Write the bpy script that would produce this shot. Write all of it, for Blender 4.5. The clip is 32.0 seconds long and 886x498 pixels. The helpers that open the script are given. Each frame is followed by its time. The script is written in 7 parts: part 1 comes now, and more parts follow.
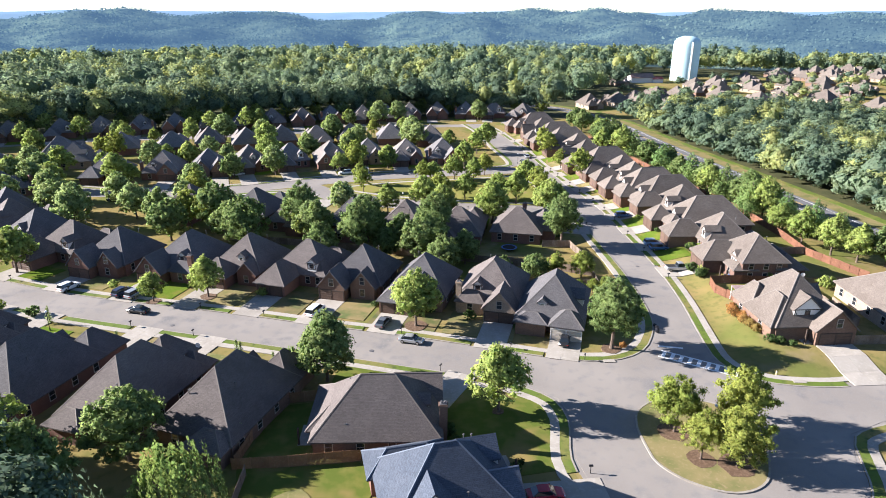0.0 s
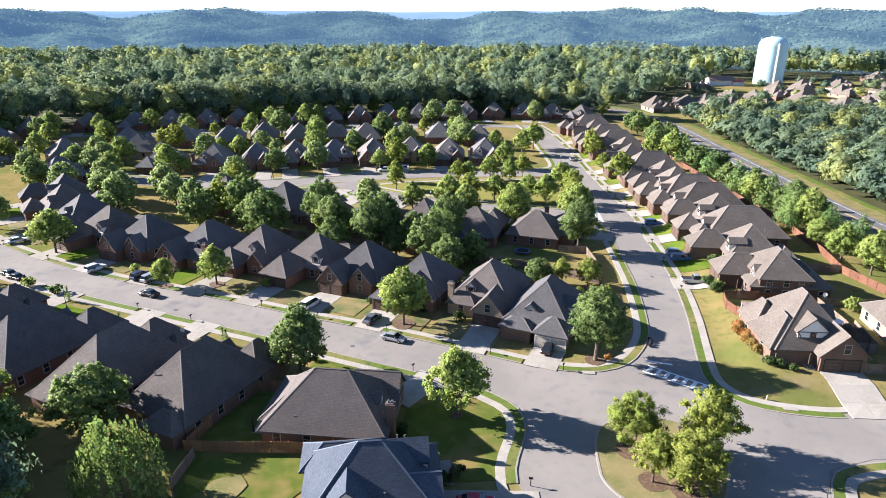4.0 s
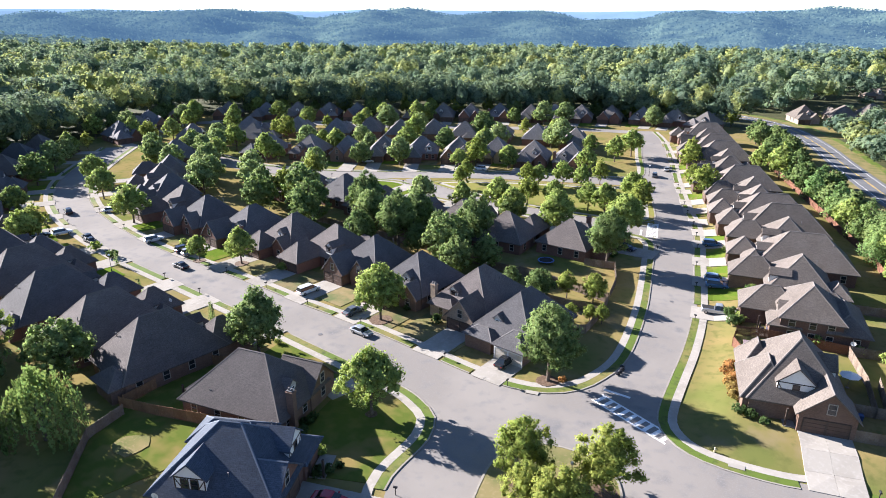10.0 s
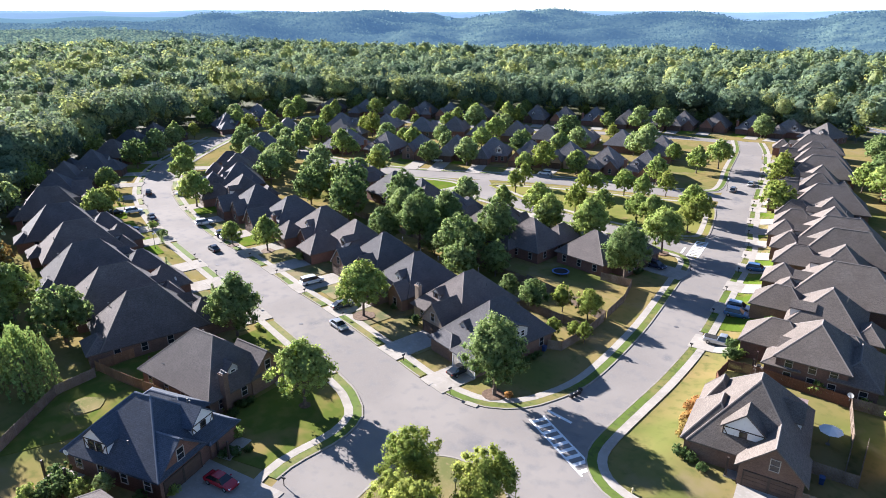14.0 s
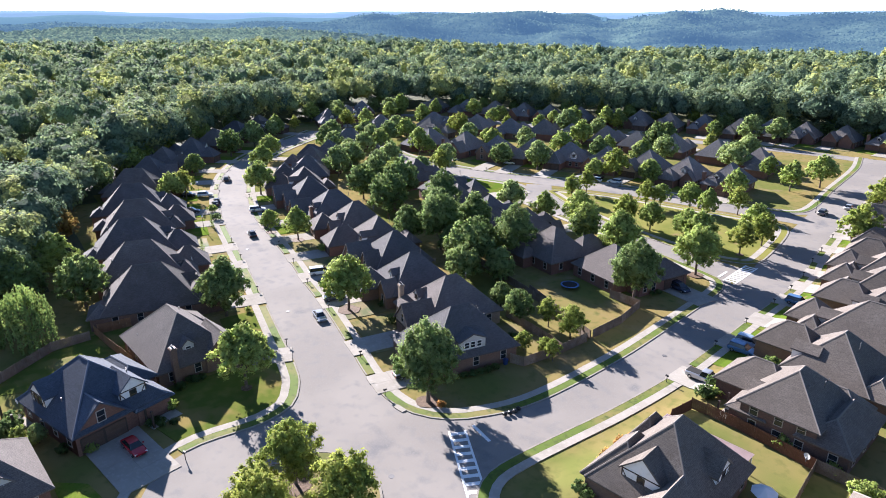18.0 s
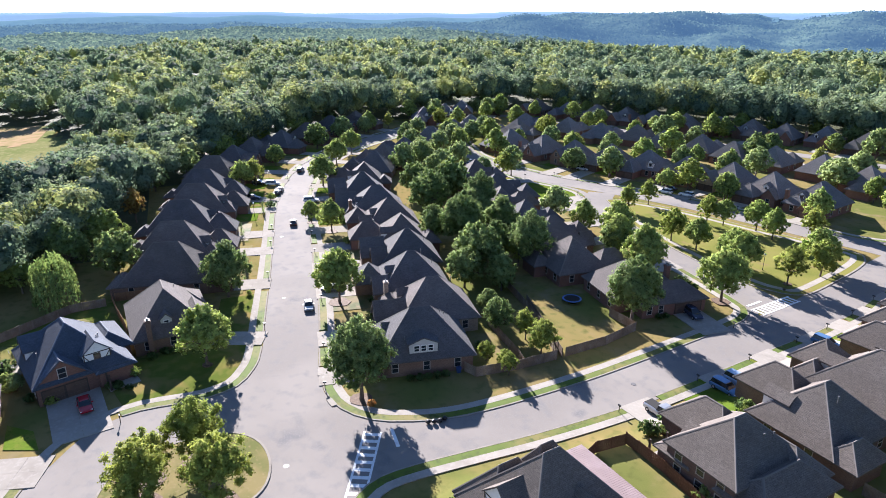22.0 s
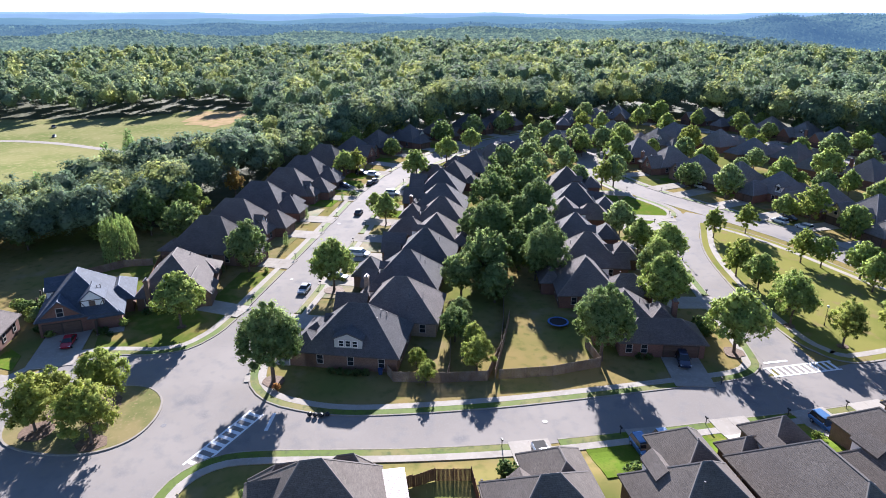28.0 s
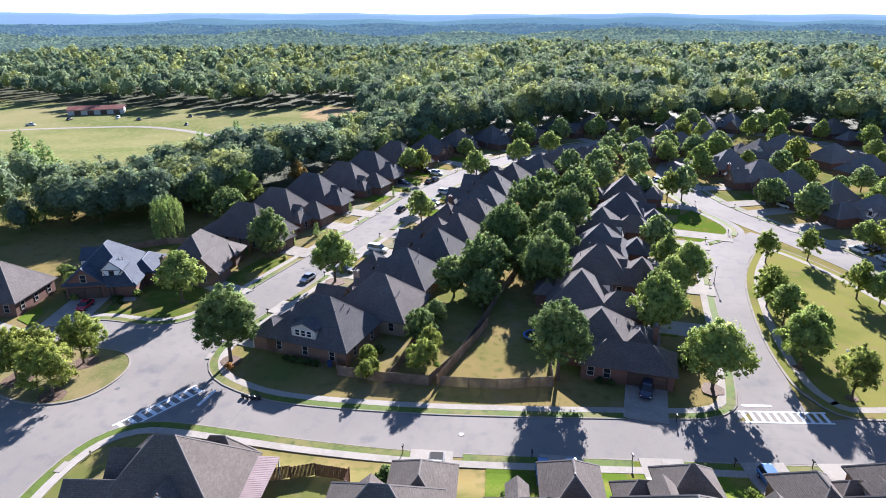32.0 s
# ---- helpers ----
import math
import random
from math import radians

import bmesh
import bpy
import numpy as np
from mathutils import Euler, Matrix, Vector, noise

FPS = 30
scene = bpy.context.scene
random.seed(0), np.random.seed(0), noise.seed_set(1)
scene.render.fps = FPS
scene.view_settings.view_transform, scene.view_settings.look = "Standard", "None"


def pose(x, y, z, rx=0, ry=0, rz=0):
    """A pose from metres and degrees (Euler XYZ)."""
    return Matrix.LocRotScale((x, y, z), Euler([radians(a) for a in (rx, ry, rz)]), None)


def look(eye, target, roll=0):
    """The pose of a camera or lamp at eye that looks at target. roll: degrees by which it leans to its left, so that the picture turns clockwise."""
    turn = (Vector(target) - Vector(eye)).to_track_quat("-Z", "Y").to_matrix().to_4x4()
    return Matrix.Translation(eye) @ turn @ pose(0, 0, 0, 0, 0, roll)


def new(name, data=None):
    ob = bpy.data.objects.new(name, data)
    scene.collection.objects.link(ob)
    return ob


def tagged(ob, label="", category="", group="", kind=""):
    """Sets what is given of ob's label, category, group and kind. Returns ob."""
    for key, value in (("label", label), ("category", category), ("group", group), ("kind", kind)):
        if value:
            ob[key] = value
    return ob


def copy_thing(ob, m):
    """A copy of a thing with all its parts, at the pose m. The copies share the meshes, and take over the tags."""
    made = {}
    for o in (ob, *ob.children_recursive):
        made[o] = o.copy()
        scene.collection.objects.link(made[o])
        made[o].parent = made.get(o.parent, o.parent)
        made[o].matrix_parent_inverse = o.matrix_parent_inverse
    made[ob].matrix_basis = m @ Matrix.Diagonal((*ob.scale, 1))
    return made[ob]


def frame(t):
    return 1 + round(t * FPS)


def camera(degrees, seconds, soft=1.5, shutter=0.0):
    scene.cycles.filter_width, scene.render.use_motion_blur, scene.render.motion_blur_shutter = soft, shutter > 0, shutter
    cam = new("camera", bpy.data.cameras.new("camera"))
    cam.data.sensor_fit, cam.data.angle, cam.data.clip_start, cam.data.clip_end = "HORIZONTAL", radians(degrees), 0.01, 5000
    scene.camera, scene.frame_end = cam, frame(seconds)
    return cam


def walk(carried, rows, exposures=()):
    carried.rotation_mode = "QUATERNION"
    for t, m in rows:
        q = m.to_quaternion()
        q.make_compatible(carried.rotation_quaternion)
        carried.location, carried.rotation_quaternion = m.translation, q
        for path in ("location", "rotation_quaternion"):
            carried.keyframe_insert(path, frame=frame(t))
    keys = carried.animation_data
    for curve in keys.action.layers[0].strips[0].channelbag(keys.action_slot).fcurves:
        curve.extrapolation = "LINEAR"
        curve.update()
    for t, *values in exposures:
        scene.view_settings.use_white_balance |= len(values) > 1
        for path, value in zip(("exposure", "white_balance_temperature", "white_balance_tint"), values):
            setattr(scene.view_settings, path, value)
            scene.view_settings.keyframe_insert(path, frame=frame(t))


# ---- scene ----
cam = camera(69.6, 32.0, soft=0.95)
METRES, EYE, TILT, LEAN, TURN = 210.0, 55.29, 0.2, 1.6, 4.8
ROWS = [
    (0.0, 0.0, 0.0, 0.0, 0.63, -20.4, -1.69),
    (0.5, 0.0088, 0.0005, 0.0001, 1.46, -20.43, -1.68),
    (1.0, 0.018, 0.0011, 0.0003, 2.35, -20.46, -1.67),
    (1.5, 0.0274, 0.0019, 0.0005, 3.26, -20.49, -1.69),
    (2.0, 0.0372, 0.0029, 0.0007, 4.2, -20.52, -1.67),
    (2.5, 0.0473, 0.0041, 0.001, 5.18, -20.56, -1.67),
    (3.0, 0.0576, 0.0054, 0.0012, 6.16, -20.6, -1.66),
    (3.5, 0.0682, 0.007, 0.0015, 7.19, -20.63, -1.66),
    (5.5, 0.1136, 0.0161, 0.0025, 11.61, -20.77, -1.63),
    (6.0, 0.1257, 0.0191, 0.0029, 12.79, -20.82, -1.63),
    (6.5, 0.1382, 0.0226, 0.0032, 14.01, -20.85, -1.6),
    (7.0, 0.1508, 0.0263, 0.0034, 15.26, -20.89, -1.6),
    (7.5, 0.1635, 0.0305, 0.0036, 16.56, -20.93, -1.59),
    (8.0, 0.1764, 0.035, 0.0039, 17.89, -20.97, -1.58),
    (8.5, 0.1897, 0.0401, 0.0041, 19.24, -20.99, -1.56),
    (9.0, 0.2031, 0.0456, 0.0044, 20.64, -21.01, -1.5),
    (9.5, 0.2165, 0.0514, 0.0048, 22.05, -21.06, -1.51),
    (10.0, 0.2304, 0.0576, 0.0052, 23.51, -21.09, -1.48),
    (10.5, 0.244, 0.0644, 0.0056, 24.99, -21.14, -1.5),
    (11.0, 0.258, 0.0719, 0.0059, 26.5, -21.16, -1.46),
    (11.5, 0.272, 0.0798, 0.0062, 28.04, -21.2, -1.42),
    (12.0, 0.2863, 0.0884, 0.0065, 29.61, -21.21, -1.37),
    (12.5, 0.3003, 0.0974, 0.0068, 31.2, -21.26, -1.36),
    (13.0, 0.3146, 0.1071, 0.0071, 32.83, -21.29, -1.3),
    (13.5, 0.3287, 0.1174, 0.0075, 34.5, -21.32, -1.27),
    (14.0, 0.3429, 0.1284, 0.0078, 36.19, -21.33, -1.21),
    (14.5, 0.3566, 0.1397, 0.0082, 37.87, -21.36, -1.19),
    (16.5, 0.4071, 0.1888, 0.0083, 44.54, -21.44, -1.02),
    (17.0, 0.4188, 0.2018, 0.0086, 46.2, -21.46, -0.98),
    (17.5, 0.4299, 0.215, 0.0088, 47.86, -21.48, -0.93),
    (18.0, 0.4408, 0.2286, 0.009, 49.52, -21.5, -0.89),
    (18.5, 0.4512, 0.2424, 0.009, 51.16, -21.52, -0.86),
    (19.0, 0.4606, 0.2556, 0.009, 52.71, -21.54, -0.83),
    (19.5, 0.4704, 0.2699, 0.009, 54.38, -21.56, -0.81),
    (20.0, 0.4799, 0.2847, 0.009, 56.04, -21.56, -0.72),
    (20.5, 0.4885, 0.2996, 0.0091, 57.68, -21.58, -0.7),
    (21.0, 0.4968, 0.315, 0.0092, 59.35, -21.58, -0.66),
    (21.5, 0.5047, 0.3306, 0.0093, 61.03, -21.6, -0.59),
    (22.0, 0.5122, 0.346, 0.0095, 62.69, -21.63, -0.57),
    (22.5, 0.5192, 0.3618, 0.0095, 64.35, -21.63, -0.51),
    (23.0, 0.5256, 0.3778, 0.0095, 66.01, -21.63, -0.47),
    (23.5, 0.5314, 0.3941, 0.0095, 67.68, -21.64, -0.46),
    (24.0, 0.537, 0.4108, 0.0094, 69.36, -21.65, -0.42),
    (24.5, 0.5419, 0.4275, 0.0091, 71.04, -21.65, -0.39),
    (25.0, 0.5466, 0.4446, 0.009, 72.73, -21.65, -0.33),
    (25.5, 0.5508, 0.4615, 0.0089, 74.41, -21.69, -0.3),
    (27.5, 0.5619, 0.531, 0.0085, 81.15, -21.7, -0.13),
    (28.0, 0.5637, 0.5483, 0.0086, 82.82, -21.68, -0.08),
    (28.5, 0.5649, 0.5658, 0.0085, 84.48, -21.68, -0.03),
    (29.0, 0.5656, 0.5834, 0.0084, 86.15, -21.67, 0.01),
    (29.5, 0.566, 0.6009, 0.0082, 87.81, -21.67, 0.06),
    (30.0, 0.5656, 0.6184, 0.008, 89.46, -21.66, 0.1),
    (30.5, 0.5648, 0.6358, 0.0077, 91.12, -21.64, 0.15),
    (31.0, 0.5633, 0.6532, 0.0074, 92.78, -21.61, 0.18),
    (31.5, 0.5616, 0.6706, 0.007, 94.44, -21.6, 0.24),
    (32.0, 0.5593, 0.6877, 0.0066, 96.07, -21.59, 0.29),
]
walk(cam, [(t, pose(0, 0, EYE, TILT, LEAN, TURN) @ pose(METRES * x, METRES * y, METRES * z, 90 + pitch, roll, yaw)) for t, x, y, z, yaw, pitch, roll in ROWS],
     exposures=((0.0, 2.09, 6200, 15), (14.0, 2.20, 6000, 16), (20.0, 2.20, 6000, 18), (25.0, 2.16, 5900, 18), (32.0, 2.11, 5800, 18)))

# ---- light ----
SUN_EL, SUN_AZ = radians(23.0), math.atan2(-0.9983, 0.058)
world = bpy.data.worlds.new("sky")
scene.world = world
world.use_nodes = True
wn = world.node_tree.nodes
sky = wn.new("ShaderNodeTexSky")
sky.sky_type = "NISHITA"
sky.sun_disc = False
sky.sun_elevation, sky.sun_rotation = SUN_EL, SUN_AZ
sky.air_density, sky.dust_density, sky.ozone_density, sky.altitude = 0.82, 0.05, 3.0, 200.0
world.node_tree.links.new(sky.outputs[0], wn["Background"].inputs[0])
wn["Background"].inputs[1].default_value = 0.05
sun = new("sun", bpy.data.lights.new("sun", "SUN"))
sun.data.energy, sun.data.angle, sun.data.color = 5.0, radians(0.6), (1.0, 0.945, 0.872)
SUN_DIR = Vector((math.sin(SUN_AZ) * math.cos(SUN_EL), math.cos(SUN_AZ) * math.cos(SUN_EL), math.sin(SUN_EL)))
sun.matrix_world = look((0, 0, 300), Vector((0, 0, 300)) - SUN_DIR)


# ---- materials ----
def material(name, base, rough=0.85, metal=0.0, vary=(), bump=None, spread=0.0, hue=0.0, translucent=0.0, spec=0.3):
    """vary: rows of (scale in 1/m, colour, low, high, detail); bump: (scale, strength, distance); spread: brightness change by object."""
    if not translucent:
        base = tuple(0.86 * c for c in base)
        vary = [(a, tuple(0.86 * c for c in col), *rest) for a, col, *rest in vary]
    mat = bpy.data.materials.new(name)
    mat.use_nodes = True
    nt = mat.node_tree
    n, l = nt.nodes, nt.links
    b = n["Principled BSDF"]
    b.inputs["Roughness"].default_value, b.inputs["Metallic"].default_value = rough, metal
    b.inputs["Specular IOR Level"].default_value = spec
    rgb = n.new("ShaderNodeRGB")
    rgb.outputs[0].default_value = (*base, 1)
    out = rgb.outputs[0]
    geo = n.new("ShaderNodeNewGeometry")
    where = geo.outputs["Position"]
    for k, row in enumerate(vary):
        scale, colour, low, high, detail = row
        tex = n.new("ShaderNodeTexNoise")
        tex.inputs["Scale"].default_value, tex.inputs["Detail"].default_value = scale, detail
        shift = n.new("ShaderNodeVectorMath")
        shift.operation = "ADD"
        shift.inputs[1].default_value = (17.3 * k, 5.1 * k, 3.7 * k)
        l.new(where, shift.inputs[0])
        l.new(shift.outputs[0], tex.inputs["Vector"])
        ramp = n.new("ShaderNodeMapRange")
        ramp.inputs[1].default_value, ramp.inputs[2].default_value = low, high
        l.new(tex.outputs[0], ramp.inputs[0])
        mix = n.new("ShaderNodeMix")
        mix.data_type = "RGBA"
        l.new(ramp.outputs[0], mix.inputs[0])
        l.new(out, mix.inputs[6])
        mix.inputs[7].default_value = (*colour, 1)
        out = mix.outputs[2]
    if spread or hue:
        if translucent:
            rnd = geo.outputs["Random Per Island"]
        else:
            rnd = n.new("ShaderNodeObjectInfo").outputs["Random"]
        hsv = n.new("ShaderNodeHueSaturation")
        for socket, mid, span in (("Value", 1.0, spread), ("Hue", 0.5, hue)):
            m = n.new("ShaderNodeMapRange")
            m.inputs[3].default_value, m.inputs[4].default_value = mid - span, mid + span
            l.new(rnd, m.inputs[0])
            l.new(m.outputs[0], hsv.inputs[socket])
        l.new(out, hsv.inputs["Color"])
        out = hsv.outputs[0]
    l.new(out, b.inputs["Base Color"])
    if bump:
        tex = n.new("ShaderNodeTexNoise")
        tex.inputs["Scale"].default_value, tex.inputs["Detail"].default_value = bump[0], 4
        l.new(where, tex.inputs["Vector"])
        bp = n.new("ShaderNodeBump")
        bp.inputs["Strength"].default_value, bp.inputs["Distance"].default_value = bump[1], bump[2]
        l.new(tex.outputs[0], bp.inputs["Height"])
        l.new(bp.outputs[0], b.inputs["Normal"])
    if translucent:
        tr = n.new("ShaderNodeBsdfTranslucent")
        warm = n.new("ShaderNodeMix")
        warm.data_type, warm.blend_type = "RGBA", "MULTIPLY"
        warm.clamp_result = False
        warm.inputs[0].default_value = 1.0
        warm.inputs[7].default_value = (2.35, 2.35, 2.0, 1)
        l.new(out, warm.inputs[6])
        l.new(warm.outputs[2], tr.inputs[0])
        ms = n.new("ShaderNodeMixShader")
        ms.inputs[0].default_value = translucent
        l.new(b.outputs[0], ms.inputs[1])
        l.new(tr.outputs[0], ms.inputs[2])
        l.new(ms.outputs[0], n["Material Output"].inputs[0])
    return mat


def shingles(name, base, light):
    """Laid courses: object-space rows down the slope, with tab-to-tab changes of tone and a relief at each course."""
    mat = material(name, base, rough=0.9, vary=((0.35, light, 0.35, 0.75, 3), (7.0, tuple(c * 0.55 for c in base), 0.45, 0.8, 2)), spread=0.16)
    n, l = mat.node_tree.nodes, mat.node_tree.links
    b = n["Principled BSDF"]
    tc = n.new("ShaderNodeTexCoord")
    split = n.new("ShaderNodeSeparateXYZ")
    l.new(tc.outputs["Object"], split.inputs[0])
    add = n.new("ShaderNodeMath")
    l.new(split.outputs[0], add.inputs[0])
    l.new(split.outputs[1], add.inputs[1])
    comb = n.new("ShaderNodeCombineXYZ")
    l.new(add.outputs[0], comb.inputs[0])
    l.new(split.outputs[2], comb.inputs[1])
    br = n.new("ShaderNodeTexBrick")
    br.inputs["Scale"].default_value = 1.0
    br.inputs["Brick Width"].default_value, br.inputs["Row Height"].default_value = 0.45, 0.13
    br.inputs["Mortar Size"].default_value = 0.012
    br.inputs["Color1"].default_value, br.inputs["Color2"].default_value = (1.25, 1.25, 1.25, 1), (0.72, 0.72, 0.72, 1)
    br.inputs["Mortar"].default_value = (0.45, 0.45, 0.45, 1)
    l.new(comb.outputs[0], br.inputs["Vector"])
    mul = n.new("ShaderNodeMix")
    mul.data_type, mul.blend_type = "RGBA", "MULTIPLY"
    mul.inputs[0].default_value = 0.5
    old = b.inputs["Base Color"].links[0].from_socket
    l.new(old, mul.inputs[6])
    l.new(br.outputs["Color"], mul.inputs[7])
    l.new(mul.outputs[2], b.inputs["Base Color"])
    bp = n.new("ShaderNodeBump")
    bp.inputs["Strength"].default_value, bp.inputs["Distance"].default_value = 0.5, 0.02
    l.new(br.outputs["Fac"], bp.inputs["Height"])
    bp.invert = True
    l.new(bp.outputs[0], b.inputs["Normal"])
    return mat


def bricks(name, one, two, mortar):
    mat = material(name, one, rough=0.9, vary=((0.5, two, 0.4, 0.75, 3),), spread=0.12)
    n, l = mat.node_tree.nodes, mat.node_tree.links
    b = n["Principled BSDF"]
    tc = n.new("ShaderNodeTexCoord")
    split = n.new("ShaderNodeSeparateXYZ")
    l.new(tc.outputs["Object"], split.inputs[0])
    add = n.new("ShaderNodeMath")
    l.new(split.outputs[0], add.inputs[0])
    l.new(split.outputs[1], add.inputs[1])
    comb = n.new("ShaderNodeCombineXYZ")
    l.new(add.outputs[0], comb.inputs[0])
    l.new(split.outputs[2], comb.inputs[1])
    br = n.new("ShaderNodeTexBrick")
    br.inputs["Scale"].default_value = 1.0
    br.inputs["Brick Width"].default_value, br.inputs["Row Height"].default_value = 0.22, 0.075
    br.inputs["Mortar Size"].default_value = 0.008
    br.inputs["Color1"].default_value, br.inputs["Color2"].default_value = (1.15, 1.15, 1.15, 1), (0.7, 0.7, 0.7, 1)
    br.inputs["Mortar"].default_value = (*mortar, 1)
    l.new(comb.outputs[0], br.inputs["Vector"])
    mul = n.new("ShaderNodeMix")
    mul.data_type, mul.blend_type = "RGBA", "MULTIPLY"
    mul.inputs[0].default_value = 0.85
    l.new(b.inputs["Base Color"].links[0].from_socket, mul.inputs[6])
    l.new(br.outputs["Color"], mul.inputs[7])
    l.new(mul.outputs[2], b.inputs["Base Color"])
    return mat


M_GRASS = material("grass", (0.236, 0.182, 0.074), vary=((0.05, (0.140, 0.150, 0.044), 0.46, 0.62, 4), (0.6, (0.105, 0.118, 0.036), 0.52, 0.80, 4), (0.17, (0.235, 0.185, 0.098), 0.58, 0.74, 4)), bump=(9.0, 0.5, 0.05), spec=0.0)
M_LAWN = material("lawn", (0.108, 0.162, 0.022), vary=((0.3, (0.190, 0.172, 0.045), 0.48, 0.74, 3), (3.0, (0.08, 0.12, 0.02), 0.5, 0.8, 2)), bump=(12.0, 0.4, 0.04), spread=0.14, spec=0.0)
M_DRY = material("dry_lawn", (0.235, 0.195, 0.092), vary=((0.22, (0.145, 0.152, 0.058), 0.42, 0.66, 4), (2.0, (0.29, 0.225, 0.125), 0.55, 0.8, 3)), bump=(12.0, 0.4, 0.04), spread=0.12, spec=0.0)
M_OLIVE = material("olive_lawn", (0.205, 0.160, 0.072), vary=((0.25, (0.092, 0.115, 0.038), 0.42, 0.66, 4), (0.5, (0.235, 0.180, 0.092), 0.58, 0.75, 3)), bump=(12.0, 0.4, 0.04), spread=0.14, spec=0.12)
M_VERGE = material("verge_grass", (0.104, 0.148, 0.026), vary=((0.12, (0.200, 0.170, 0.060), 0.48, 0.66, 3), (1.2, (0.07, 0.092, 0.026), 0.5, 0.75, 3)), bump=(12.0, 0.4, 0.04), spec=0.12)
M_PARK = material("park_grass", (0.215, 0.205, 0.060), vary=((0.08, (0.150, 0.165, 0.042), 0.46, 0.64, 4), (0.3, (0.235, 0.180, 0.085), 0.56, 0.74, 4)), bump=(12.0, 0.4, 0.04), spec=0.0)
M_TURF = material("turf", (0.096, 0.124, 0.026), vary=((0.11, (0.215, 0.165, 0.062), 0.54, 0.64, 3), (0.5, (0.150, 0.150, 0.040), 0.46, 0.72, 4)), bump=(12.0, 0.4, 0.04), spec=0.0)
M_FLOOR = material("forest_floor", (0.060, 0.066, 0.030), vary=((0.2, (0.088, 0.086, 0.040), 0.4, 0.7, 3),), bump=(2.0, 0.6, 0.2), spec=0.1)
M_MULCH = material("mulch", (0.10, 0.06, 0.035), vary=((3.0, (0.17, 0.11, 0.07), 0.4, 0.7, 3),), bump=(8.0, 0.7, 0.06))
M_FIELD = material("meadow", (0.205, 0.205, 0.085), vary=((0.03, (0.150, 0.172, 0.062), 0.4, 0.62, 5), (0.012, (0.26, 0.235, 0.115), 0.48, 0.66, 3), (0.4, (0.275, 0.25, 0.125), 0.5, 0.75, 3)), bump=(4.0, 0.4, 0.1), spec=0.0)
M_DIRT = material("dirt", (0.38, 0.27, 0.16), vary=((0.2, (0.26, 0.22, 0.10), 0.4, 0.7, 4),), bump=(3.0, 0.4, 0.08), spec=0.0)
M_ROAD = material("asphalt", (0.226, 0.205, 0.184), vary=((0.06, (0.268, 0.243, 0.216), 0.42, 0.62, 5), (0.5, (0.190, 0.183, 0.178), 0.52, 0.8, 4), (0.16, (0.175, 0.168, 0.165), 0.60, 0.70, 6), (5.0, (0.25, 0.235, 0.22), 0.5, 0.8, 2)), bump=(25.0, 0.2, 0.01), rough=0.9, spec=0.05)
M_HWY = material("dark_asphalt", (0.115, 0.115, 0.12), vary=((0.3, (0.15, 0.15, 0.15), 0.4, 0.7, 3),), bump=(25.0, 0.2, 0.01))
M_CONC = material("concrete", (0.355, 0.325, 0.282), vary=((0.25, (0.295, 0.268, 0.23), 0.42, 0.7, 4), (2.0, (0.40, 0.37, 0.33), 0.5, 0.8, 3)), bump=(20.0, 0.2, 0.01), spread=0.06, spec=0.0)
M_KERB = material("kerb_concrete", (0.30, 0.272, 0.232), vary=((0.4, (0.23, 0.205, 0.175), 0.42, 0.7, 4), (2.5, (0.35, 0.32, 0.275), 0.5, 0.8, 3)), bump=(20.0, 0.2, 0.01), spec=0.0)
M_PAINT = material("road_paint", (0.8, 0.8, 0.78), vary=((1.2, (0.55, 0.55, 0.54), 0.55, 0.75, 4),))
M_YELLOW = material("yellow_paint", (0.7, 0.45, 0.06))
M_ROOF = [shingles("roof_brown", (0.128, 0.108, 0.100), (0.164, 0.140, 0.128)), shingles("roof_grey", (0.102, 0.097, 0.100), (0.132, 0.125, 0.127)),
          shingles("roof_tan", (0.150, 0.124, 0.104), (0.19, 0.160, 0.136)), shingles("roof_blue", (0.070, 0.088, 0.120), (0.100, 0.118, 0.152)),
          shingles("roof_ash", (0.160, 0.150, 0.149), (0.202, 0.190, 0.187)), shingles("roof_fawn", (0.180, 0.159, 0.146), (0.226, 0.202, 0.184))]
M_CAP = [material("ridge_shingle", c, spread=0.1) for c in ((0.15, 0.13, 0.115), (0.13, 0.12, 0.115), (0.185, 0.163, 0.145), (0.115, 0.138, 0.175), (0.20, 0.19, 0.19), (0.22, 0.20, 0.19))]
M_BRICK = [bricks("brick_red", (0.205, 0.108, 0.080), (0.165, 0.088, 0.067), (0.9, 0.9, 0.85)), bricks("brick_brown", (0.20, 0.125, 0.090), (0.16, 0.10, 0.075), (0.9, 0.9, 0.85)),
           bricks("brick_buff", (0.36, 0.275, 0.205), (0.29, 0.215, 0.16), (0.95, 0.95, 0.9)), bricks("brick_dark", (0.145, 0.088, 0.068), (0.115, 0.07, 0.055), (0.9, 0.9, 0.85))]
M_SIDING = material("siding", (0.52, 0.50, 0.46), vary=((0.8, (0.44, 0.42, 0.38), 0.45, 0.75, 3),), rough=0.7)
M_WHITE = material("white_trim", (0.78, 0.76, 0.72), rough=0.6, vary=((1.5, (0.66, 0.64, 0.6), 0.55, 0.8, 3),))
M_FRAME = material("window_frame", (0.40, 0.36, 0.31), rough=0.6, vary=((1.5, (0.32, 0.29, 0.25), 0.5, 0.8, 3),))
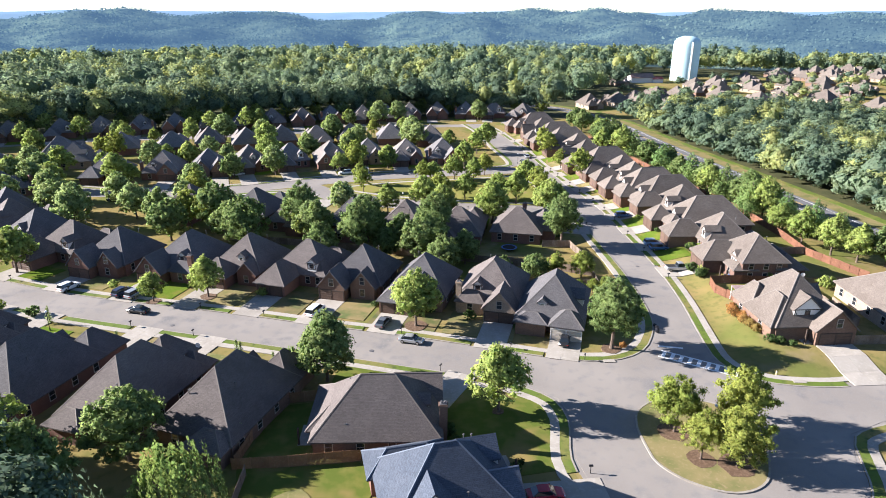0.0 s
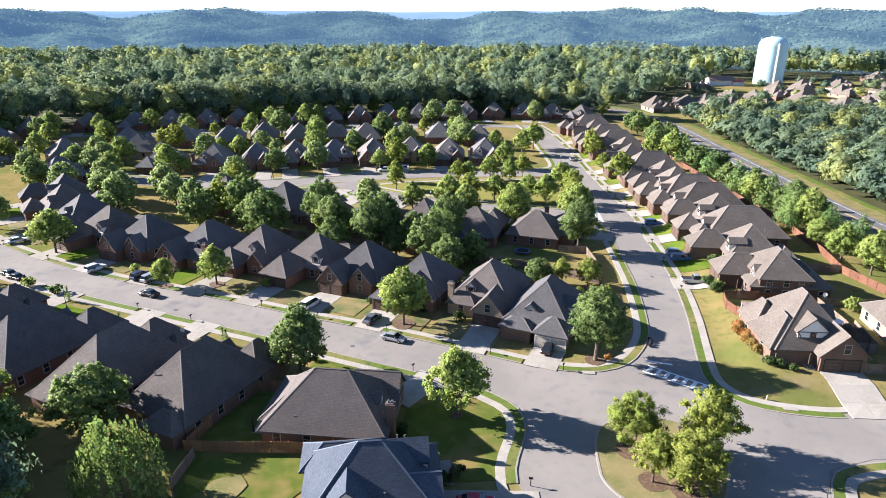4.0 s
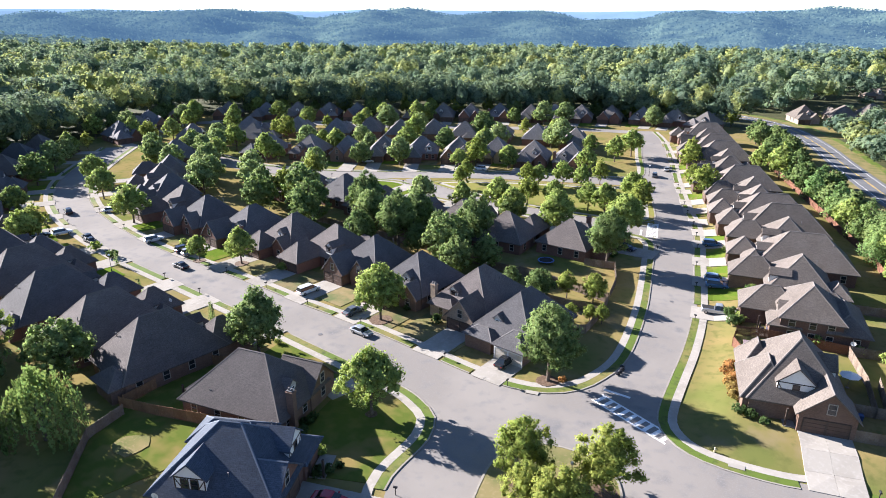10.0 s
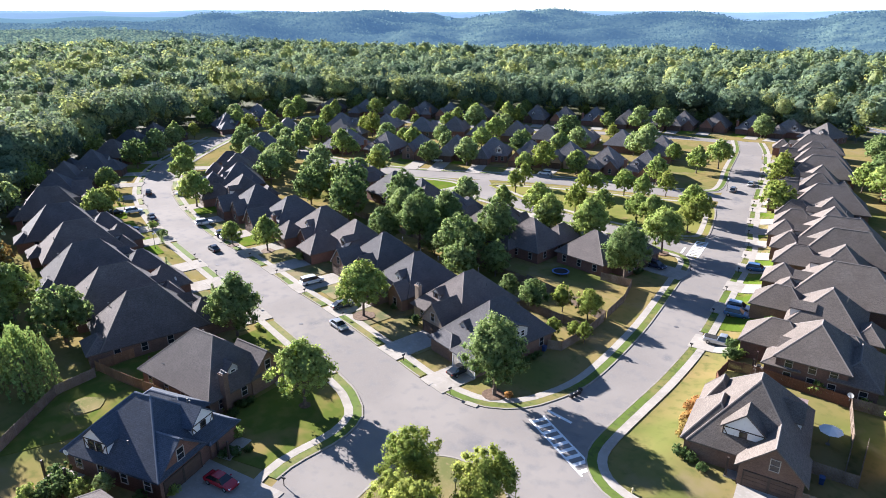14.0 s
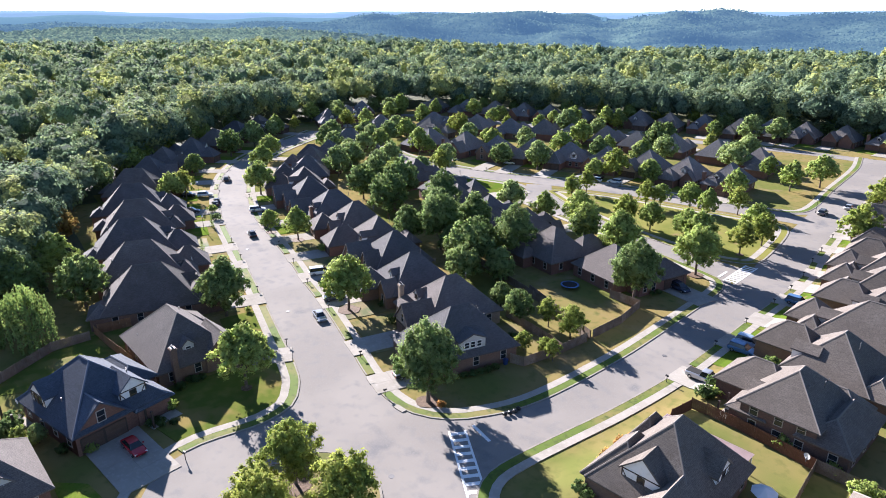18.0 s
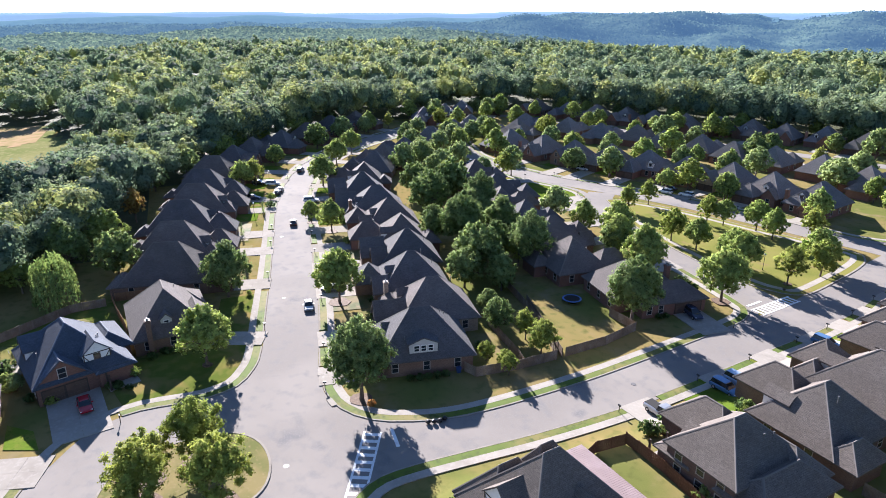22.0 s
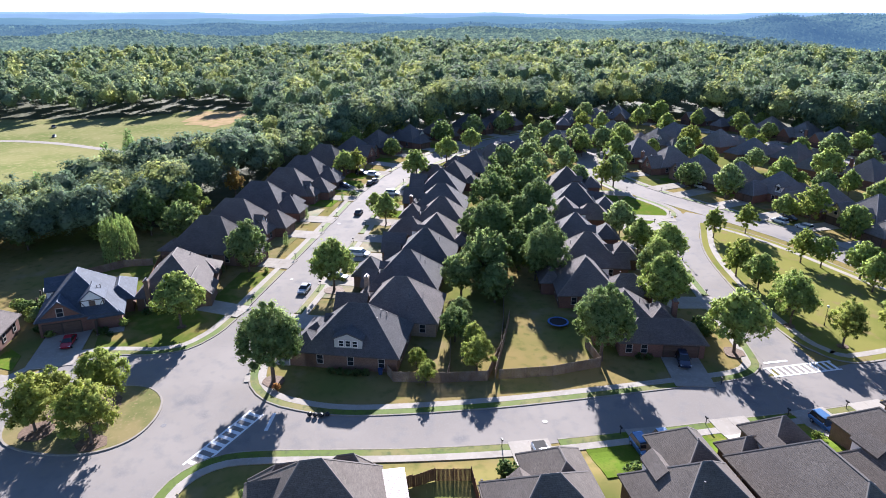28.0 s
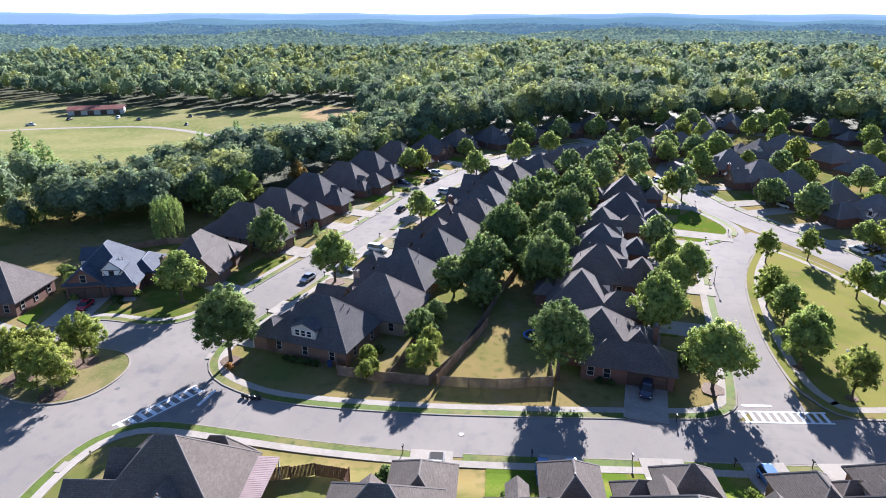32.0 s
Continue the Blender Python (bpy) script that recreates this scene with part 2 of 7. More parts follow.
M_TIMBER = material("dark_timber", (0.055, 0.04, 0.032), rough=0.7, vary=((3.0, (0.09, 0.06, 0.045), 0.45, 0.75, 3),))
M_GARAGE = material("garage_door", (0.10, 0.062, 0.045), rough=0.65, vary=((1.0, (0.13, 0.08, 0.058), 0.45, 0.75, 3),), spread=0.2)
M_GARAGE_L = material("pale_garage_door", (0.5, 0.45, 0.38), rough=0.6, vary=((1.0, (0.45, 0.4, 0.33), 0.45, 0.75, 3),))
M_GLASS = material("window_glass", (0.02, 0.024, 0.03), rough=0.08, spec=0.6)
M_METAL = material("vent_metal", (0.13, 0.125, 0.125), rough=0.6, metal=0.15)
M_TINROOF = material("metal_roof", (0.25, 0.175, 0.165), rough=0.55, metal=0.0, vary=((0.6, (0.29, 0.21, 0.20), 0.45, 0.7, 3),), spec=0.5)
M_FENCE = material("weathered_fence", (0.19, 0.14, 0.10), vary=((0.7, (0.26, 0.21, 0.165), 0.4, 0.7, 3), (5.0, (0.12, 0.09, 0.07), 0.5, 0.8, 2)), spread=0.2)
M_FENCE_O = material("new_fence", (0.31, 0.17, 0.085), vary=((0.9, (0.25, 0.13, 0.065), 0.4, 0.7, 3), (4.0, (0.38, 0.23, 0.13), 0.55, 0.8, 2)), spread=0.18)
M_FENCE_R = material("stained_fence", (0.17, 0.078, 0.045), vary=((0.9, (0.14, 0.062, 0.036), 0.4, 0.7, 3), (4.0, (0.26, 0.12, 0.07), 0.55, 0.8, 2)), spread=0.18)
M_BARK = material("bark", (0.11, 0.08, 0.06), vary=((3.0, (0.17, 0.13, 0.10), 0.45, 0.7, 3),), bump=(6.0, 0.8, 0.05))


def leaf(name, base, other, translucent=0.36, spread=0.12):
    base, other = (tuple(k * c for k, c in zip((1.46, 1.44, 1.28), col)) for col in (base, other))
    # second noise row paints the dark of shaded crown insides into the leaf colour
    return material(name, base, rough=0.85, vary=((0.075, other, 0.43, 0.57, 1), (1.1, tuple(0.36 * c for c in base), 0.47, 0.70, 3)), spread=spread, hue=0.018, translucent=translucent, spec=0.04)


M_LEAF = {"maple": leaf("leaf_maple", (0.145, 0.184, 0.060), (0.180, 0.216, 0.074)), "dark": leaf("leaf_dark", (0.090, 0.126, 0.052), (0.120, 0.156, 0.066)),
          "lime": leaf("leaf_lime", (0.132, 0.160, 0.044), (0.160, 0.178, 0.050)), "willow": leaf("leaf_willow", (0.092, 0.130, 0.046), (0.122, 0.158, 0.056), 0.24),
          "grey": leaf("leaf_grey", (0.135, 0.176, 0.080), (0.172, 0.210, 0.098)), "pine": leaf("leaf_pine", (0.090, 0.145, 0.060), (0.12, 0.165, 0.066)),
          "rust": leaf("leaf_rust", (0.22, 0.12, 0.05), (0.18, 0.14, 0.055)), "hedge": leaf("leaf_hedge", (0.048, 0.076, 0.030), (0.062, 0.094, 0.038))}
# extra blue in these leaf colours stands in for haze over the woods
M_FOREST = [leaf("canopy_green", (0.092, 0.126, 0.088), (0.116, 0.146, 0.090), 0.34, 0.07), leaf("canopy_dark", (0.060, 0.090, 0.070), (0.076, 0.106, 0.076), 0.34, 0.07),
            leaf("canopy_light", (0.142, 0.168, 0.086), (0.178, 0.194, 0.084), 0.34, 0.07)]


# ---- builders ----
def solid(name, verts, faces, mat, parent=None, label="", smooth=False):
    me = bpy.data.meshes.new(name)
    me.from_pydata([tuple(v) for v in verts], [], faces)
    me.materials.append(mat)
    if smooth:
        me.shade_smooth()
    ob = new(name, me)
    if parent:
        ob.parent = parent
    if label:
        ob["label"] = label
    return ob


def part(name, bm, mat, parent=None, label=""):
    me = bpy.data.meshes.new(name)
    bm.to_mesh(me)
    bm.free()
    me.materials.append(mat)
    ob = new(name, me)
    if parent:
        ob.parent = parent
    if label:
        ob["label"] = label
    return ob


def quads(name, array, mat, parent=None, normals=None):
    """A mesh of loose leaves from an array of shape (n, corners, 3); normals: one rounded shading normal for each leaf."""
    n, k = len(array), array.shape[1]
    me = bpy.data.meshes.new(name)
    me.vertices.add(k * n)
    me.vertices.foreach_set("co", np.asarray(array, np.float32).ravel())
    me.loops.add(k * n)
    me.loops.foreach_set("vertex_index", np.arange(k * n, dtype=np.int32))
    me.polygons.add(n)
    me.polygons.foreach_set("loop_start", np.arange(0, k * n, k, dtype=np.int32))
    me.update(calc_edges=True)
    if normals is not None:
        me.polygons.foreach_set("use_smooth", np.ones(n, bool))
        me.normals_split_custom_set_from_vertices(np.repeat(np.asarray(normals, np.float32), k, 0))
    me.materials.append(mat)
    ob = new(name, me)
    if parent:
        ob.parent = parent
    return ob


def box(bm, x0, x1, y0, y1, z0, z1, m=None):
    vs = [bm.verts.new((x, y, z)) for z in (z0, z1) for x, y in ((x0, y0), (x1, y0), (x1, y1), (x0, y1))]
    for f in ((3, 2, 1, 0), (4, 5, 6, 7), (0, 1, 5, 4), (1, 2, 6, 5), (2, 3, 7, 6), (3, 0, 4, 7)):
        bm.faces.new([vs[i] for i in f])
    if m:
        bmesh.ops.transform(bm, matrix=m, verts=vs)
    return vs


def prism(bm, outline, z0, z1):
    """A slab from an outline (list of x, y)."""
    a = [bm.verts.new((x, y, z0)) for x, y in outline]
    b = [bm.verts.new((x, y, z1)) for x, y in outline]
    bm.faces.new(b)
    bm.faces.new(a[::-1])
    for i in range(len(a)):
        j = (i + 1) % len(a)
        bm.faces.new((a[i], a[j], b[j], b[i]))


def tube(bm, a, b, ra, rb, sides=8):
    a, b = Vector(a), Vector(b)
    q = (b - a).to_track_quat("Z", "Y")
    ra_, rb_ = [], []
    for k in range(sides):
        d = q @ Vector((math.cos(2 * math.pi * k / sides), math.sin(2 * math.pi * k / sides), 0))
        ra_.append(bm.verts.new(a + d * ra))
        rb_.append(bm.verts.new(b + d * rb))
    for k in range(sides):
        bm.faces.new((ra_[k], ra_[(k + 1) % sides], rb_[(k + 1) % sides], rb_[k]))
    bm.faces.new(rb_)
    bm.faces.new(ra_[::-1])


def smooth_line(points, step=2.0):
    """A Catmull-Rom curve through points, sampled about every step metres."""
    p = [np.array(points[0]) * 2 - np.array(points[1])] + [np.array(q, float) for q in points] + [np.array(points[-1]) * 2 - np.array(points[-2])]
    out = []
    for i in range(1, len(p) - 2):
        n = max(1, int(np.linalg.norm(p[i + 1] - p[i]) / step))
        for k in range(n):
            t = k / n
            out.append(0.5 * (2 * p[i] + (p[i + 1] - p[i - 1]) * t + (2 * p[i - 1] - 5 * p[i] + 4 * p[i + 1] - p[i + 2]) * t * t + (3 * p[i] - p[i - 1] - 3 * p[i + 1] + p[i + 2]) * t ** 3))
    out.append(p[-2])
    return np.array(out)


def offset(line, d):
    """The line moved d metres to its left."""
    t = np.gradient(line, axis=0)
    t /= np.linalg.norm(t, axis=1)[:, None] + 1e-9
    return line + np.stack([-t[:, 1], t[:, 0]], 1) * d


def ribbon(name, left, right, z0, z1, mat, parent=None, keep=None):
    """A slab between two lines; keep(i) tells which of its cells are built."""
    bm = bmesh.new()
    for i in range(len(left) - 1):
        if keep and not keep(0.25 * (left[i] + left[i + 1] + right[i] + right[i + 1])):
            continue
        vs = [bm.verts.new((*p, z)) for z in (z0, z1) for p in (left[i], right[i], right[i + 1], left[i + 1])]
        for f in ((4, 5, 6, 7), (0, 4, 7, 3), (1, 2, 6, 5)):
            bm.faces.new([vs[k] for k in f])
        if i == 0 or (keep and True):
            bm.faces.new([vs[k] for k in (0, 1, 5, 4)])
            bm.faces.new([vs[k] for k in (3, 7, 6, 2)])
    return part(name, bm, mat, parent)


# ---- ground ----
def ease(a, b, v):
    t = np.clip((v - a) / (b - a), 0, 1)
    return t * t * (3 - 2 * t)


KERB_AT = ((88, 60), (93, 41), (97, 38), (103, 37), (124, 37), (139, 36.4), (156.5, 34.2), (171, 32), (186, 30), (200, 27), (212, 23.4), (247, 14.7), (282.5, 7), (322, -3.5), (345, -12))
ROAD_AT = ((60, 125), (120, 113), (172, 99.2), (197, 90), (218, 82.6), (240, 75.8), (270, 68.6), (305, 61.8), (345, 55.5))


def bank(x, y):
    """The plots east of the straight street stand a little above it, and fall back to the highway."""
    k, h = (np.interp(y, [p[0] for p in c], [p[1] for p in c]) for c in (KERB_AT, ROAD_AT))
    return 1.35 * ease(3.6, 11.0, x - k) * ease(95.0, 102.5, y) * ease(345, 320, y) * ease(11, 24, h - x)


def lie(x, y):
    """Height of the ground: level about the streets, falling to the meadow in the south-west and to the valley beyond the woods."""
    x, y = np.asarray(x, float), np.asarray(y, float)
    west = ease(60, 240, -x) * ease(85, -10, y)
    r = np.hypot(x, y - 120)
    plateau = ease(-0.35, -0.9, (x + 0.35 * (y - 120)) / (r + 1))
    return bank(x, y) - 9.0 * west - (70.0 - 60.0 * plateau) * ease(0, 1, (r - 590 - 260 * plateau) / 900)


axis = np.concatenate([-np.geomspace(4700, 420, 34), np.linspace(-400, 400, 81), np.geomspace(420, 4700, 34)])
axis_x = np.unique(np.concatenate([axis[(axis < -25) | (axis > 90)], np.arange(-25, 64, 1.5), np.arange(64, 91, 5.0)]))
axis_y = np.unique(np.concatenate([axis[(axis < -32) | (axis > -10)], np.arange(-32, -9.9, 1.5)])) + 120
gx, gy = np.meshgrid(axis_x, axis_y)
gz = lie(gx, gy)
n_ax = len(axis_x)
cells = [(j * n_ax + i, j * n_ax + i + 1, (j + 1) * n_ax + i + 1, (j + 1) * n_ax + i) for j in range(len(axis_y) - 1) for i in range(n_ax - 1)]
ground = solid("ground", np.stack([gx.ravel(), gy.ravel(), gz.ravel()], 1), cells, M_GRASS, smooth=True)
tagged(ground, "patchy olive and straw-coloured grass ground", "ground", kind="structure")

# ---- kerb lines of the streets ----
KERB_NORTH = smooth_line([(-205, 196), (-186, 172), (-168, 152), (-150, 138), (-130, 127), (-107, 118.8), (-85, 113.2), (-66, 110.5), (-47, 107.6), (-33, 105), (-19, 103), (-4.8, 100.2), (8, 97.4), (16, 96.6), (21.5, 97.8), (26, 101.3),
                          (28.6, 106.5), (30.2, 113), (30.3, 122), (29.2, 136), (27.5, 148.4), (25.6, 160.3), (23.8, 171), (22.3, 177), (19.5, 180.8), (15, 182.3), (0, 184.2), (-24.6, 186.6), (-49, 189.4), (-55, 191.4), (-59.6, 195.8), (-64.4, 199.8), (-70, 201.2), (-77, 199.8), (-87, 195.6), (-95, 192.6), (-108, 189.2), (-125, 187)])
KERB_SOUTH = smooth_line([(-212, 190), (-193, 166), (-174, 145), (-154, 130), (-132, 119), (-108, 111), (-85, 105.4), (-60, 101), (-37, 97), (-17, 93.2), (-1, 90.2), (5, 88.2), (9.5, 85), (11.3, 80), (11.2, 75.5), (11.0, 71), (12.3, 66.4), (15, 63.6), (19, 61.2), (23.4, 58.4), (29, 56.8)])
KERB_EAST = smooth_line([(120, 104), (90, 99), (62, 94.0), (54.5, 92.2), (47.4, 91.9), (42.6, 92.9), (39.2, 95.4), (37.2, 99), (36.7, 104), (36.8, 112), (37.0, 124), (36.3, 139), (34.1, 156.5), (32, 171), (30, 186), (27, 200), (23.4, 212), (14.7, 247), (7, 282.5), (-3.5, 322), (-12, 345)])
KERB_E_SOUTH = smooth_line([(120, 94), (90, 89.5), (66, 86), (56, 83.5), (50, 80), (48.2, 75), (46.4, 68.4), (42.4, 62), (36.4, 58), (29, 56.8)])
PARK = smooth_line([(16, 193.4), (18.4, 197), (16.2, 208), (12.2, 222), (8.6, 229), (3, 230.6), (-18, 223.8), (-36, 218.4), (-49, 212.6), (-57.6, 206.4), (-58.4, 203.4), (-52, 200.6), (-38.7, 195.6), (-25, 192.6), (-5, 190.6), (10, 191.0), (16, 193.4)])
KERB_B_NW = smooth_line([(-62, 220.4), (-45, 227.8), (-20, 235.6), (-4, 240), (3, 244.4), (4.6, 250), (2.5, 262), (-2.5, 281), (-11.5, 320), (-20, 345)])
KERB_D_NORTH = smooth_line([(-62, 220.4), (-78, 211), (-94, 203), (-109, 198.2), (-125, 195.8), (-140, 196.4), (-165, 202.4)])


def road(name, line, width, z, mat=M_ROAD):
    s = smooth_line(line)
    ob = ribbon(name, offset(s, width / 2), offset(s, -width / 2), -0.3, z, mat)
    return tagged(ob, "pale weathered asphalt residential street", "road", kind="structure")


road("road_a", [(26, 91), (14, 91.4), (3, 93.8), (-12, 96.8), (-28, 99.8), (-50, 103.8), (-70, 107.2), (-96, 112.2), (-118, 118), (-135, 124), (-152, 134), (-171, 148.5), (-190, 169), (-208, 193)], 8.8, 0.030)
road("road_b", [(33.0, 92), (33.6, 104), (34.3, 114), (34.2, 124), (33.1, 138), (31, 152), (28.8, 166), (26.5, 180), (24.3, 192), (20.4, 206), (12, 240), (2.2, 280), (-7.5, 321), (-16, 345)], 9.3, 0.034)
road("road_c", [(25, 187), (12, 186.4), (-5, 187.2), (-28, 190.2), (-46, 193.6), (-57, 199), (-66, 207)], 8.5, 0.038)
road("road_d", [(12, 240), (-2, 236), (-20, 230.6), (-42, 223.8), (-60, 215.6), (-76, 206.8), (-92, 199), (-108, 194), (-125, 191.6), (-140, 192.2), (-165, 198.2)], 8.5, 0.042)
road("road_e", [(22, 90), (34, 88), (48, 88.5), (62, 90.5), (90, 94.5), (120, 99)], 9.2, 0.046)
road("road_f", [(-240, 246), (-222, 264), (-200, 275), (-180, 283), (-150, 291), (-130, 299), (-111, 307), (-89, 317), (-60, 329), (-35, 337), (-14, 340)], 8.4, 0.05)
bm = bmesh.new()
prism(bm, [(-6, 91.4), (5, 88.4), (9.6, 85.2), (11.4, 80), (11.3, 75.5), (11.1, 71), (12.4, 66.5), (15.1, 63.7), (19.1, 61.3), (23.5, 58.5), (29, 56.9), (36.3, 58.1), (42.3, 62.1), (46.3, 68.4), (48.1, 75), (50.1, 80.2), (56.1, 83.7), (66, 86.2), (66, 95.8), (54.9, 93.4), (47.2, 93.0), (42.8, 94.5), (39.3, 98), (37.8, 103), (37.8, 110), (30.4, 110), (28.8, 106.5), (26.2, 101.1), (21.5, 97.5), (16, 96.3), (0, 98.9)], -0.3, 0.058)
tagged(part("road_junction", bm, M_ROAD), "pale asphalt junction round a planted island", "road", kind="structure")

DRIVES = []  # footprints of the driveways, which break the verge


def in_drive(p):
    for cx, cy, ux, uy, length, half in DRIVES:
        dx, dy = p[0] - cx, p[1] - cy
        if -1.0 < dx * ux + dy * uy < length + 1.5 and abs(dx * uy - dy * ux) < half:
            return True
    return False


def roadside(line, side, walk_from=1.95, walk_wide=1.3, until=None):
    """Kerb, grass verge and footway along a kerb line; side 1: to its left."""
    k = lambda p: (until is None or until(p))
    a, b = offset(line, side * 0.42), offset(line, side * 0.66)
    tagged(ribbon("gutter", offset(line, side * 0.36), offset(line, -side * 1.3), -0.3, 0.024, M_ROAD, keep=k), "pale asphalt edge of the street", "road", kind="structure")
    tagged(ribbon("kerb", a, b, -0.3, 0.13, M_KERB, keep=lambda p: k(p) and not in_drive(p)), "pale concrete kerb along the street", "kerb", kind="structure")
    c = offset(line, side * walk_from)
    tagged(ribbon("verge", b, c, -0.3, 0.115, M_VERGE, keep=lambda p: k(p) and not in_drive(p)), "narrow green grass verge between kerb and footway", "verge", kind="structure")
    d = offset(line, side * (walk_from + walk_wide))
    tagged(ribbon("pavement", c, d, -0.3, 0.125, M_CONC, keep=k), "pale concrete footway slabs", "pavement", kind="structure")


# ---- houses ----
def gable_mass(bmw, x, y, w, d, e, p, kind):
    """Walls of one block of a house, with its gable ends."""
    x0, x1, y0, y1 = x - w / 2, x + w / 2, y - d / 2, y + d / 2
    box(bmw, x0, x1, y0, y1, -0.4, e)
    if kind == "gy":
        h = e + w / 2 * p
        for ya, yb in ((y0, y0 + 0.25), (y1 - 0.25, y1)):
            vs = [bmw.verts.new(c) for c in ((x0, ya, e), (x1, ya, e), (x, ya, h), (x0, yb, e), (x1, yb, e), (x, yb, h))]
            for f in ((0, 1, 2), (5, 4, 3), (0, 3, 4, 1), (1, 4, 5, 2), (2, 5, 3, 0)):
                bmw.faces.new([vs[i] for i in f])
    if kind == "gx":
        h = e + d / 2 * p
        for xa, xb in ((x0, x0 + 0.25), (x1 - 0.25, x1)):
            vs = [bmw.verts.new(c) for c in ((xa, y0, e), (xa, y1, e), (xa, y, h), (xb, y0, e), (xb, y1, e), (xb, y, h))]
            for f in ((2, 1, 0), (3, 4, 5), (1, 4, 3, 0), (2, 5, 4, 1), (0, 3, 5, 2)):
                bmw.faces.new([vs[i] for i in f])


def roof_mass(bm, caps, x, y, w, d, e, p, kind, o=0.5):
    """A roof with overhanging eaves and a fascia; adds its hips and ridges to caps."""
    fz = 0.2
    if kind == "hip":
        W, D = w / 2 + o, d / 2 + o
        run = min(W, D)
        h = e + run * p - o * p * 0.5
        base = e - o * p * 0.5
        rx, ry = (W - run, 0) if W >= D else (0, D - run)
        cs = [(-W, -D), (W, -D), (W, D), (-W, D)]
        low = [bm.verts.new((x + a, y + b, base - fz)) for a, b in cs]
        mid = [bm.verts.new((x + a, y + b, base)) for a, b in cs]
        tops = [(x - rx, y - ry, h), (x + rx, y + ry, h)]
        if max(rx, ry) < 0.05:
            t = bm.verts.new((x, y, h))
            top = [t, t]
        else:
            top = [bm.verts.new(q) for q in tops]
        bm.faces.new(low[::-1])
        for i in range(4):
            bm.faces.new((low[i], low[(i + 1) % 4], mid[(i + 1) % 4], mid[i]))
        if W >= D:
            ends = [0, 1, 1, 0]
        else:
            ends = [0, 0, 1, 1]
        for i in range(4):
            a, b = top[ends[i]], top[ends[(i + 1) % 4]]
            bm.faces.new((mid[i], mid[(i + 1) % 4], b, a) if a is not b else (mid[i], mid[(i + 1) % 4], a))
            caps.append((tuple(mid[i].co), tuple(top[ends[i]].co)))
        if top[0] is not top[1]:
            caps.append((tops[0], tops[1]))
        return h
    swap = kind == "gx"
    if swap:
        w, d = d, w
    W, D = w / 2 + o, d / 2 + o * 0.7
    base, h = e - o * p, e + w / 2 * p + 0.02
    f = (lambda a, b, z: (x + b, y + a, z)) if swap else (lambda a, b, z: (x + a, y + b, z))
    prof = [(-W, base), (0, h), (W, base), (W, base + 0.22), (0, h + 0.24), (-W, base + 0.22)]
    A = [bm.verts.new(f(a, -D, z)) for a, z in prof]
    B = [bm.verts.new(f(a, D, z)) for a, z in prof]
    bm.faces.new(A if not swap else A[::-1])
    bm.faces.new(B[::-1] if not swap else B)
    for i in range(6):
        j = (i + 1) % 6
        bm.faces.new((A[i], B[i], B[j], A[j]) if not swap else (A[j], B[j], B[i], A[i]))
    caps.append((f(0, -D, h + 0.24), f(0, D, h + 0.24)))
    return h


def cap_strip(bm, a, b, r=0.13):
    a, b = Vector(a), Vector(b)
    s = (b - a).normalized().cross(Vector((0, 0, 1)))
    s = (s.normalized() if s.length > 1e-4 else Vector((1, 0, 0))) * r
    up = Vector((0, 0, 0.05))
    vs = [bm.verts.new(q) for q in (a - s - up, a + up, a + s - up, b - s - up, b + up, b + s - up)]
    for f in ((0, 1, 4, 3), (1, 2, 5, 4), (0, 3, 5, 2), (0, 2, 1), (3, 4, 5)):
        bm.faces.new([vs[i] for i in f])


FACING = {"s": 0, "e": 90, "n": 180, "w": 270}


def ring(bm, x0, x1, z0, z1, t, y0, y1, m, bar=False):
    """A frame round an opening in one piece, with a glazing bar across when asked."""
    zm = (z0 + z1) / 2
    xs, zs = [x0 - t, x0, x1, x1 + t], [z0 - t, z0, zm - 0.03, zm + 0.03, z1, z1 + t]
    hole = {(1, 1), (1, 3)} if bar else {(1, 1), (1, 2), (1, 3)}
    f = [[bm.verts.new(m @ Vector((x, y0, z))) for z in zs] for x in xs]
    b = [[bm.verts.new(m @ Vector((x, y1, z))) for z in zs] for x in xs]
    gone = lambda i, k: not (0 <= i < 3 and 0 <= k < 5) or (i, k) in hole
    for i in range(3):
        for k in range(5):
            if gone(i, k):
                continue
            bm.faces.new((f[i][k], f[i + 1][k], f[i + 1][k + 1], f[i][k + 1]))
            for di, dk, p, q in ((-1, 0, (i, k + 1), (i, k)), (1, 0, (i + 1, k), (i + 1, k + 1)), (0, -1, (i, k), (i + 1, k)), (0, 1, (i + 1, k + 1), (i, k + 1))):
                if gone(i + di, k + dk):
                    bm.faces.new((f[p[0]][p[1]], f[q[0]][q[1]], b[q[0]][q[1]], b[p[0]][p[1]]))


def window(parent, x, y, z, face, w=0.95, h=1.5, bars=True):
    """A window set in a wall: frame, glass and glazing bar. face: the way it looks out."""
    m = Matrix.Translation((x, y, z)) @ pose(0, 0, 0, 0, 0, FACING[face])
    bm = bmesh.new()
    ring(bm, -w / 2, w / 2, -h / 2, h / 2, 0.1, -0.08, 0.05, m, bars)
    ob = part("window", bm, M_FRAME, parent)
    bm = bmesh.new()
    box(bm, -w / 2, w / 2, -0.035, 0.03, -h / 2, h / 2, m)
    part("pane", bm, M_GLASS, ob, "dark window glass")
    return ob


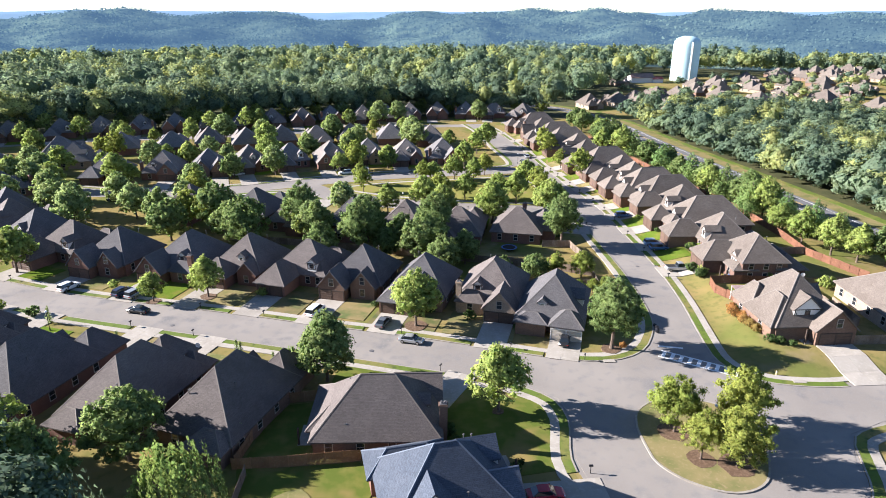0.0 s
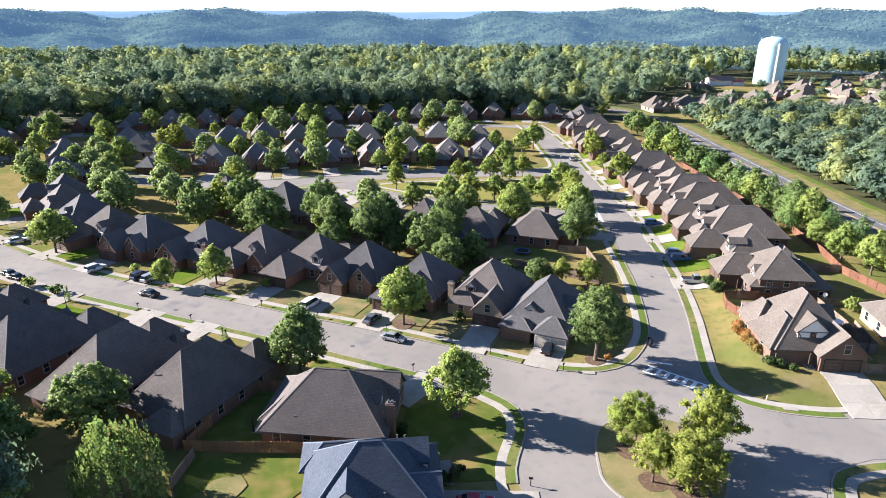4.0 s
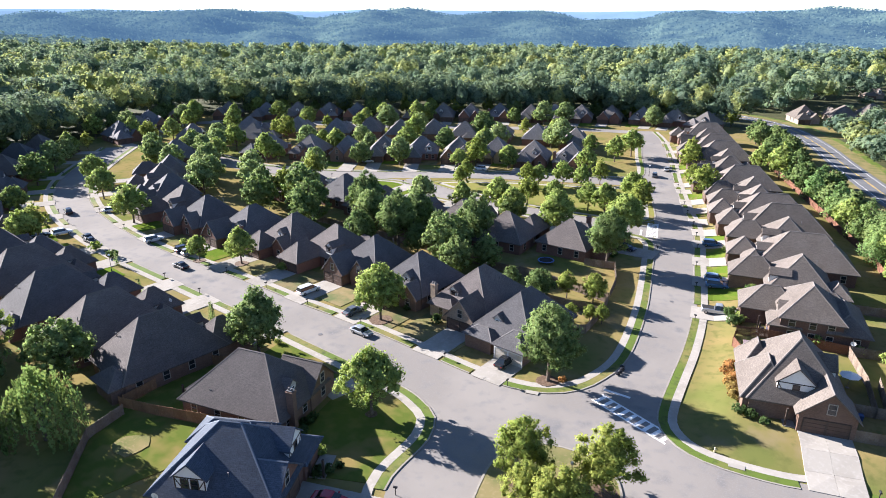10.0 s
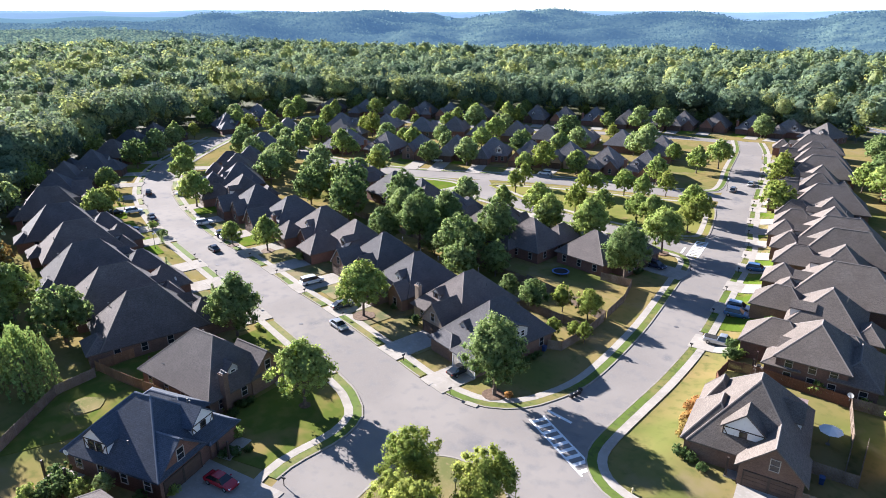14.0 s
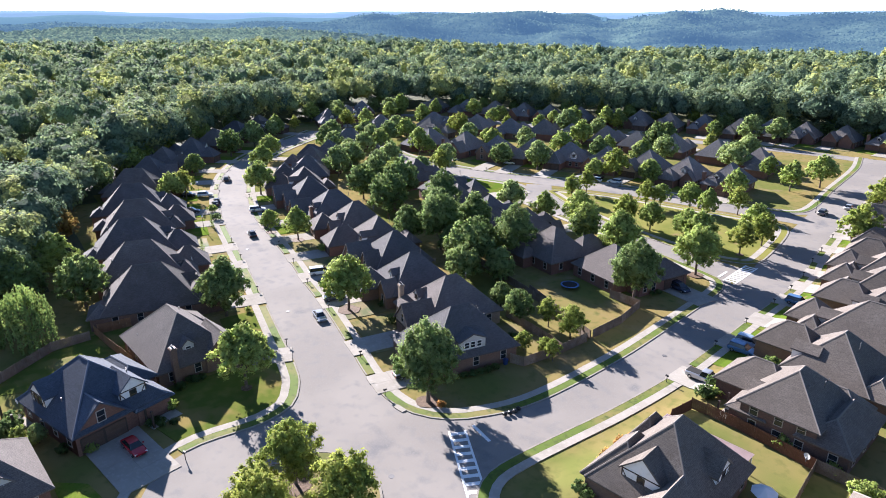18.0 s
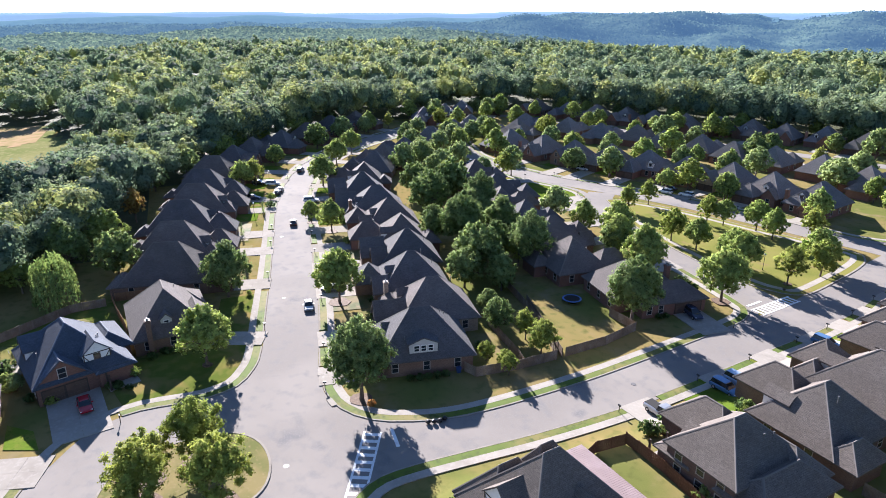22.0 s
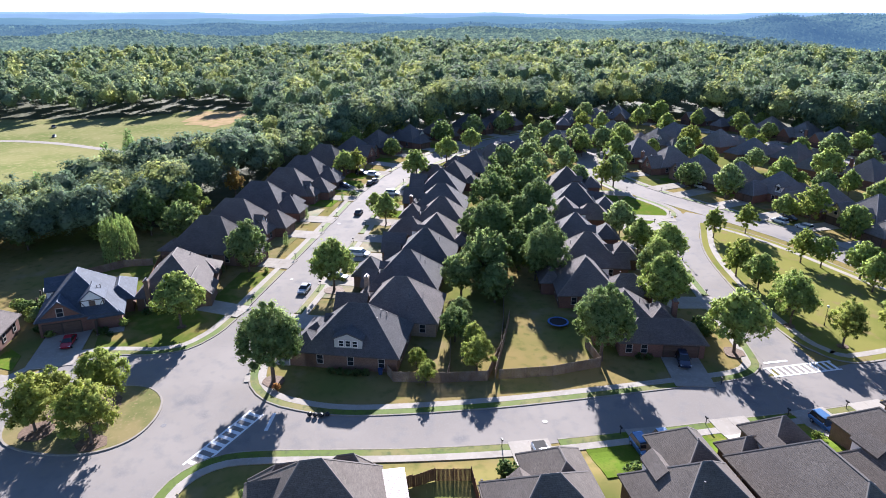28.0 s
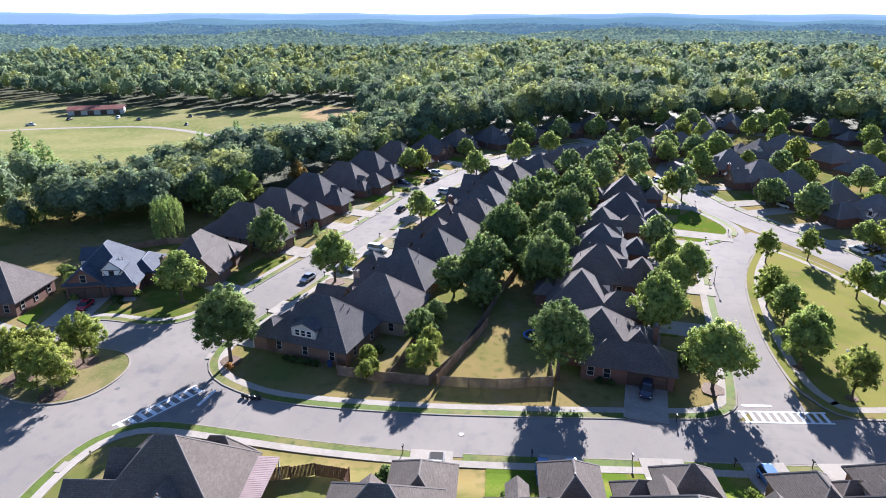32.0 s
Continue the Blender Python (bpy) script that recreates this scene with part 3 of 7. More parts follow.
def garage_door(parent, x, y, face="s", w=2.6, h=2.2, mat=None):
    m = Matrix.Translation((x, y, 0)) @ pose(0, 0, 0, 0, 0, FACING[face])
    bm = bmesh.new()
    prof = [(0.02, 0.05)]
    for k in range(4):
        a, c = 0.05 + k * h / 4, 0.05 + (k + 1) * h / 4
        prof += [(-0.03, a), (-0.07, a + 0.04), (-0.07, c - 0.04), (-0.03, c)]
    prof += [(0.02, h + 0.05)]
    L = [bm.verts.new(m @ Vector((-w / 2, y, z))) for y, z in prof]
    R = [bm.verts.new(m @ Vector((w / 2, y, z))) for y, z in prof]
    for k in range(len(prof) - 1):
        bm.faces.new((L[k], R[k], R[k + 1], L[k + 1]))
    ob = part("garage_door", bm, mat or M_GARAGE, parent)
    bm = bmesh.new()
    ring(bm, -w / 2, w / 2, 0.05, h, 0.16, -0.1, 0.02, m)
    part("door_frame", bm, M_WHITE if mat else M_TIMBER, ob)
    return ob


def dormer(parent, x, y, z, face, w, h, depth, mr, wall, lights=1, timber=False, kind="gy"):
    m = Matrix.Translation((x, y, z)) @ pose(0, 0, 0, 0, 0, FACING[face])
    bm = bmesh.new()
    pitch = 0.42 if lights > 2 else 0.9
    gable_mass(bm, 0, depth / 2, w, depth, h, pitch, kind)
    bmesh.ops.transform(bm, matrix=m, verts=bm.verts[:])
    ob = part("dormer", bm, wall, parent, "pale dormer wall" + (" with dark half-timbering" if timber else ""))
    bm, caps = bmesh.new(), []
    roof_mass(bm, caps, 0, depth / 2, w, depth, h, pitch, kind, 0.3)
    bmesh.ops.transform(bm, matrix=m, verts=bm.verts[:])
    part("dormer_roof", bm, mr, ob)
    for k in range(lights):
        bm = bmesh.new()
        wx = (k - (lights - 1) / 2) * 1.15
        hw = 0.38
        ring(bm, wx - hw, wx + hw, 0.34, h - 0.29, 0.09, -0.08, 0.03, m, True)
        part("window_frame", bm, M_TIMBER if timber else M_WHITE, ob)
        bm = bmesh.new()
        box(bm, wx - hw, wx + hw, -0.03, 0.03, 0.34, h - 0.29, m)
        part("pane", bm, M_GLASS, ob, "dark dormer window glass")
    if timber:
        beams = [(a - 0.07, a + 0.07, -0.04, 0.02, 0.14, h - 0.14, m) for a in (-w / 2 + 0.08, w / 2 - 0.08)]
        beams += [(-w / 2, w / 2, -0.045, 0.02, h - 0.14, h, m), (-w / 2, w / 2, -0.045, 0.02, 0.0, 0.14, m)]
        for sx in (-1, 1):
            q = m @ Matrix.Translation((sx * (w / 2 - 0.55), 0, h / 2)) @ pose(0, 0, 0, 0, sx * 32, 0)
            beams.append((-0.06, 0.06, -0.035, 0.01, -h / 2 + 0.1, h / 2 - 0.1, q))
        for q in beams:
            bm = bmesh.new()
            box(bm, *q)
            part("beam", bm, M_TIMBER, ob)
    return ob


def chimney(parent, x, y, top, mat, w=1.1, d=0.8):
    bm = bmesh.new()
    box(bm, x - w / 2, x + w / 2, y - d / 2, y + d / 2, 0, top)
    box(bm, x - w / 2 - 0.1, x + w / 2 + 0.1, y - d / 2 - 0.1, y + d / 2 + 0.1, top - 0.35, top - 0.1)
    ob = part("chimney", bm, mat, parent)
    bm = bmesh.new()
    for k in (-0.25, 0.25):
        tube(bm, (x + k, y, top), (x + k, y, top + 0.4), 0.15, 0.13)
    box(bm, x - w / 2 + 0.05, x + w / 2 - 0.05, y - d / 2 + 0.05, y + d / 2 - 0.05, top - 0.02, top + 0.06)
    part("chimney_pot", bm, M_METAL, ob)


LITE = [False]  # far houses: fewer windows, no vents


def house(label, masses, roof, wall, dormers=(), chimneys=(), garages=(), windows=(), vents=(), porch=(), group="", pale=False):
    """One house about its main ridge; it faces -y. masses: (x, y, width, depth, eave, pitch, kind)."""
    if LITE[0]:
        windows, vents = windows[:5], ()
    ob = new("house")
    tagged(ob, label, "house", group)
    bm, caps = bmesh.new(), []
    for q in masses:
        bw = bmesh.new()
        gable_mass(bw, *q)
        part("wall", bw, M_BRICK[wall], ob)
        bm, caps = bmesh.new(), []
        roof_mass(bm, caps, *q)
        r = part("roof", bm, M_ROOF[roof], ob)
        if LITE[0]:
            continue
        bm = bmesh.new()
        for a, b in caps:
            cap_strip(bm, a, b)
        part("ridge_cap", bm, M_CAP[roof], r, "paler ridge and hip shingles")
    for q in dormers:
        x, y, z, face, w, h, depth, lights, timber = q
        dormer(ob, x, y, z, face, w, h, depth, M_ROOF[roof], M_WHITE if timber else M_SIDING, lights, timber)
    for x, y, top in chimneys:
        chimney(ob, x, y, top, M_BRICK[wall])
    for x, y, face in garages:
        garage_door(ob, x, y, face, mat=M_GARAGE_L if pale else None)
    for x, y, z, face in windows:
        window(ob, x, y, z, face)
    for x, y, z in vents:
        bm = bmesh.new()
        tube(bm, (x, y, z - 0.6), (x, y, z + 0.35), 0.06, 0.06, 6)
        tube(bm, (x, y, z + 0.3), (x, y, z + 0.42), 0.11, 0.11, 6)
        part("vent_pipe", bm, M_METAL, ob)
    for x0, x1, y0, y1, z in porch:
        bm = bmesh.new()
        box(bm, x0, x1, y0, y1, 0.0, 0.14)
        p = part("porch", bm, M_CONC, ob)
        for a in (x0 + 0.2, x1 - 0.2):
            bm = bmesh.new()
            box(bm, a - 0.12, a + 0.12, y0 + 0.08, y0 + 0.32, 0.14, z)
            part("post", bm, M_TIMBER, p)
    return ob


def sides(x, y, w, d, z, every=3.4, faces="sewn"):
    out = []
    for f in faces:
        span = w if f in "sn" else d
        k = max(1, int(span / every))
        for i in range(k):
            c = (i + 0.5) / k * span - span / 2
            out.append({"s": (x + c, y - d / 2, z, "s"), "n": (x + c, y + d / 2, z, "n"), "e": (x + w / 2, y + c, z, "e"), "w": (x - w / 2, y + c, z, "w")}[f])
    return out


def variant(kind, roof, wall, s=1):
    """The repeated builder's plans of the streets; s: 1, or -1 for the mirrored plan."""
    R, Wl = ("dark brown", "dark grey", "tan-grey", "slate-blue", "ash-grey", "fawn-grey")[roof], ("red brick", "brown brick", "buff brick", "dark brick")[wall]
    lab = f"{Wl} house with steep {R} hip roof"
    flip = {"s": "s", "n": "n", "e": "e" if s > 0 else "w", "w": "w" if s > 0 else "e"}
    win = lambda rows: [(s * x, y, z, flip[f]) for x, y, z, f in rows]
    if kind == 0:
        return house(lab, [(0, 1.5, 12, 13.5, 3.1, 0.95, "hip"), (-s * 2.8, -7, 6.4, 6, 3.0, 0.95, "hip"), (s * 3.6, -5.6, 4.4, 2.6, 3.0, 1.05, "gy")], roof, wall,
                     dormers=[(s * 0.9, -3.9, 4.2, "s", 1.7, 1.3, 3.4, 1, False)], chimneys=[], garages=[(-s * 4.2, -10, "s"), (-s * 1.4, -10, "s")],
                     windows=win(sides(0, 1.5, 12, 13.5, 1.6, 4.2, "ewn") + [(3.6, -6.9, 1.6, "s")]), vents=[(s * 2, 5.5, 7.2), (-s * 2, 4, 8.0)])
    if kind == 1:
        return house(lab + ", brick chimney", [(0, 2, 12.2, 14.5, 3.1, 0.93, "hip"), (s * 3.0, -6.6, 6.0, 5.4, 3.0, 1.1, "gy"), (-s * 3.2, -5.4, 5.2, 3.0, 3.0, 1.0, "hip")], roof, wall,
                     dormers=[(-s * 2.2, -4.2, 4.0, "s", 1.8, 1.3, 3.4, 1, True)], chimneys=[(-s * 5.6, -5.9, 6.4)], garages=[(s * 1.6, -9.3, "s"), (s * 4.4, -9.3, "s")],
                     windows=win(sides(0, 2, 12.2, 14.5, 1.6, 4.4, "ewn") + [(-3.2, -6.9, 1.6, "s"), (3.0, -9.3, 3.8, "s")]), vents=[(-s * 1.5, 6, 7.6), (s * 3, 4, 6.4)])
    if kind == 2:
        return house(lab, [(0, 2.5, 12.6, 11.5, 3.1, 0.95, "hip"), (-s * 3.1, -5.4, 6.4, 9.0, 3.0, 0.95, "hip"), (s * 3.2, 9, 6, 4.0, 3.0, 0.9, "hip")], roof, wall,
                     dormers=[(s * 3.2, -3.0, 4.0, "s", 2.0, 1.4, 3.6, 1, True)], chimneys=[], garages=[(-s * 4.5, -9.9, "s"), (-s * 1.7, -9.9, "s")],
                     windows=win(sides(0, 2.5, 12.6, 11.5, 1.6, 4.0, "ewn") + [(4.6, -3.25, 1.6, "s"), (2.2, -3.25, 1.6, "s")]), vents=[(s * 1.6, 5.0, 8.0), (-s * 3, -4, 6.2)])
    if kind == 3:
        return house(lab, [(0, 0, 12, 12.4, 3.1, 0.97, "hip"), (s * 2.6, -8, 6.6, 5.5, 3.0, 0.9, "hip"), (-s * 2.2, 8.4, 7.0, 6.0, 3.0, 0.9, "hip")], roof, wall,
                     dormers=[(-s * 2.6, -4.6, 4.2, "s", 2.4, 1.3, 3.2, 2, False)], chimneys=[], garages=[(s * 1.2, -10.75, "s"), (s * 4.0, -10.75, "s")],
                     windows=win(sides(0, 0, 12, 12.4, 1.6, 4.2, "ew") + [(-3.2, -6.2, 1.6, "s")] + sides(-2.2, 8.4, 7, 6, 1.6, 3.0, "ewn")), vents=[(s * 1.5, 4.2, 7.4)])
    if kind == 5:
        return house(lab, [(0, 0, 12.0, 17.0, 3.0, 1.10, "hip"), (-s * 2.7, -9.6, 6.4, 7.6, 3.0, 1.02, "hip"), (s * 3.2, -8.6, 5.2, 4.0, 3.0, 1.0, "hip"), (-s * 3.0, 8.6, 5.6, 4.0, 2.8, 0.75, "hip")], roof, wall,
                     dormers=[(s * 1.6, -8.2, 3.9, "s", 2.0, 1.3, 3.4, 1, False)], chimneys=[], garages=[(-s * 4.1, -13.4, "s"), (-s * 1.3, -13.4, "s")],
                     windows=win(sides(0, 0, 12.0, 17, 1.6, 4.2, "ewn") + [(3.2, -10.6, 1.6, "s")]), vents=[(s * 2.4, 5.4, 7.0), (s * 2.9, 4.6, 6.6), (-s * 2.6, 2, 7.2)])
    if kind == 6:
        return house(lab, [(0, 3.5, 12.2, 19, 3.2, 0.95, "hip"), (-s * 2.6, -8.4, 6.4, 6.0, 3.1, 0.95, "hip"), (s * 3.0, -6.6, 5.4, 4.0, 3.1, 0.95, "hip")], roof, wall,
                     dormers=[(s * 1.4, -6.0, 4.0, "s", 2.4, 1.2, 3.2, 1, False)], chimneys=[], garages=[(-s * 4.0, -11.4, "s"), (-s * 1.2, -11.4, "s")],
                     windows=win(sides(0, 3.5, 12.2, 19, 1.6, 4.2, "ewn") + [(3.0, -8.6, 1.6, "s")]), vents=[(s * 2, 8.5, 7.2), (-s * 3, 5, 6.4)])
    return house(lab + ", front gables", [(0, 1.5, 12, 13, 3.2, 0.95, "hip"), (-s * 3.2, -6.3, 5.6, 5, 3.2, 1.15, "gy"), (s * 2.8, -5.4, 5.2, 3.0, 3.1, 1.15, "gy")], roof, wall,
                 dormers=[], chimneys=[], garages=[(-s * 4.6, -8.8, "s"), (-s * 1.9, -8.8, "s")],
                 windows=win(sides(0, 1.5, 12, 13, 1.6, 4.2, "ewn") + [(2.8, -6.9, 1.6, "s"), (-3.2, -8.8, 4.0, "s"), (2.8, -6.9, 4.2, "s")]), vents=[(s * 2, 5.0, 7.4)])


def to_kerb(p, u, length):
    """How far a drive from p along u runs to the nearest kerb line."""
    best = None
    for line in (KERB_NORTH, KERB_SOUTH, KERB_EAST, KERB_E_SOUTH, KERB_B_NW, KERB_D_NORTH):
        for a, b in zip(line[:-1], line[1:]):
            ex, ey = b[0] - a[0], b[1] - a[1]
            det = ex * u.y - ey * u.x
            if abs(det) < 1e-9:
                continue
            k = (u.x * (p.y - a[1]) - u.y * (p.x - a[0])) / -det
            s = (ex * (p.y - a[1]) - ey * (p.x - a[0])) / -det
            if 0 <= k <= 1 and 1.5 < s < length + 11 and (best is None or s < best):
                best = s
    return length if best is None else best - 0.15


def laid(bm, x0, x1, y0, y1, top, m, strips=1):
    """A slab in strips along y whose top follows the ground."""
    for k in range(strips):
        vs = box(bm, x0, x1, y0 + (y1 - y0) * k / strips, y0 + (y1 - y0) * (k + 1) / strips, -0.3, top, m)
        for v in vs:
            v.co.z += float(lie(v.co.x, v.co.y))


def driveway(x, y, rz, gx, start, length, wide=5.6):
    """A concrete drive from the garage (local gx, -start) to the street."""
    m = pose(x, y, 0, 0, 0, rz)
    a, u = m @ Vector((gx, -start, 0)), (m.to_3x3() @ Vector((0, -1, 0)))
    length = to_kerb(a, u, length)
    DRIVES.append((a.x, a.y, u.x, u.y, length, wide / 2 + 0.3))
    bm = bmesh.new()
    n = max(2, int(length / 3))
    for k in range(n):
        for a_, b_ in ((gx - wide / 2, gx - 0.01), (gx + 0.01, gx + wide / 2)):
            laid(bm, a_, b_, -start - length * (k + 1) / n + 0.02, -start - length * k / n, 0.138, m)
    tagged(part("driveway", bm, M_CONC), "pale jointed concrete driveway to the garage", "driveway", kind="structure")


LAWNS = (M_OLIVE, M_DRY, M_LAWN, M_OLIVE, M_LAWN, M_DRY)
DRIVE_AT = {0: (-2.8, 10.0), 1: (3.0, 9.3), 2: (-3.1, 9.9), 3: (2.6, 10.75), 4: (-3.2, 8.8), 5: (-2.7, 13.4), 6: (-2.6, 11.4)}


def front_lawn(x, y, rz, plan, mirror, drive, group):
    """Lawn on both sides of a drive, from the house to the footway."""
    gx, start = DRIVE_AT[plan]
    gx *= mirror
    m = pose(x, y, 0, 0, 0, rz)
    half = 7.4 if plan == 5 else 6.6
    k = int(abs(x * 3 + y * 5)) % 6
    if "straight" in group:
        k = (2, 4, 1)[k % 3]
    for a, b in ((-half, gx - 2.85), (gx + 2.85, half)):
        if b - a > 0.6:
            bm = bmesh.new()
            laid(bm, a, b, -(start + drive - 3.4), -start + 3.5, 0.095, m, 8 if "straight" in group else 1)
            tagged(part("front_lawn", bm, LAWNS[k]), ("olive patchy", "dry golden", "bright green", "olive patchy", "bright green", "dry golden")[k] + " mown front lawn beside a driveway", "lawn", kind="structure")


# each row: x, y of the main ridge, turn, plan, roof, wall, mirror, drive length (0: none)
ROW_A_NORTH = [(-1.2, 119.5, -9, 1, 0, 2, 1, 10), (-15.6, 121, -9.5, 0, 1, 1, 1, 10), (-29.3, 125, -10, 4, 1, 1, 1, 10.5), (-42.5, 127, -10.4, 2, 0, 0, 1, 10.5), (-56.5, 129.8, -10.4, 0, 0, 0, 1, 12), (-71, 129.8, -10.4, 1, 1, 0, -1, 9.5),
               (-88, 131, -11, 4, 1, 0, 1, 7.5), (-103.5, 135, -16, 2, 0, 0, 1, 8), (-118, 144, -28, 0, 1, 0, 1, 8), (-131, 153, -36, 3, 0, 0, -1, 8), (-143, 163, -40, 2, 1, 1, 1, 8)]
ROW_A_SOUTH = [(-37.9, 75.9, 167, 5, 0, 1, 1, 5.5), (-53.2, 77.4, 168, 5, 0, 0, -1, 6.5), (-71.6, 79.6, 169, 5, 1, 0, 1, 6.5), (-88.6, 84.0, 168, 5, 0, 0, -1, 6.5), (-107.0, 86.6, 165, 5, 1, 1, 1, 7.5), (-127, 91.0, 158, 5, 0, 0, -1, 8.5), (-147, 101, 150, 4, 1, 0, 1, 9), (-163, 110.5, 145, 2, 0, 0, 1, 9), (-176, 122, 140, 3, 1, 0, -1, 9), (-191, 137, 135, 0, 0, 0, 1, 9), (-207, 152, 130, 1, 1, 0, 1, 9), (-219, 168, 125, 2, 0, 0, -1, 9)]
ROW_B_EAST = [(51.6, 154.6, -84, 2, 2, 1, 1, 10), (51.4, 168.6, -82, 6, 2, 3, 1, 10), (48.6, 181.2, -80, 2, 2, 1, 1, 10), (46.8, 191.6, -79, 6, 2, 0, 1, 7), (43.6, 201.2, -78, 6, 2, 1, 1, 7), (40.8, 211.4, -77, 2, 2, 0, 1, 7), (38.5, 221, -76, 2, 2, 0, 1, 7), (34.6, 234, -76, 6, 2, 1, 1, 7), (30.6, 248, -76, 4, 2, 0, -1, 7), (27.4, 262, -76, 2, 2, 1, 1, 7), (24.0, 276, -76, 6, 2, 0, 1, 7), (20.5, 290, -76, 6, 2, 0, -1, 7), (17, 304, -76, 1, 2, 1, 1, 7), (13, 319, -76, 6, 2, 0, 1, 7)]
ROW_C_SOUTH = [(-10.7, 161.0, 176, 2, 0, 0, 1, 9), (-25.2, 164.2, 174, 0, 0, 1, -1, 8), (-40, 163.4, 172, 3, 1, 0, 1, 10), (-55.2, 166.6, 171, 2, 0, 0, -1, 10), (-69.5, 171.8, 170, 0, 1, 0, 1, 9), (-90.2, 172.6, 172, 3, 0, 0, 1, 9)]
ROW_D_NORTH = [(-139.5, 211, 8, 0, 1, 0, 1, 0), (-122.5, 217, 14, 1, 0, 0, 1, 4), (-107.5, 222.5, 24, 4, 1, 1, -1, 5), (-95.5, 231, 27, 0, 0, 0, 1, 5), (-81, 236.4, 26, 2, 1, 0, 1, 5), (-66.8, 241.2, 22, 1, 0, 0, -1, 5), (-53.6, 248.6, 14, 4, 1, 2, 1, 6), (-38.4, 249.6, 12, 0, 0, 0, 1, 5), (-24, 252, 12, 1, 1, 0, 1, 4)]
ROW_D_BACK = [(-161, 256, 208, 0, 0, 0, 1, 8), (-142, 262, 207, 2, 1, 1, 1, 8), (-130, 272, 206, 4, 0, 0, -1, 8), (-113.5, 273, 205, 1, 0, 0, 1, 8), (-100, 281, 203, 0, 1, 1, 1, 8), (-84.5, 283, 200, 2, 0, 0, -1, 8), (-70, 288, 196, 0, 0, 0, 1, 8), (-52, 291, 194, 4, 1, 0, 1, 8), (-33, 287, 192, 3, 0, 0, 1, 8),
              (-164, 229, 110, 3, 2, 2, 1, 0), (-178, 243, 120, 0, 1, 0, 1, 0), (-186, 215, 60, 2, 0, 0, 1, 0), (-160, 186, 150, 1, 1, 0, 1, 0), (-175, 200, 30, 0, 0, 0, -1, 0)]
RING = [(-221, 204, 75, 0, 1, 0, 1, 9), (-228, 219, 70, 2, 0, 0, 1, 9), (-239, 234, 65, 1, 1, 1, 1, 9), (-243, 256, 50, 0, 0, 0, -1, 9), (-229, 277, 28, 4, 0, 0, 1, 9), (-209, 285, 27, 2, 1, 0, 1, 9), (-195, 295, 27, 0, 0, 1, 1, 9), (-179, 302.5, 26, 1, 0, 0, -1, 9), (-164, 308, 25, 4, 1, 0, 1, 9),
        (-148, 314.5, 25, 0, 0, 0, 1, 9), (-134, 322, 24, 2, 1, 0, 1, 9), (-122, 331, 23, 0, 0, 1, -1, 9), (-107, 335, 22, 4, 0, 0, 1, 9), (-94, 344.5, 21, 1, 1, 0, 1, 9), (-77, 348, 18, 0, 0, 0, 1, 9), (-66, 355, 16, 2, 1, 0, -1, 9), (-53, 361, 12, 0, 0, 0, 1, 9), (-38, 366, 8, 4, 0, 0, 1, 9), (-22, 370, 4, 1, 1, 0, 1, 9), (-6, 371, 0, 2, 0, 0, 1, 9), (10, 366, -20, 0, 0, 0, 1, 9)]
STORE = {}
for row, group in ((ROW_A_NORTH, "houses along the curved street"), (ROW_A_SOUTH, "houses along the curved street"), (ROW_B_EAST, "houses along the straight street"), (ROW_C_SOUTH, "houses behind the park"), (ROW_D_NORTH, "houses facing the park"), (ROW_D_BACK, "houses behind the park row"), (RING, "houses along the edge of the woods")):
    LITE[0] = row in (ROW_D_BACK, RING)
    for x, y, rz, plan, roof, wall, mirror, drive in row:
        if row in (ROW_D_NORTH, ROW_D_BACK, RING):
            # far rows swap to paler shingles whose colour takes in the distance haze
            roof = (5, 4, 5)[roof]
        key = (plan, roof, wall, mirror, LITE[0])
        if key not in STORE:
            STORE[key] = variant(plan, roof, wall, mirror)
            ob = STORE[key]
            ob.matrix_basis = pose(x, y, float(lie(x, y)), 0, 0, rz)
        else:
            ob = copy_thing(STORE[key], pose(x, y, float(lie(x, y)), 0, 0, rz))
        ob["group"] = group
        if drive:
            front_lawn(x, y, rz, plan, mirror, drive, group)
            gx, start = {0: (-2.8, 10.0), 1: (3.0, 9.3), 2: (-3.1, 9.9), 3: (2.6, 10.75), 4: (-3.2, 8.8), 5: (-2.7, 13.4), 6: (-2.6, 11.4)}[plan]
            driveway(x, y, rz, gx * mirror, start, drive)
LITE[0] = False


# ---- single houses round the junction ----
def placed(ob, x, y, rz):
    ob.matrix_basis = pose(x, y, float(lie(x, y)), 0, 0, rz)
    return ob


corner = house("brown brick corner house with dark hip roof and white dormer", [(0, 0, 12, 15.4, 3.1, 0.98, "hip"), (3.3, -8.0, 5.4, 4.6, 3.1, 0.85, "hip"), (-3.2, -8.2, 5.4, 3.4, 2.9, 0.6, "hip")], 1, 1,
               dormers=[(5.6, -0.4, 3.7, "e", 4.6, 1.6, 3.8, 3, False), (-1.6, -6.2, 3.9, "s", 1.6, 1.3, 3, 1, False)], garages=[(4.7, -10.3, "s"), (2.0, -10.3, "s")], pale=True,
               windows=sides(0, 0, 12, 15.4, 1.6, 4.2, "ewn"), vents=[(-1.0, 3.6, 7.4), (-1.8, 4.4, 6.6), (1.8, 3.6, 7.2), (3.9, -3.2, 5.6)])
placed(corner, 11.0, 114.6, -10.5)
driveway(11.0, 114.6, -10.5, 3.4, 10.3, 6.8)
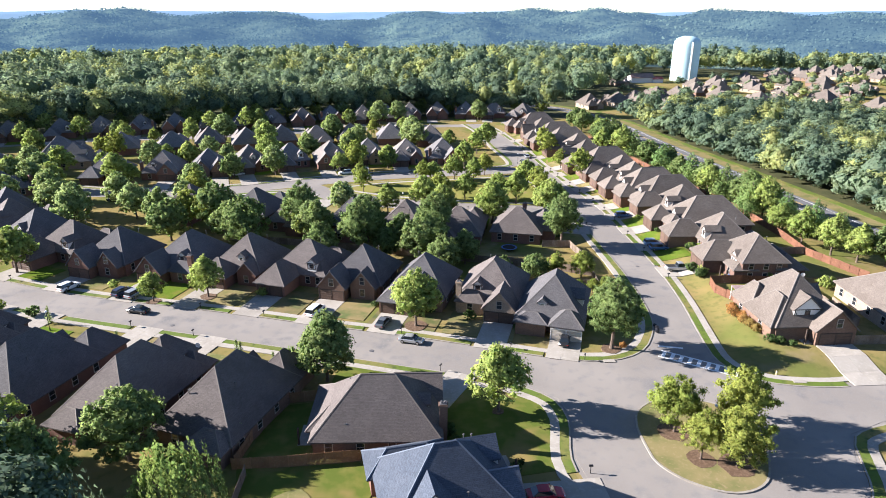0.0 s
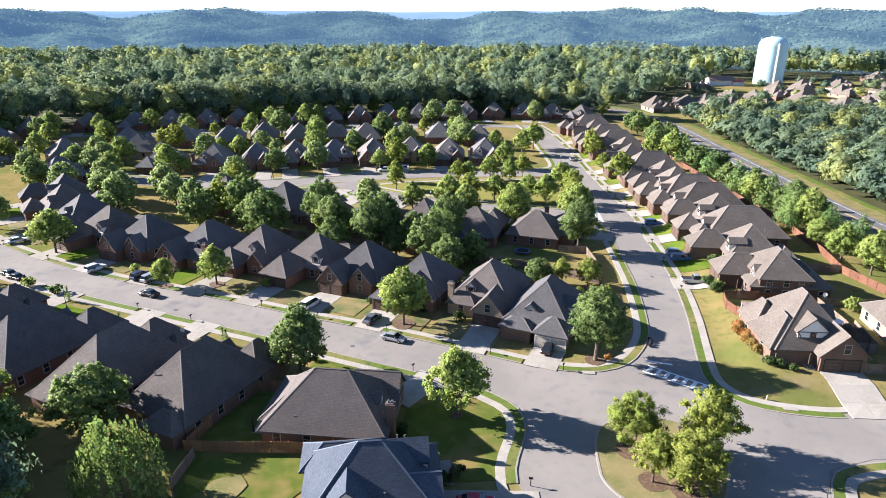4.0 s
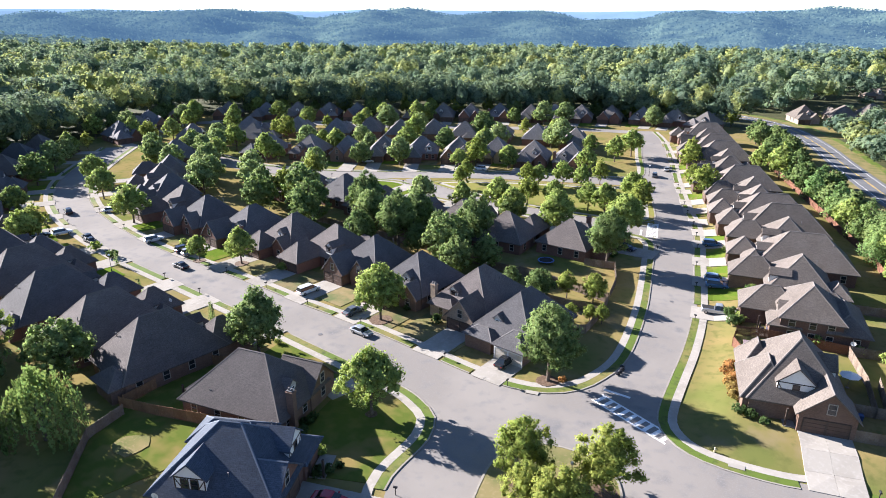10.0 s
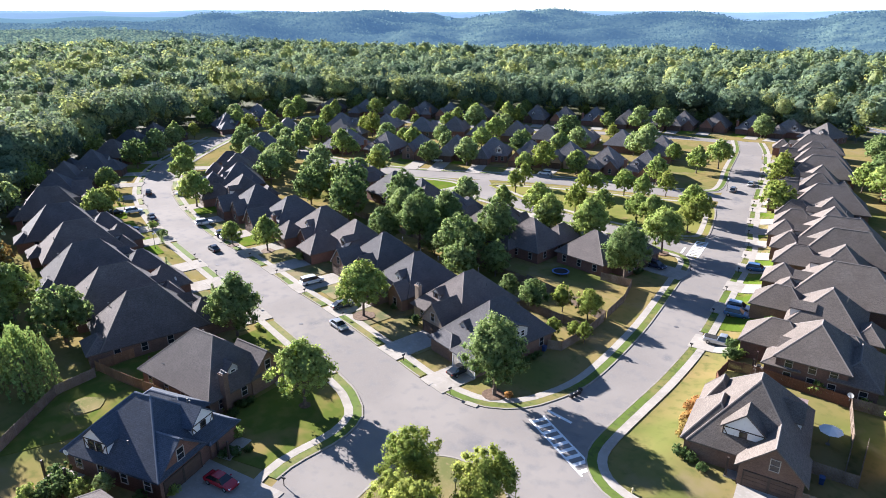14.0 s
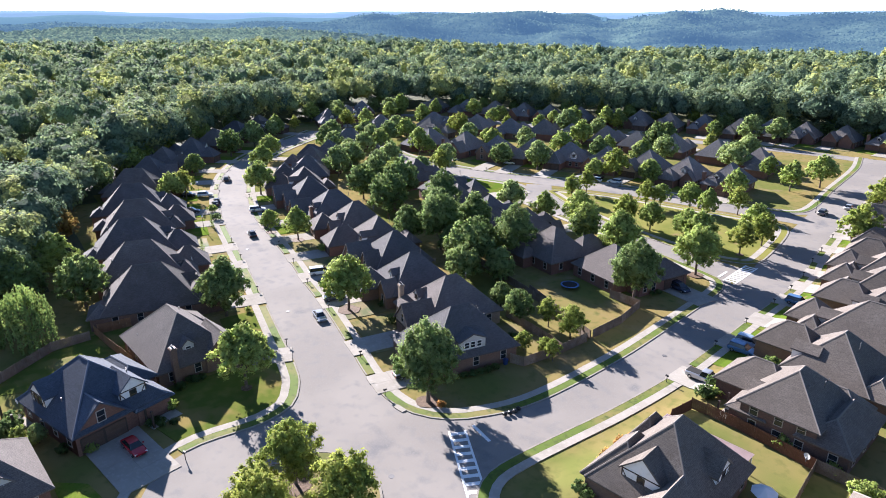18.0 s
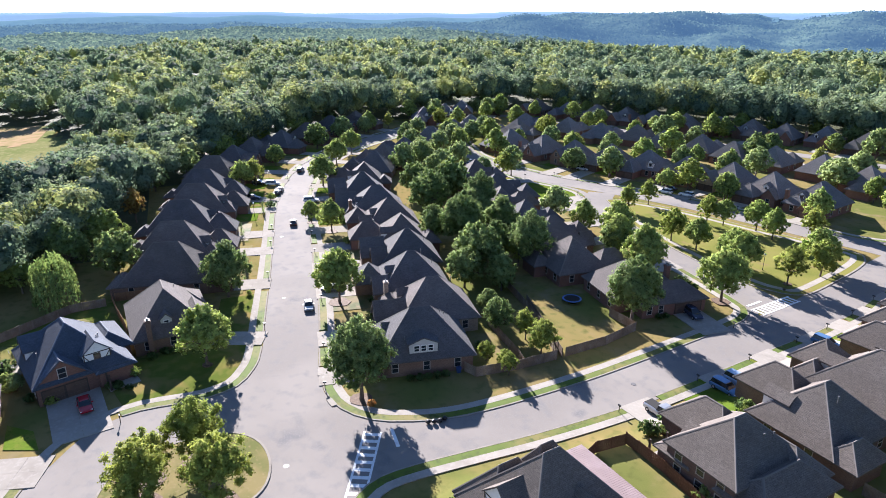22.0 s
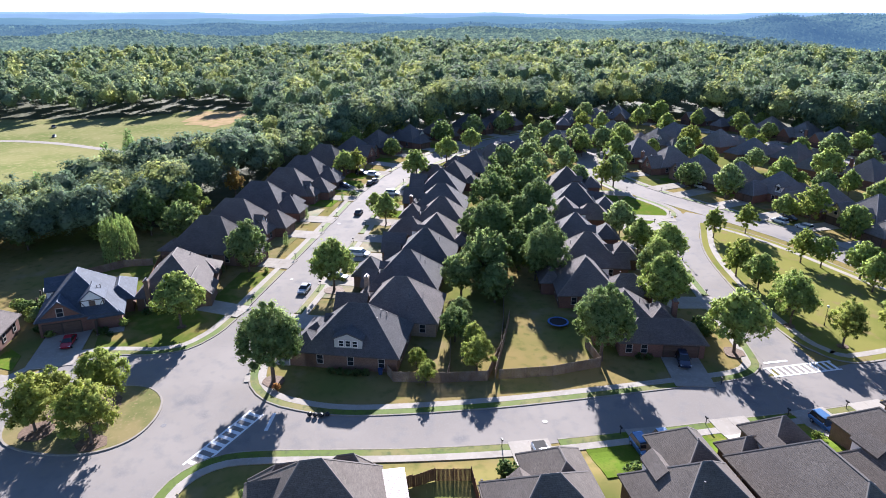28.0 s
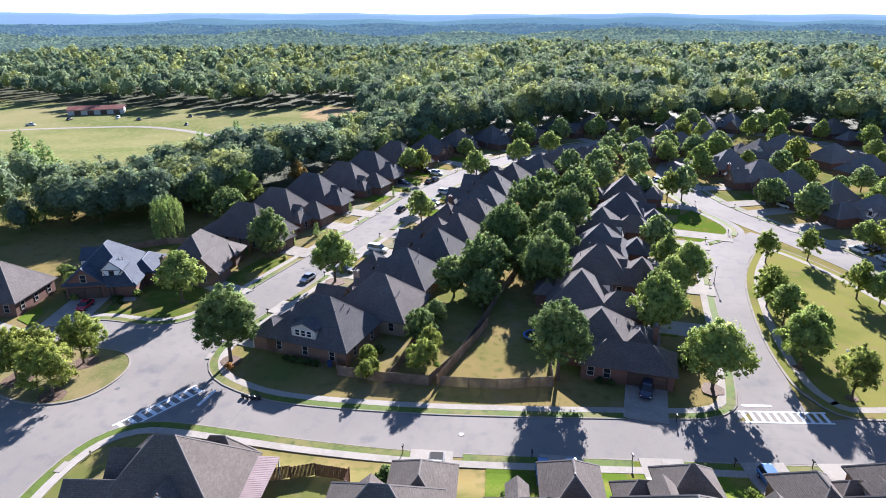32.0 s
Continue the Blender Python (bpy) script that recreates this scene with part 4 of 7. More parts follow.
near_north = house("brown brick house with wide brown hip roof and chimney", [(0, 0, 16.8, 12.2, 3.0, 0.96, "hip"), (5.4, 4.6, 6.4, 6.4, 3.0, 1.0, "gx"), (-6.2, 1.6, 6.0, 10.5, 2.9, 0.72, "hip")], 0, 1,
                   dormers=[(7.0, -0.6, 3.9, "e", 1.8, 1.4, 3.0, 1, False)], chimneys=[(8.9, -3.6, 6.6)],
                   windows=sides(0, 0, 16.8, 12.2, 1.6, 3.4, "ews") + [(8.62, 4.6, 1.7, "e"), (8.62, 4.6, 4.0, "e")], vents=[(-3.4, 2.2, 7.0), (-4.0, 1.4, 7.2)], porch=[(-11.0, -7.4, -3.6, 1.0, 2.8)])
placed(near_north, -16.0, 75.0, 6.5)
driveway(-9.0, 82.0, 158, 0, 0, 9.0, 5.0)
blue = house("red brick house, slate-blue shingle roof and half-timbered dormers", [(0, 0, 14, 11.6, 3.3, 0.95, "hip"), (3.7, -2.4, 6.8, 6.8, 3.2, 0.86, "gx"), (4.6, 4.3, 5.4, 4.6, 2.8, 0.62, "hip"), (-3.2, 5.8, 9.0, 4.4, 3.0, 0.7, "hip")], 3, 0,
             dormers=[(-2.4, -5.4, 3.5, "s", 3.6, 1.9, 4.2, 2, True), (6.2, 2.4, 3.5, "e", 3.6, 1.9, 4.2, 1, True)], garages=[(7.12, -3.9, "e"), (7.12, -1.0, "e")],
             windows=sides(0, 0, 14, 11.6, 1.7, 3.0, "swn") + [(7.1, -2.4, 4.2, "e")], vents=[(3.0, 3.6, 6.4), (3.8, 3.2, 6.6), (1.4, -4.2, 5.2)], porch=[(-8.6, -4.6, -8.2, -5.9, 2.7), (7.4, 9.4, 2.6, 6.8, 2.7)])
placed(blue, -5.4, 60.6, 19)
blue.matrix_basis = blue.matrix_basis @ Matrix.Diagonal((1.08, 1.08, 1.05, 1))
driveway(1.4, 61.2, 102, 0, 0, 10.0, 7.4)
east_corner = house("brown brick house, tan hip roof and half-timbered dormers", [(0, 0, 12.6, 14.8, 3.1, 1.08, "hip"), (3.2, -7.0, 7.0, 5.2, 3.1, 0.95, "gy"), (-3.9, -2.6, 6.4, 9.0, 3.0, 1.2, "hip"), (-4.7, 3.6, 4.4, 6.2, 3.0, 1.5, "hip")], 2, 1,
                    dormers=[(-0.6, -6.4, 3.5, "s", 4.8, 2.0, 4.6, 1, True), (5.4, 1.2, 3.6, "e", 3.4, 1.8, 4.2, 1, True)], garages=[(1.7, -9.6, "s"), (4.6, -9.6, "s")],
                    windows=sides(0, 0, 12.6, 14.8, 1.6, 3.6, "en") + [(3.4, -9.6, 4.2, "s"), (-5.6, -7.1, 1.6, "s"), (-3.4, -7.1, 1.6, "s"), (-7.1, -3.6, 1.6, "w"), (-6.9, 3.6, 1.6, "w")], vents=[(2.0, 3.2, 7.2)], porch=[(-1.8, 0.4, -9.0, -7.4, 2.8)])
placed(east_corner, 53.9, 113.4, 9)
driveway(53.9, 113.4, 9, 3.2, 9.6, 9.6, 6.6)
second = house("dark brick two-storey house with tan hip roof, white dormer", [(1.0, 0.4, 11.6, 9.6, 4.8, 0.88, "hip"), (0.6, 6.2, 12.4, 6.0, 3.2, 0.75, "hip"), (-2.4, -5.6, 7.0, 9.6, 3.3, 0.9, "hip"), (3.9, -3.6, 5.4, 4.6, 3.0, 0.55, "hip"), (-3.6, 3.4, 5.4, 8.5, 3.6, 0.9, "hip")], 2, 3,
               dormers=[(2.8, -4.6, 3.4, "s", 2.4, 1.4, 3.4, 2, False)], garages=[(-3.8, -10.4, "s"), (-1.0, -10.4, "s")],
               windows=[(6.8, y, z, "e") for y in (-2.6, 0.6, 3.4) for z in (1.45, 3.8)] + [(6.8, 7.4, 1.6, "e"), (3.9, -5.9, 1.6, "s")] + sides(0.6, 6.2, 12.4, 6.0, 1.6, 3.6, "n"), vents=[(2.5, 2, 7.6), (-2.0, 3, 7.2), (0.2, 3.2, 7.8)], porch=[(3.2, 6.6, -7.6, -5.9, 2.7)])
placed(second, 55.4, 138.8, -84)
driveway(55.4, 138.8, -84, -2.4, 10.4, 8.5)
far_east = house("tan brick house with a broad tan hip roof", [(0, 0, 15, 17, 3.2, 0.75, "hip"), (-3, -9, 7, 4.5, 3.0, 0.8, "gy")], 2, 2, garages=[(-3, -11.3, "s")], windows=sides(0, 0, 15, 17, 1.6, 4, "swn"))
placed(far_east, 77, 119, 6)
park_corner = house("red brick house, low brown hip roof, long garage wing", [(0, 0, 12.5, 11.5, 3.1, 0.85, "hip"), (6.4, 5.0, 7.0, 14.0, 3.0, 0.72, "hip"), (0.5, 6.5, 8, 6, 3.0, 0.8, "hip")], 0, 0,
                    chimneys=[(1.0, 9.0, 6.6)], garages=[(9.92, 6.6, "e"), (9.92, 9.6, "e")], windows=sides(0, 0, 12.5, 11.5, 1.6, 3.4, "sw") + [(9.9, -0.5, 1.6, "e"), (9.9, 2.0, 1.6, "e")], vents=[(1.5, 2.6, 6.8)])
placed(park_corner, 4.6, 161.6, -6)
driveway(15.0, 168.6, 84, 0, 0, 10, 6.2)
south_west = house("brown brick house with a brown hip roof", [(0, 0, 12, 14, 3.2, 0.95, "hip"), (5.0, -3.5, 6, 6, 3.1, 1.1, "gx")], 0, 0, dormers=[(4.6, 3.0, 3.6, "e", 1.8, 1.3, 3.0, 1, False)], garages=[(8.1, -3.5, "e")], windows=sides(0, 0, 12, 14, 1.6, 3.4, "swne"))
placed(south_west, 7.4, 45.6, 8)
driveway(17.8, 50.5, 165.5, 0, 0, 8, 6.2)
bm = bmesh.new()
prism(bm, [(7.3, 53.6), (13.4, 54.2), (15.2, 58.6), (10.3, 57.3)], -0.3, 0.09)
tagged(part("front_lawn", bm, M_LAWN), "bright green mown lawn between two driveways", "lawn", kind="structure")
for outline, label in (([(10.0, 69), (9.6, 73), (9.4, 78), (8.4, 83), (5, 86.2), (0, 87.6), (-8, 89.2), (-16, 90.6), (-26, 92.4), (-26, 85), (-7, 82), (-6, 70), (2, 66.5)], "green lawn with dry tan patches on a street corner"),
                       ([(-32.9, 64.8), (-26.3, 65.7), (-17.4, 67.6), (-13, 65.5), (-20.6, 46.6), (-30.2, 57.4)], "green back lawn with dry tan patches"),
                       ([(-32.6, 66), (-32.4, 74), (-30.6, 79.5), (-26, 80.8), (-24.5, 72), (-24.5, 67)], "green strip of lawn beside a house wall")):
    bm = bmesh.new()
    prism(bm, outline, -0.3, 0.092)
    tagged(part("garden_lawn", bm, M_TURF), label, "lawn", kind="structure")

for kerb, side, stop in ((KERB_NORTH, 1, lambda p: True), (KERB_SOUTH, -1, lambda p: p[1] > 30), (KERB_EAST, -1, lambda p: True), (KERB_E_SOUTH, 1, lambda p: True), (KERB_B_NW, 1, lambda p: True), (KERB_D_NORTH, -1, lambda p: True)):
    roadside(kerb, side, until=stop)


# ---- park, island and markings ----
bm = bmesh.new()
prism(bm, [tuple(p) for p in PARK[:-1]][::-1], -0.3, 0.11)
tagged(part("park_lawn", bm, M_PARK), "dry golden-green park lawn ringed by a kerb", "lawn", kind="structure")
tagged(ribbon("kerb", PARK, offset(PARK, 0.42), -0.3, 0.13, M_KERB), "pale concrete kerb round the park", "kerb", kind="structure")
tagged(ribbon("pavement", offset(PARK, 1.9), offset(PARK, 3.3), -0.3, 0.125, M_CONC), "pale concrete footway round the park lawn", "pavement", kind="structure")
bm = bmesh.new()
prism(bm, [(-56, 186.4), (-55.2, 189.8), (-58.6, 194.2), (-63.4, 197.8), (-70, 198.6), (-77.6, 197.2), (-88, 192.6), (-80, 187), (-68, 185)], -0.3, 0.1)
tagged(part("corner_lawn", bm, M_LAWN), "bright green mown lawn inside a street corner", "lawn", kind="structure")
ISLAND = smooth_line([(21, 74.5), (20.6, 79), (21.6, 83.2), (25, 86.0), (30, 86.6), (34.4, 85), (36.8, 81), (36.8, 75.5), (34.5, 69), (30, 66.5), (25, 68), (21.8, 71.2), (21, 74.5)], 1.0)
bm = bmesh.new()
prism(bm, [tuple(p) for p in ISLAND[:-1]][::-1], -0.3, 0.16)
tagged(part("traffic_island", bm, M_DRY), "planted island of dry grass and bare soil", "traffic island", kind="structure")
tagged(ribbon("kerb", offset(ISLAND, 0), offset(ISLAND, 0.3), -0.3, 0.2, M_KERB), "pale concrete kerb round the planted island", "kerb", kind="structure")


def crossing(x0, y0, x1, y1, wide, bars, z):
    """A ladder crossing between two ends."""
    ob = new("pedestrian_crossing")
    tagged(ob, "worn white ladder crossing painted on the street", "crossing", kind="structure")
    a, b = Vector((x0, y0)), Vector((x1, y1))
    d = (b - a) / bars
    s = Vector((-d.y, d.x)).normalized() * wide / 2
    for k in range(bars):
        p = a + d * (k + 0.25)
        bm = bmesh.new()
        prism(bm, [tuple(p - s), tuple(p + d * 0.42 - s), tuple(p + d * 0.42 + s), tuple(p + s)], 0.02, z)
        part("bar", bm, M_PAINT, ob)
    for e in (-1, 1):
        bm = bmesh.new()
        q = s.normalized() * 0.15
        prism(bm, [tuple(a + s * e - q), tuple(b + s * e - q), tuple(b + s * e + q), tuple(a + s * e + q)], 0.02, z + 0.004)
        part("edge_line", bm, M_PAINT, ob)


for x0, y0, x1, y1 in ((28.7, 103.6, 32.9, 103.2), (17.6, 181.9, 16.9, 186.2)):
    d = (Vector((x1, y1)) - Vector((x0, y0))).normalized()
    q = Vector((-d.y, d.x)) * 0.25
    bm = bmesh.new()
    prism(bm, [(x0 - q.x, y0 - q.y), (x1 - q.x, y1 - q.y), (x1 + q.x, y1 + q.y), (x0 + q.x, y0 + q.y)], 0.02, 0.068)
    tagged(part("stop_line", bm, M_PAINT), "worn white stop line painted before a crossing", "road marking", kind="structure")
crossing(28.4, 101.0, 40.2, 95.2, 2.3, 9, 0.066)
crossing(20.6, 181.2, 18.6, 193.6, 2.6, 11, 0.066)

# ---- highway ----
HWY = [(125, 60), (113, 120), (99.5, 172), (94, 197), (88.5, 218), (83.5, 240), (76.5, 270), (69, 305), (61, 345), (49, 385), (33, 410), (8, 430)]
h = smooth_line(HWY, 6)
tagged(ribbon("highway", offset(h, 5.2), offset(h, -5.2), -0.3, 0.12, M_HWY), "dark two-lane highway beyond the back fences", "road", kind="structure")
for d, m, w, nm in ((3.7, M_PAINT, 0.14, "edge_line"), (-3.7, M_PAINT, 0.14, "edge_line"), (0.16, M_YELLOW, 0.12, "centre_line"), (-0.16, M_YELLOW, 0.12, "centre_line")):
    tagged(ribbon(nm, offset(h, d + w / 2), offset(h, d - w / 2), 0.1, 0.126, m), "painted line along the highway", "road marking", kind="structure")
tagged(ribbon("verge", offset(h, -5.3), offset(h, -10.5), -0.3, 0.06, M_DRY), "mown straw-coloured verge beside the highway", "verge", kind="structure")
# the hedge along the highway is only this flat green ribbon
tagged(ribbon("verge", offset(h, -10.5), offset(h, -13.5), -0.3, 0.1, M_VERGE), "bright green strip of long grass by the highway", "verge", kind="structure")
tagged(ribbon("verge", offset(h, 7.4), offset(h, 5.3), -0.3, 0.06, M_DRY), "mown straw-coloured verge beside the highway", "verge", kind="structure")


# ---- trees ----
def leaves(rng, lumps, count, size, flat=0.72):
    """Leaf cards on lumps (x, y, z, r): loose bent quads with mixed facing."""
    lumps = np.array(lumps, float)
    weight = lumps[:, 3] ** 2
    pick = rng.choice(len(lumps), count, p=weight / weight.sum())
    n = rng.normal(size=(count, 3))
    n[:, 2] += 0.25
    n /= np.linalg.norm(n, axis=1)[:, None]
    c = lumps[pick, :3] + n * lumps[pick, 3:4] * rng.uniform(0.5, 1.16, (count, 1))
    mid = (lumps[:, :3] * weight[:, None]).sum(0) / weight.sum()
    out = c - mid
    out /= np.linalg.norm(out, axis=1)[:, None] + 1e-6
    soft = n * 0.50 + out * 0.75 + rng.normal(size=(count, 3)) * 0.16 + np.array([0, 0, 0.10])
    soft /= np.linalg.norm(soft, axis=1)[:, None]
    n = soft * flat + rng.normal(size=(count, 3)) * (1 - flat) * 1.3
    n /= np.linalg.norm(n, axis=1)[:, None]
    u = np.cross(n, rng.normal(size=(count, 3)))
    u /= np.linalg.norm(u, axis=1)[:, None]
    v = np.cross(n, u)
    s = size * rng.uniform(0.6, 1.3, (count, 1))
    return np.stack([c - u * s, c + (0.55 * u - 0.85 * v) * s, c + (0.5 * u + 0.9 * v) * s], 1), soft


OCTA = np.array([[(sx, 0, 0), (0, sy, 0), (0, 0, sz)][::sx * sy * sz] for sx in (1, -1) for sy in (1, -1) for sz in (1, -1)], float)


def hearts(rng, lumps, fill=0.72):
    """The dense twigs and leaves inside each lump: one rough eight-sided body."""
    lumps = np.array(lumps, float)
    n = len(lumps)
    body = lumps[:, None, None, :3] + OCTA * (fill * lumps[:, 3] * rng.uniform(0.85, 1.15, n))[:, None, None, None]
    way = np.broadcast_to(OCTA.mean(1), (n, 8, 3)) * 1.7 + rng.normal(size=(n, 8, 3)) * 0.2
    return body.reshape(-1, 3, 3), (way / np.linalg.norm(way, axis=2)[..., None]).reshape(-1, 3)


def round_crown(rng, base, height, radius, lumps, taper=0.0):
    """Lump centres filling an egg-shaped crown, with an uneven outline."""
    out = []
    mid, half = base + height / 2, height / 2
    for i in range(lumps):
        d = rng.normal(size=3)
        d /= np.linalg.norm(d)
        k = rng.uniform(0.66, 0.92) if i % 5 else rng.uniform(0.2, 0.6)
        z = d[2] * k
        r = (1 - taper * max(0, (z + 0.35) / 1.35) ** 1.15) * 1.08
        out.append((d[0] * k * radius * r, d[1] * k * radius * r, mid + z * half, rng.uniform(0.09, 0.18) * radius * (1 - 0.2 * abs(z)) * (1 if i % 5 else 2.4)))
    return out


def tree(kind, seed, height, radius, base, trunk, count, size, label, taper=0.0, lumps=150):
    rng = np.random.default_rng(seed)
    ob = new("tree")
    tagged(ob, label, "tree")
    ob["tall"] = height
    cl = round_crown(rng, base, height - base, radius, lumps, taper)
    bm = bmesh.new()
    fork = base + (height - base) * 0.25
    tube(bm, (0, 0, -0.3), (0.05, 0.02, base * 0.5), trunk * 1.25, trunk * 0.95)
    tube(bm, (0.05, 0.02, base * 0.5), (0.1, -0.05, fork), trunk * 0.95, trunk * 0.7)
    tube(bm, (0.1, -0.05, fork), (0, 0, height * 0.85), trunk * 0.7, trunk * 0.15)
    for c in cl[::6 if count > 4000 else 16]:
        tube(bm, (0.08, 0, min(fork, c[2] - 0.3) * rng.uniform(0.75, 1.0)), c[:3], trunk * 0.35, trunk * 0.08, 5)
    part("trunk", bm, M_BARK, ob)
    cards, soft = leaves(rng, cl, count, size)
    heart, way = hearts(rng, cl)
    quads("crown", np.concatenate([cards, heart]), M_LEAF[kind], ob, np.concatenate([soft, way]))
    return ob


def willow(seed):
    rng = np.random.default_rng(seed)
    ob = new("willow_tree")
    ob["tall"] = 10.5
    tagged(ob, "pale green weeping willow with hanging fronds", "tree")
    bm = bmesh.new()
    tube(bm, (0, 0, -0.3), (0.2, 0.1, 4), 0.45, 0.3)
    for k in range(7):
        a = k * 0.9
        tube(bm, (0.2, 0.1, 3.6), (2.2 * math.cos(a), 2.2 * math.sin(a), 7.4), 0.2, 0.05, 5)
    part("trunk", bm, M_BARK, ob)
    out = []
    for k in range(170):
        a = rng.uniform(0, 2 * np.pi)
        r = (4.4 + 0.9 * math.sin(2 * a)) * np.sqrt(rng.uniform(0.02, 1))
        top = 10.6 - 0.20 * r * r + 1.1 * math.sin(3 * a + 1) * r / 4.2 + rng.uniform(-1.3, 1.3)
        drop = rng.uniform(2.0, 7.5) * (0.5 + r / 5)
        n = int(drop / 0.16)
        t = np.linspace(0, 1, n)
        c = np.stack([np.cos(a) * (r + 0.7 * t), np.sin(a) * (r + 0.7 * t), np.maximum(0.4, top - drop * t)], 1) + rng.normal(scale=0.12, size=(n, 3))
        d = np.array([-math.sin(a), math.cos(a), 0]) * 0.13
        d = d + rng.normal(scale=0.07, size=(n, 3))
        v = np.array([0.03, 0.03, 0.24]) + rng.normal(scale=0.05, size=(n, 3))
        out.append(np.stack([c - d, c - v, c + d, c + v], 1))
    quads("crown", np.concatenate(out), M_LEAF["willow"], ob)
    return ob


def cone_tree(kind, seed, height, radius, label, count=2600, size=0.3, base=1.0, name="tree"):
    rng = np.random.default_rng(seed)
    ob = new(name)
    ob["tall"] = height
    tagged(ob, label, "tree")
    bm = bmesh.new()
    tube(bm, (0, 0, -0.3), (0, 0, height * 0.9), 0.22 * height / 10, 0.05)
    part("trunk", bm, M_BARK, ob)
    lumps = []
    for k in range(46):
        z = base + (height - base) * (k + 0.5) / 46
        r = radius * (1 - (z - base) / (height - base)) ** 0.55
        a = k * 2.4 + rng.uniform(-0.4, 0.4)
        q = rng.uniform(0.3, 0.95)
        lumps.append((math.cos(a) * r * q, math.sin(a) * r * q, z, max(0.25, r * rng.uniform(0.35, 0.5))))
    cards, soft = leaves(rng, lumps, count, size)
    quads("crown", cards, M_LEAF[kind], ob, soft)
    return ob


def kit(q):
    """The kinds of tree; q: 1 for those by the near streets, less for those far off."""
    n, g = (lambda c: int(c * q)), (0.66 if q > 0.8 else 1.16)
    t = lambda kind, seed, h, r, b, tr, c, s, label, **k: tree(kind, seed, h, r, b, tr, n(c * 1.45), s * g, label, **{**k, "taper": min(0.86, k.get("taper", 0) + 0.26)})
    return {
        "oak": [t("dark", 1, 13.8, 5.3, 2.6, 0.32, 13000, 0.24, "tall full-leaved green oak on a lawn", taper=0.3, lumps=190)],
        "maple": [t("maple", 2, 10.5, 4.9, 1.8, 0.24, 5600, 0.28, "rounded mid-green maple on a lawn", taper=0.42), t("maple", 3, 11.5, 4.9, 1.9, 0.24, 5800, 0.28, "rounded mid-green maple on a lawn", taper=0.5), t("maple", 21, 10.5, 4.5, 1.7, 0.22, 5200, 0.28, "egg-shaped mid-green maple on a lawn", taper=0.6)],
        "dark": [t("dark", 4, 11.5, 5.0, 1.0, 0.26, 6200, 0.29, "dense dark green broadleaf tree", taper=0.35), t("dark", 5, 9.5, 4.5, 0.9, 0.24, 5200, 0.28, "dense dark green broadleaf tree", taper=0.2), t("dark", 22, 11.0, 4.7, 1.0, 0.24, 5600, 0.29, "dense dark green broadleaf tree", taper=0.5)],
        "lime": [t("lime", 6, 8.0, 3.7, 1.1, 0.17, 6500, 0.18, "yellow-green young tree with open crown", taper=0.35, lumps=84), t("lime", 7, 9.0, 3.5, 1.3, 0.17, 7000, 0.18, "yellow-green young tree with open crown", taper=0.55, lumps=84)],
        "grey": [t("grey", 8, 10.5, 4.9, 1.2, 0.22, 5200, 0.28, "silvery green rounded garden tree", taper=0.4), t("grey", 9, 9.0, 4.2, 1.2, 0.2, 4400, 0.28, "silvery green rounded garden tree", taper=0.3)],
        "pine": [cone_tree("pine", 10, 14, 4.4, "dark green pine by the back fences", n(5000), 0.34 * g, 2.0), cone_tree("pine", 11, 11, 4.2, "dark green pine by the back fences", n(4600), 0.34 * g, 1.0)],
        "rust": [t("rust", 12, 8.5, 2.8, 1.5, 0.16, 3000, 0.25, "small tree turning rusty brown", taper=0.3, lumps=80)],
        "willow": [willow(13)],
        "cypress": [cone_tree("dark", 14, 4.2, 0.8, "narrow dark clipped cypress shrub", n(900), 0.14 * g, 0.1)],
        "red_bush": [t("rust", 17, 2.0, 1.3, 0.05, 0.05, 1400, 0.13, "dense red-brown shrub beside a house wall", lumps=70)],
        "bush": [t("hedge", 15, 1.6, 1.15, 0.05, 0.05, 1100, 0.13, "clipped dark green garden shrub", lumps=70), t("maple", 16, 2.6, 1.7, 0.1, 0.06, 1400, 0.15, "loose green flowering garden shrub", lumps=80)],
    }


KIT_NEAR, KIT_FAR = kit(1.0), kit(0.30)
used = set()


def plant(kind, x, y, height=None, turn=None):
    stock = (KIT_NEAR if math.hypot(x - 40, y - 80) < 125 else KIT_FAR)[kind]
    src = stock[int(abs(x * 7 + y * 13)) % len(stock)]
    s = 1.0 if height is None else height / src["tall"]
    m = pose(x, y, float(lie(x, y)), 0, 0, (x * 37 + y * 53) % 360 if turn is None else turn) @ Matrix.Diagonal((s, s, s * (0.94 + 0.12 * ((x * 3.7 + y) % 1)), 1))
    if src.name not in used:
        used.add(src.name)
        src.matrix_basis = m
        return src
    ob = copy_thing(src, pose(0, 0, 0))
    ob.matrix_basis = m
    return ob


TOWN_HOUSES = [(54, 417, 20), (72, 430, 200), (88, 443, 30), (104, 466, 210), (120, 471, 40), (140, 498, 20), (161, 516, 200), (190, 520, 30), (165, 443, 200), (180, 447, 20), (213, 460, 210), (241, 486, 30), (243, 612, 20), (278, 655, 30), (306, 686, 200), (327, 694, 20), (352, 713, 40), (305, 605, 200),
               (127, 408, 110), (141, 384, 120), (163, 379, 100), (184, 375, 110), (100, 425, 30), (150, 470, 20), (205, 495, 200), (225, 545, 30), (260, 570, 210), (285, 560, 20), (200, 560, 30), (240, 520, 200), (270, 520, 20), (290, 500, 200), (320, 560, 30), (330, 620, 20), (210, 600, 200), (270, 620, 30), (350, 660, 210), (230, 420, 20), (260, 440, 200), (205, 410, 30), (300, 640, 30), (255, 650, 200), (175, 560, 20), (150, 540, 200), (310, 520, 120), (340, 590, 60)]
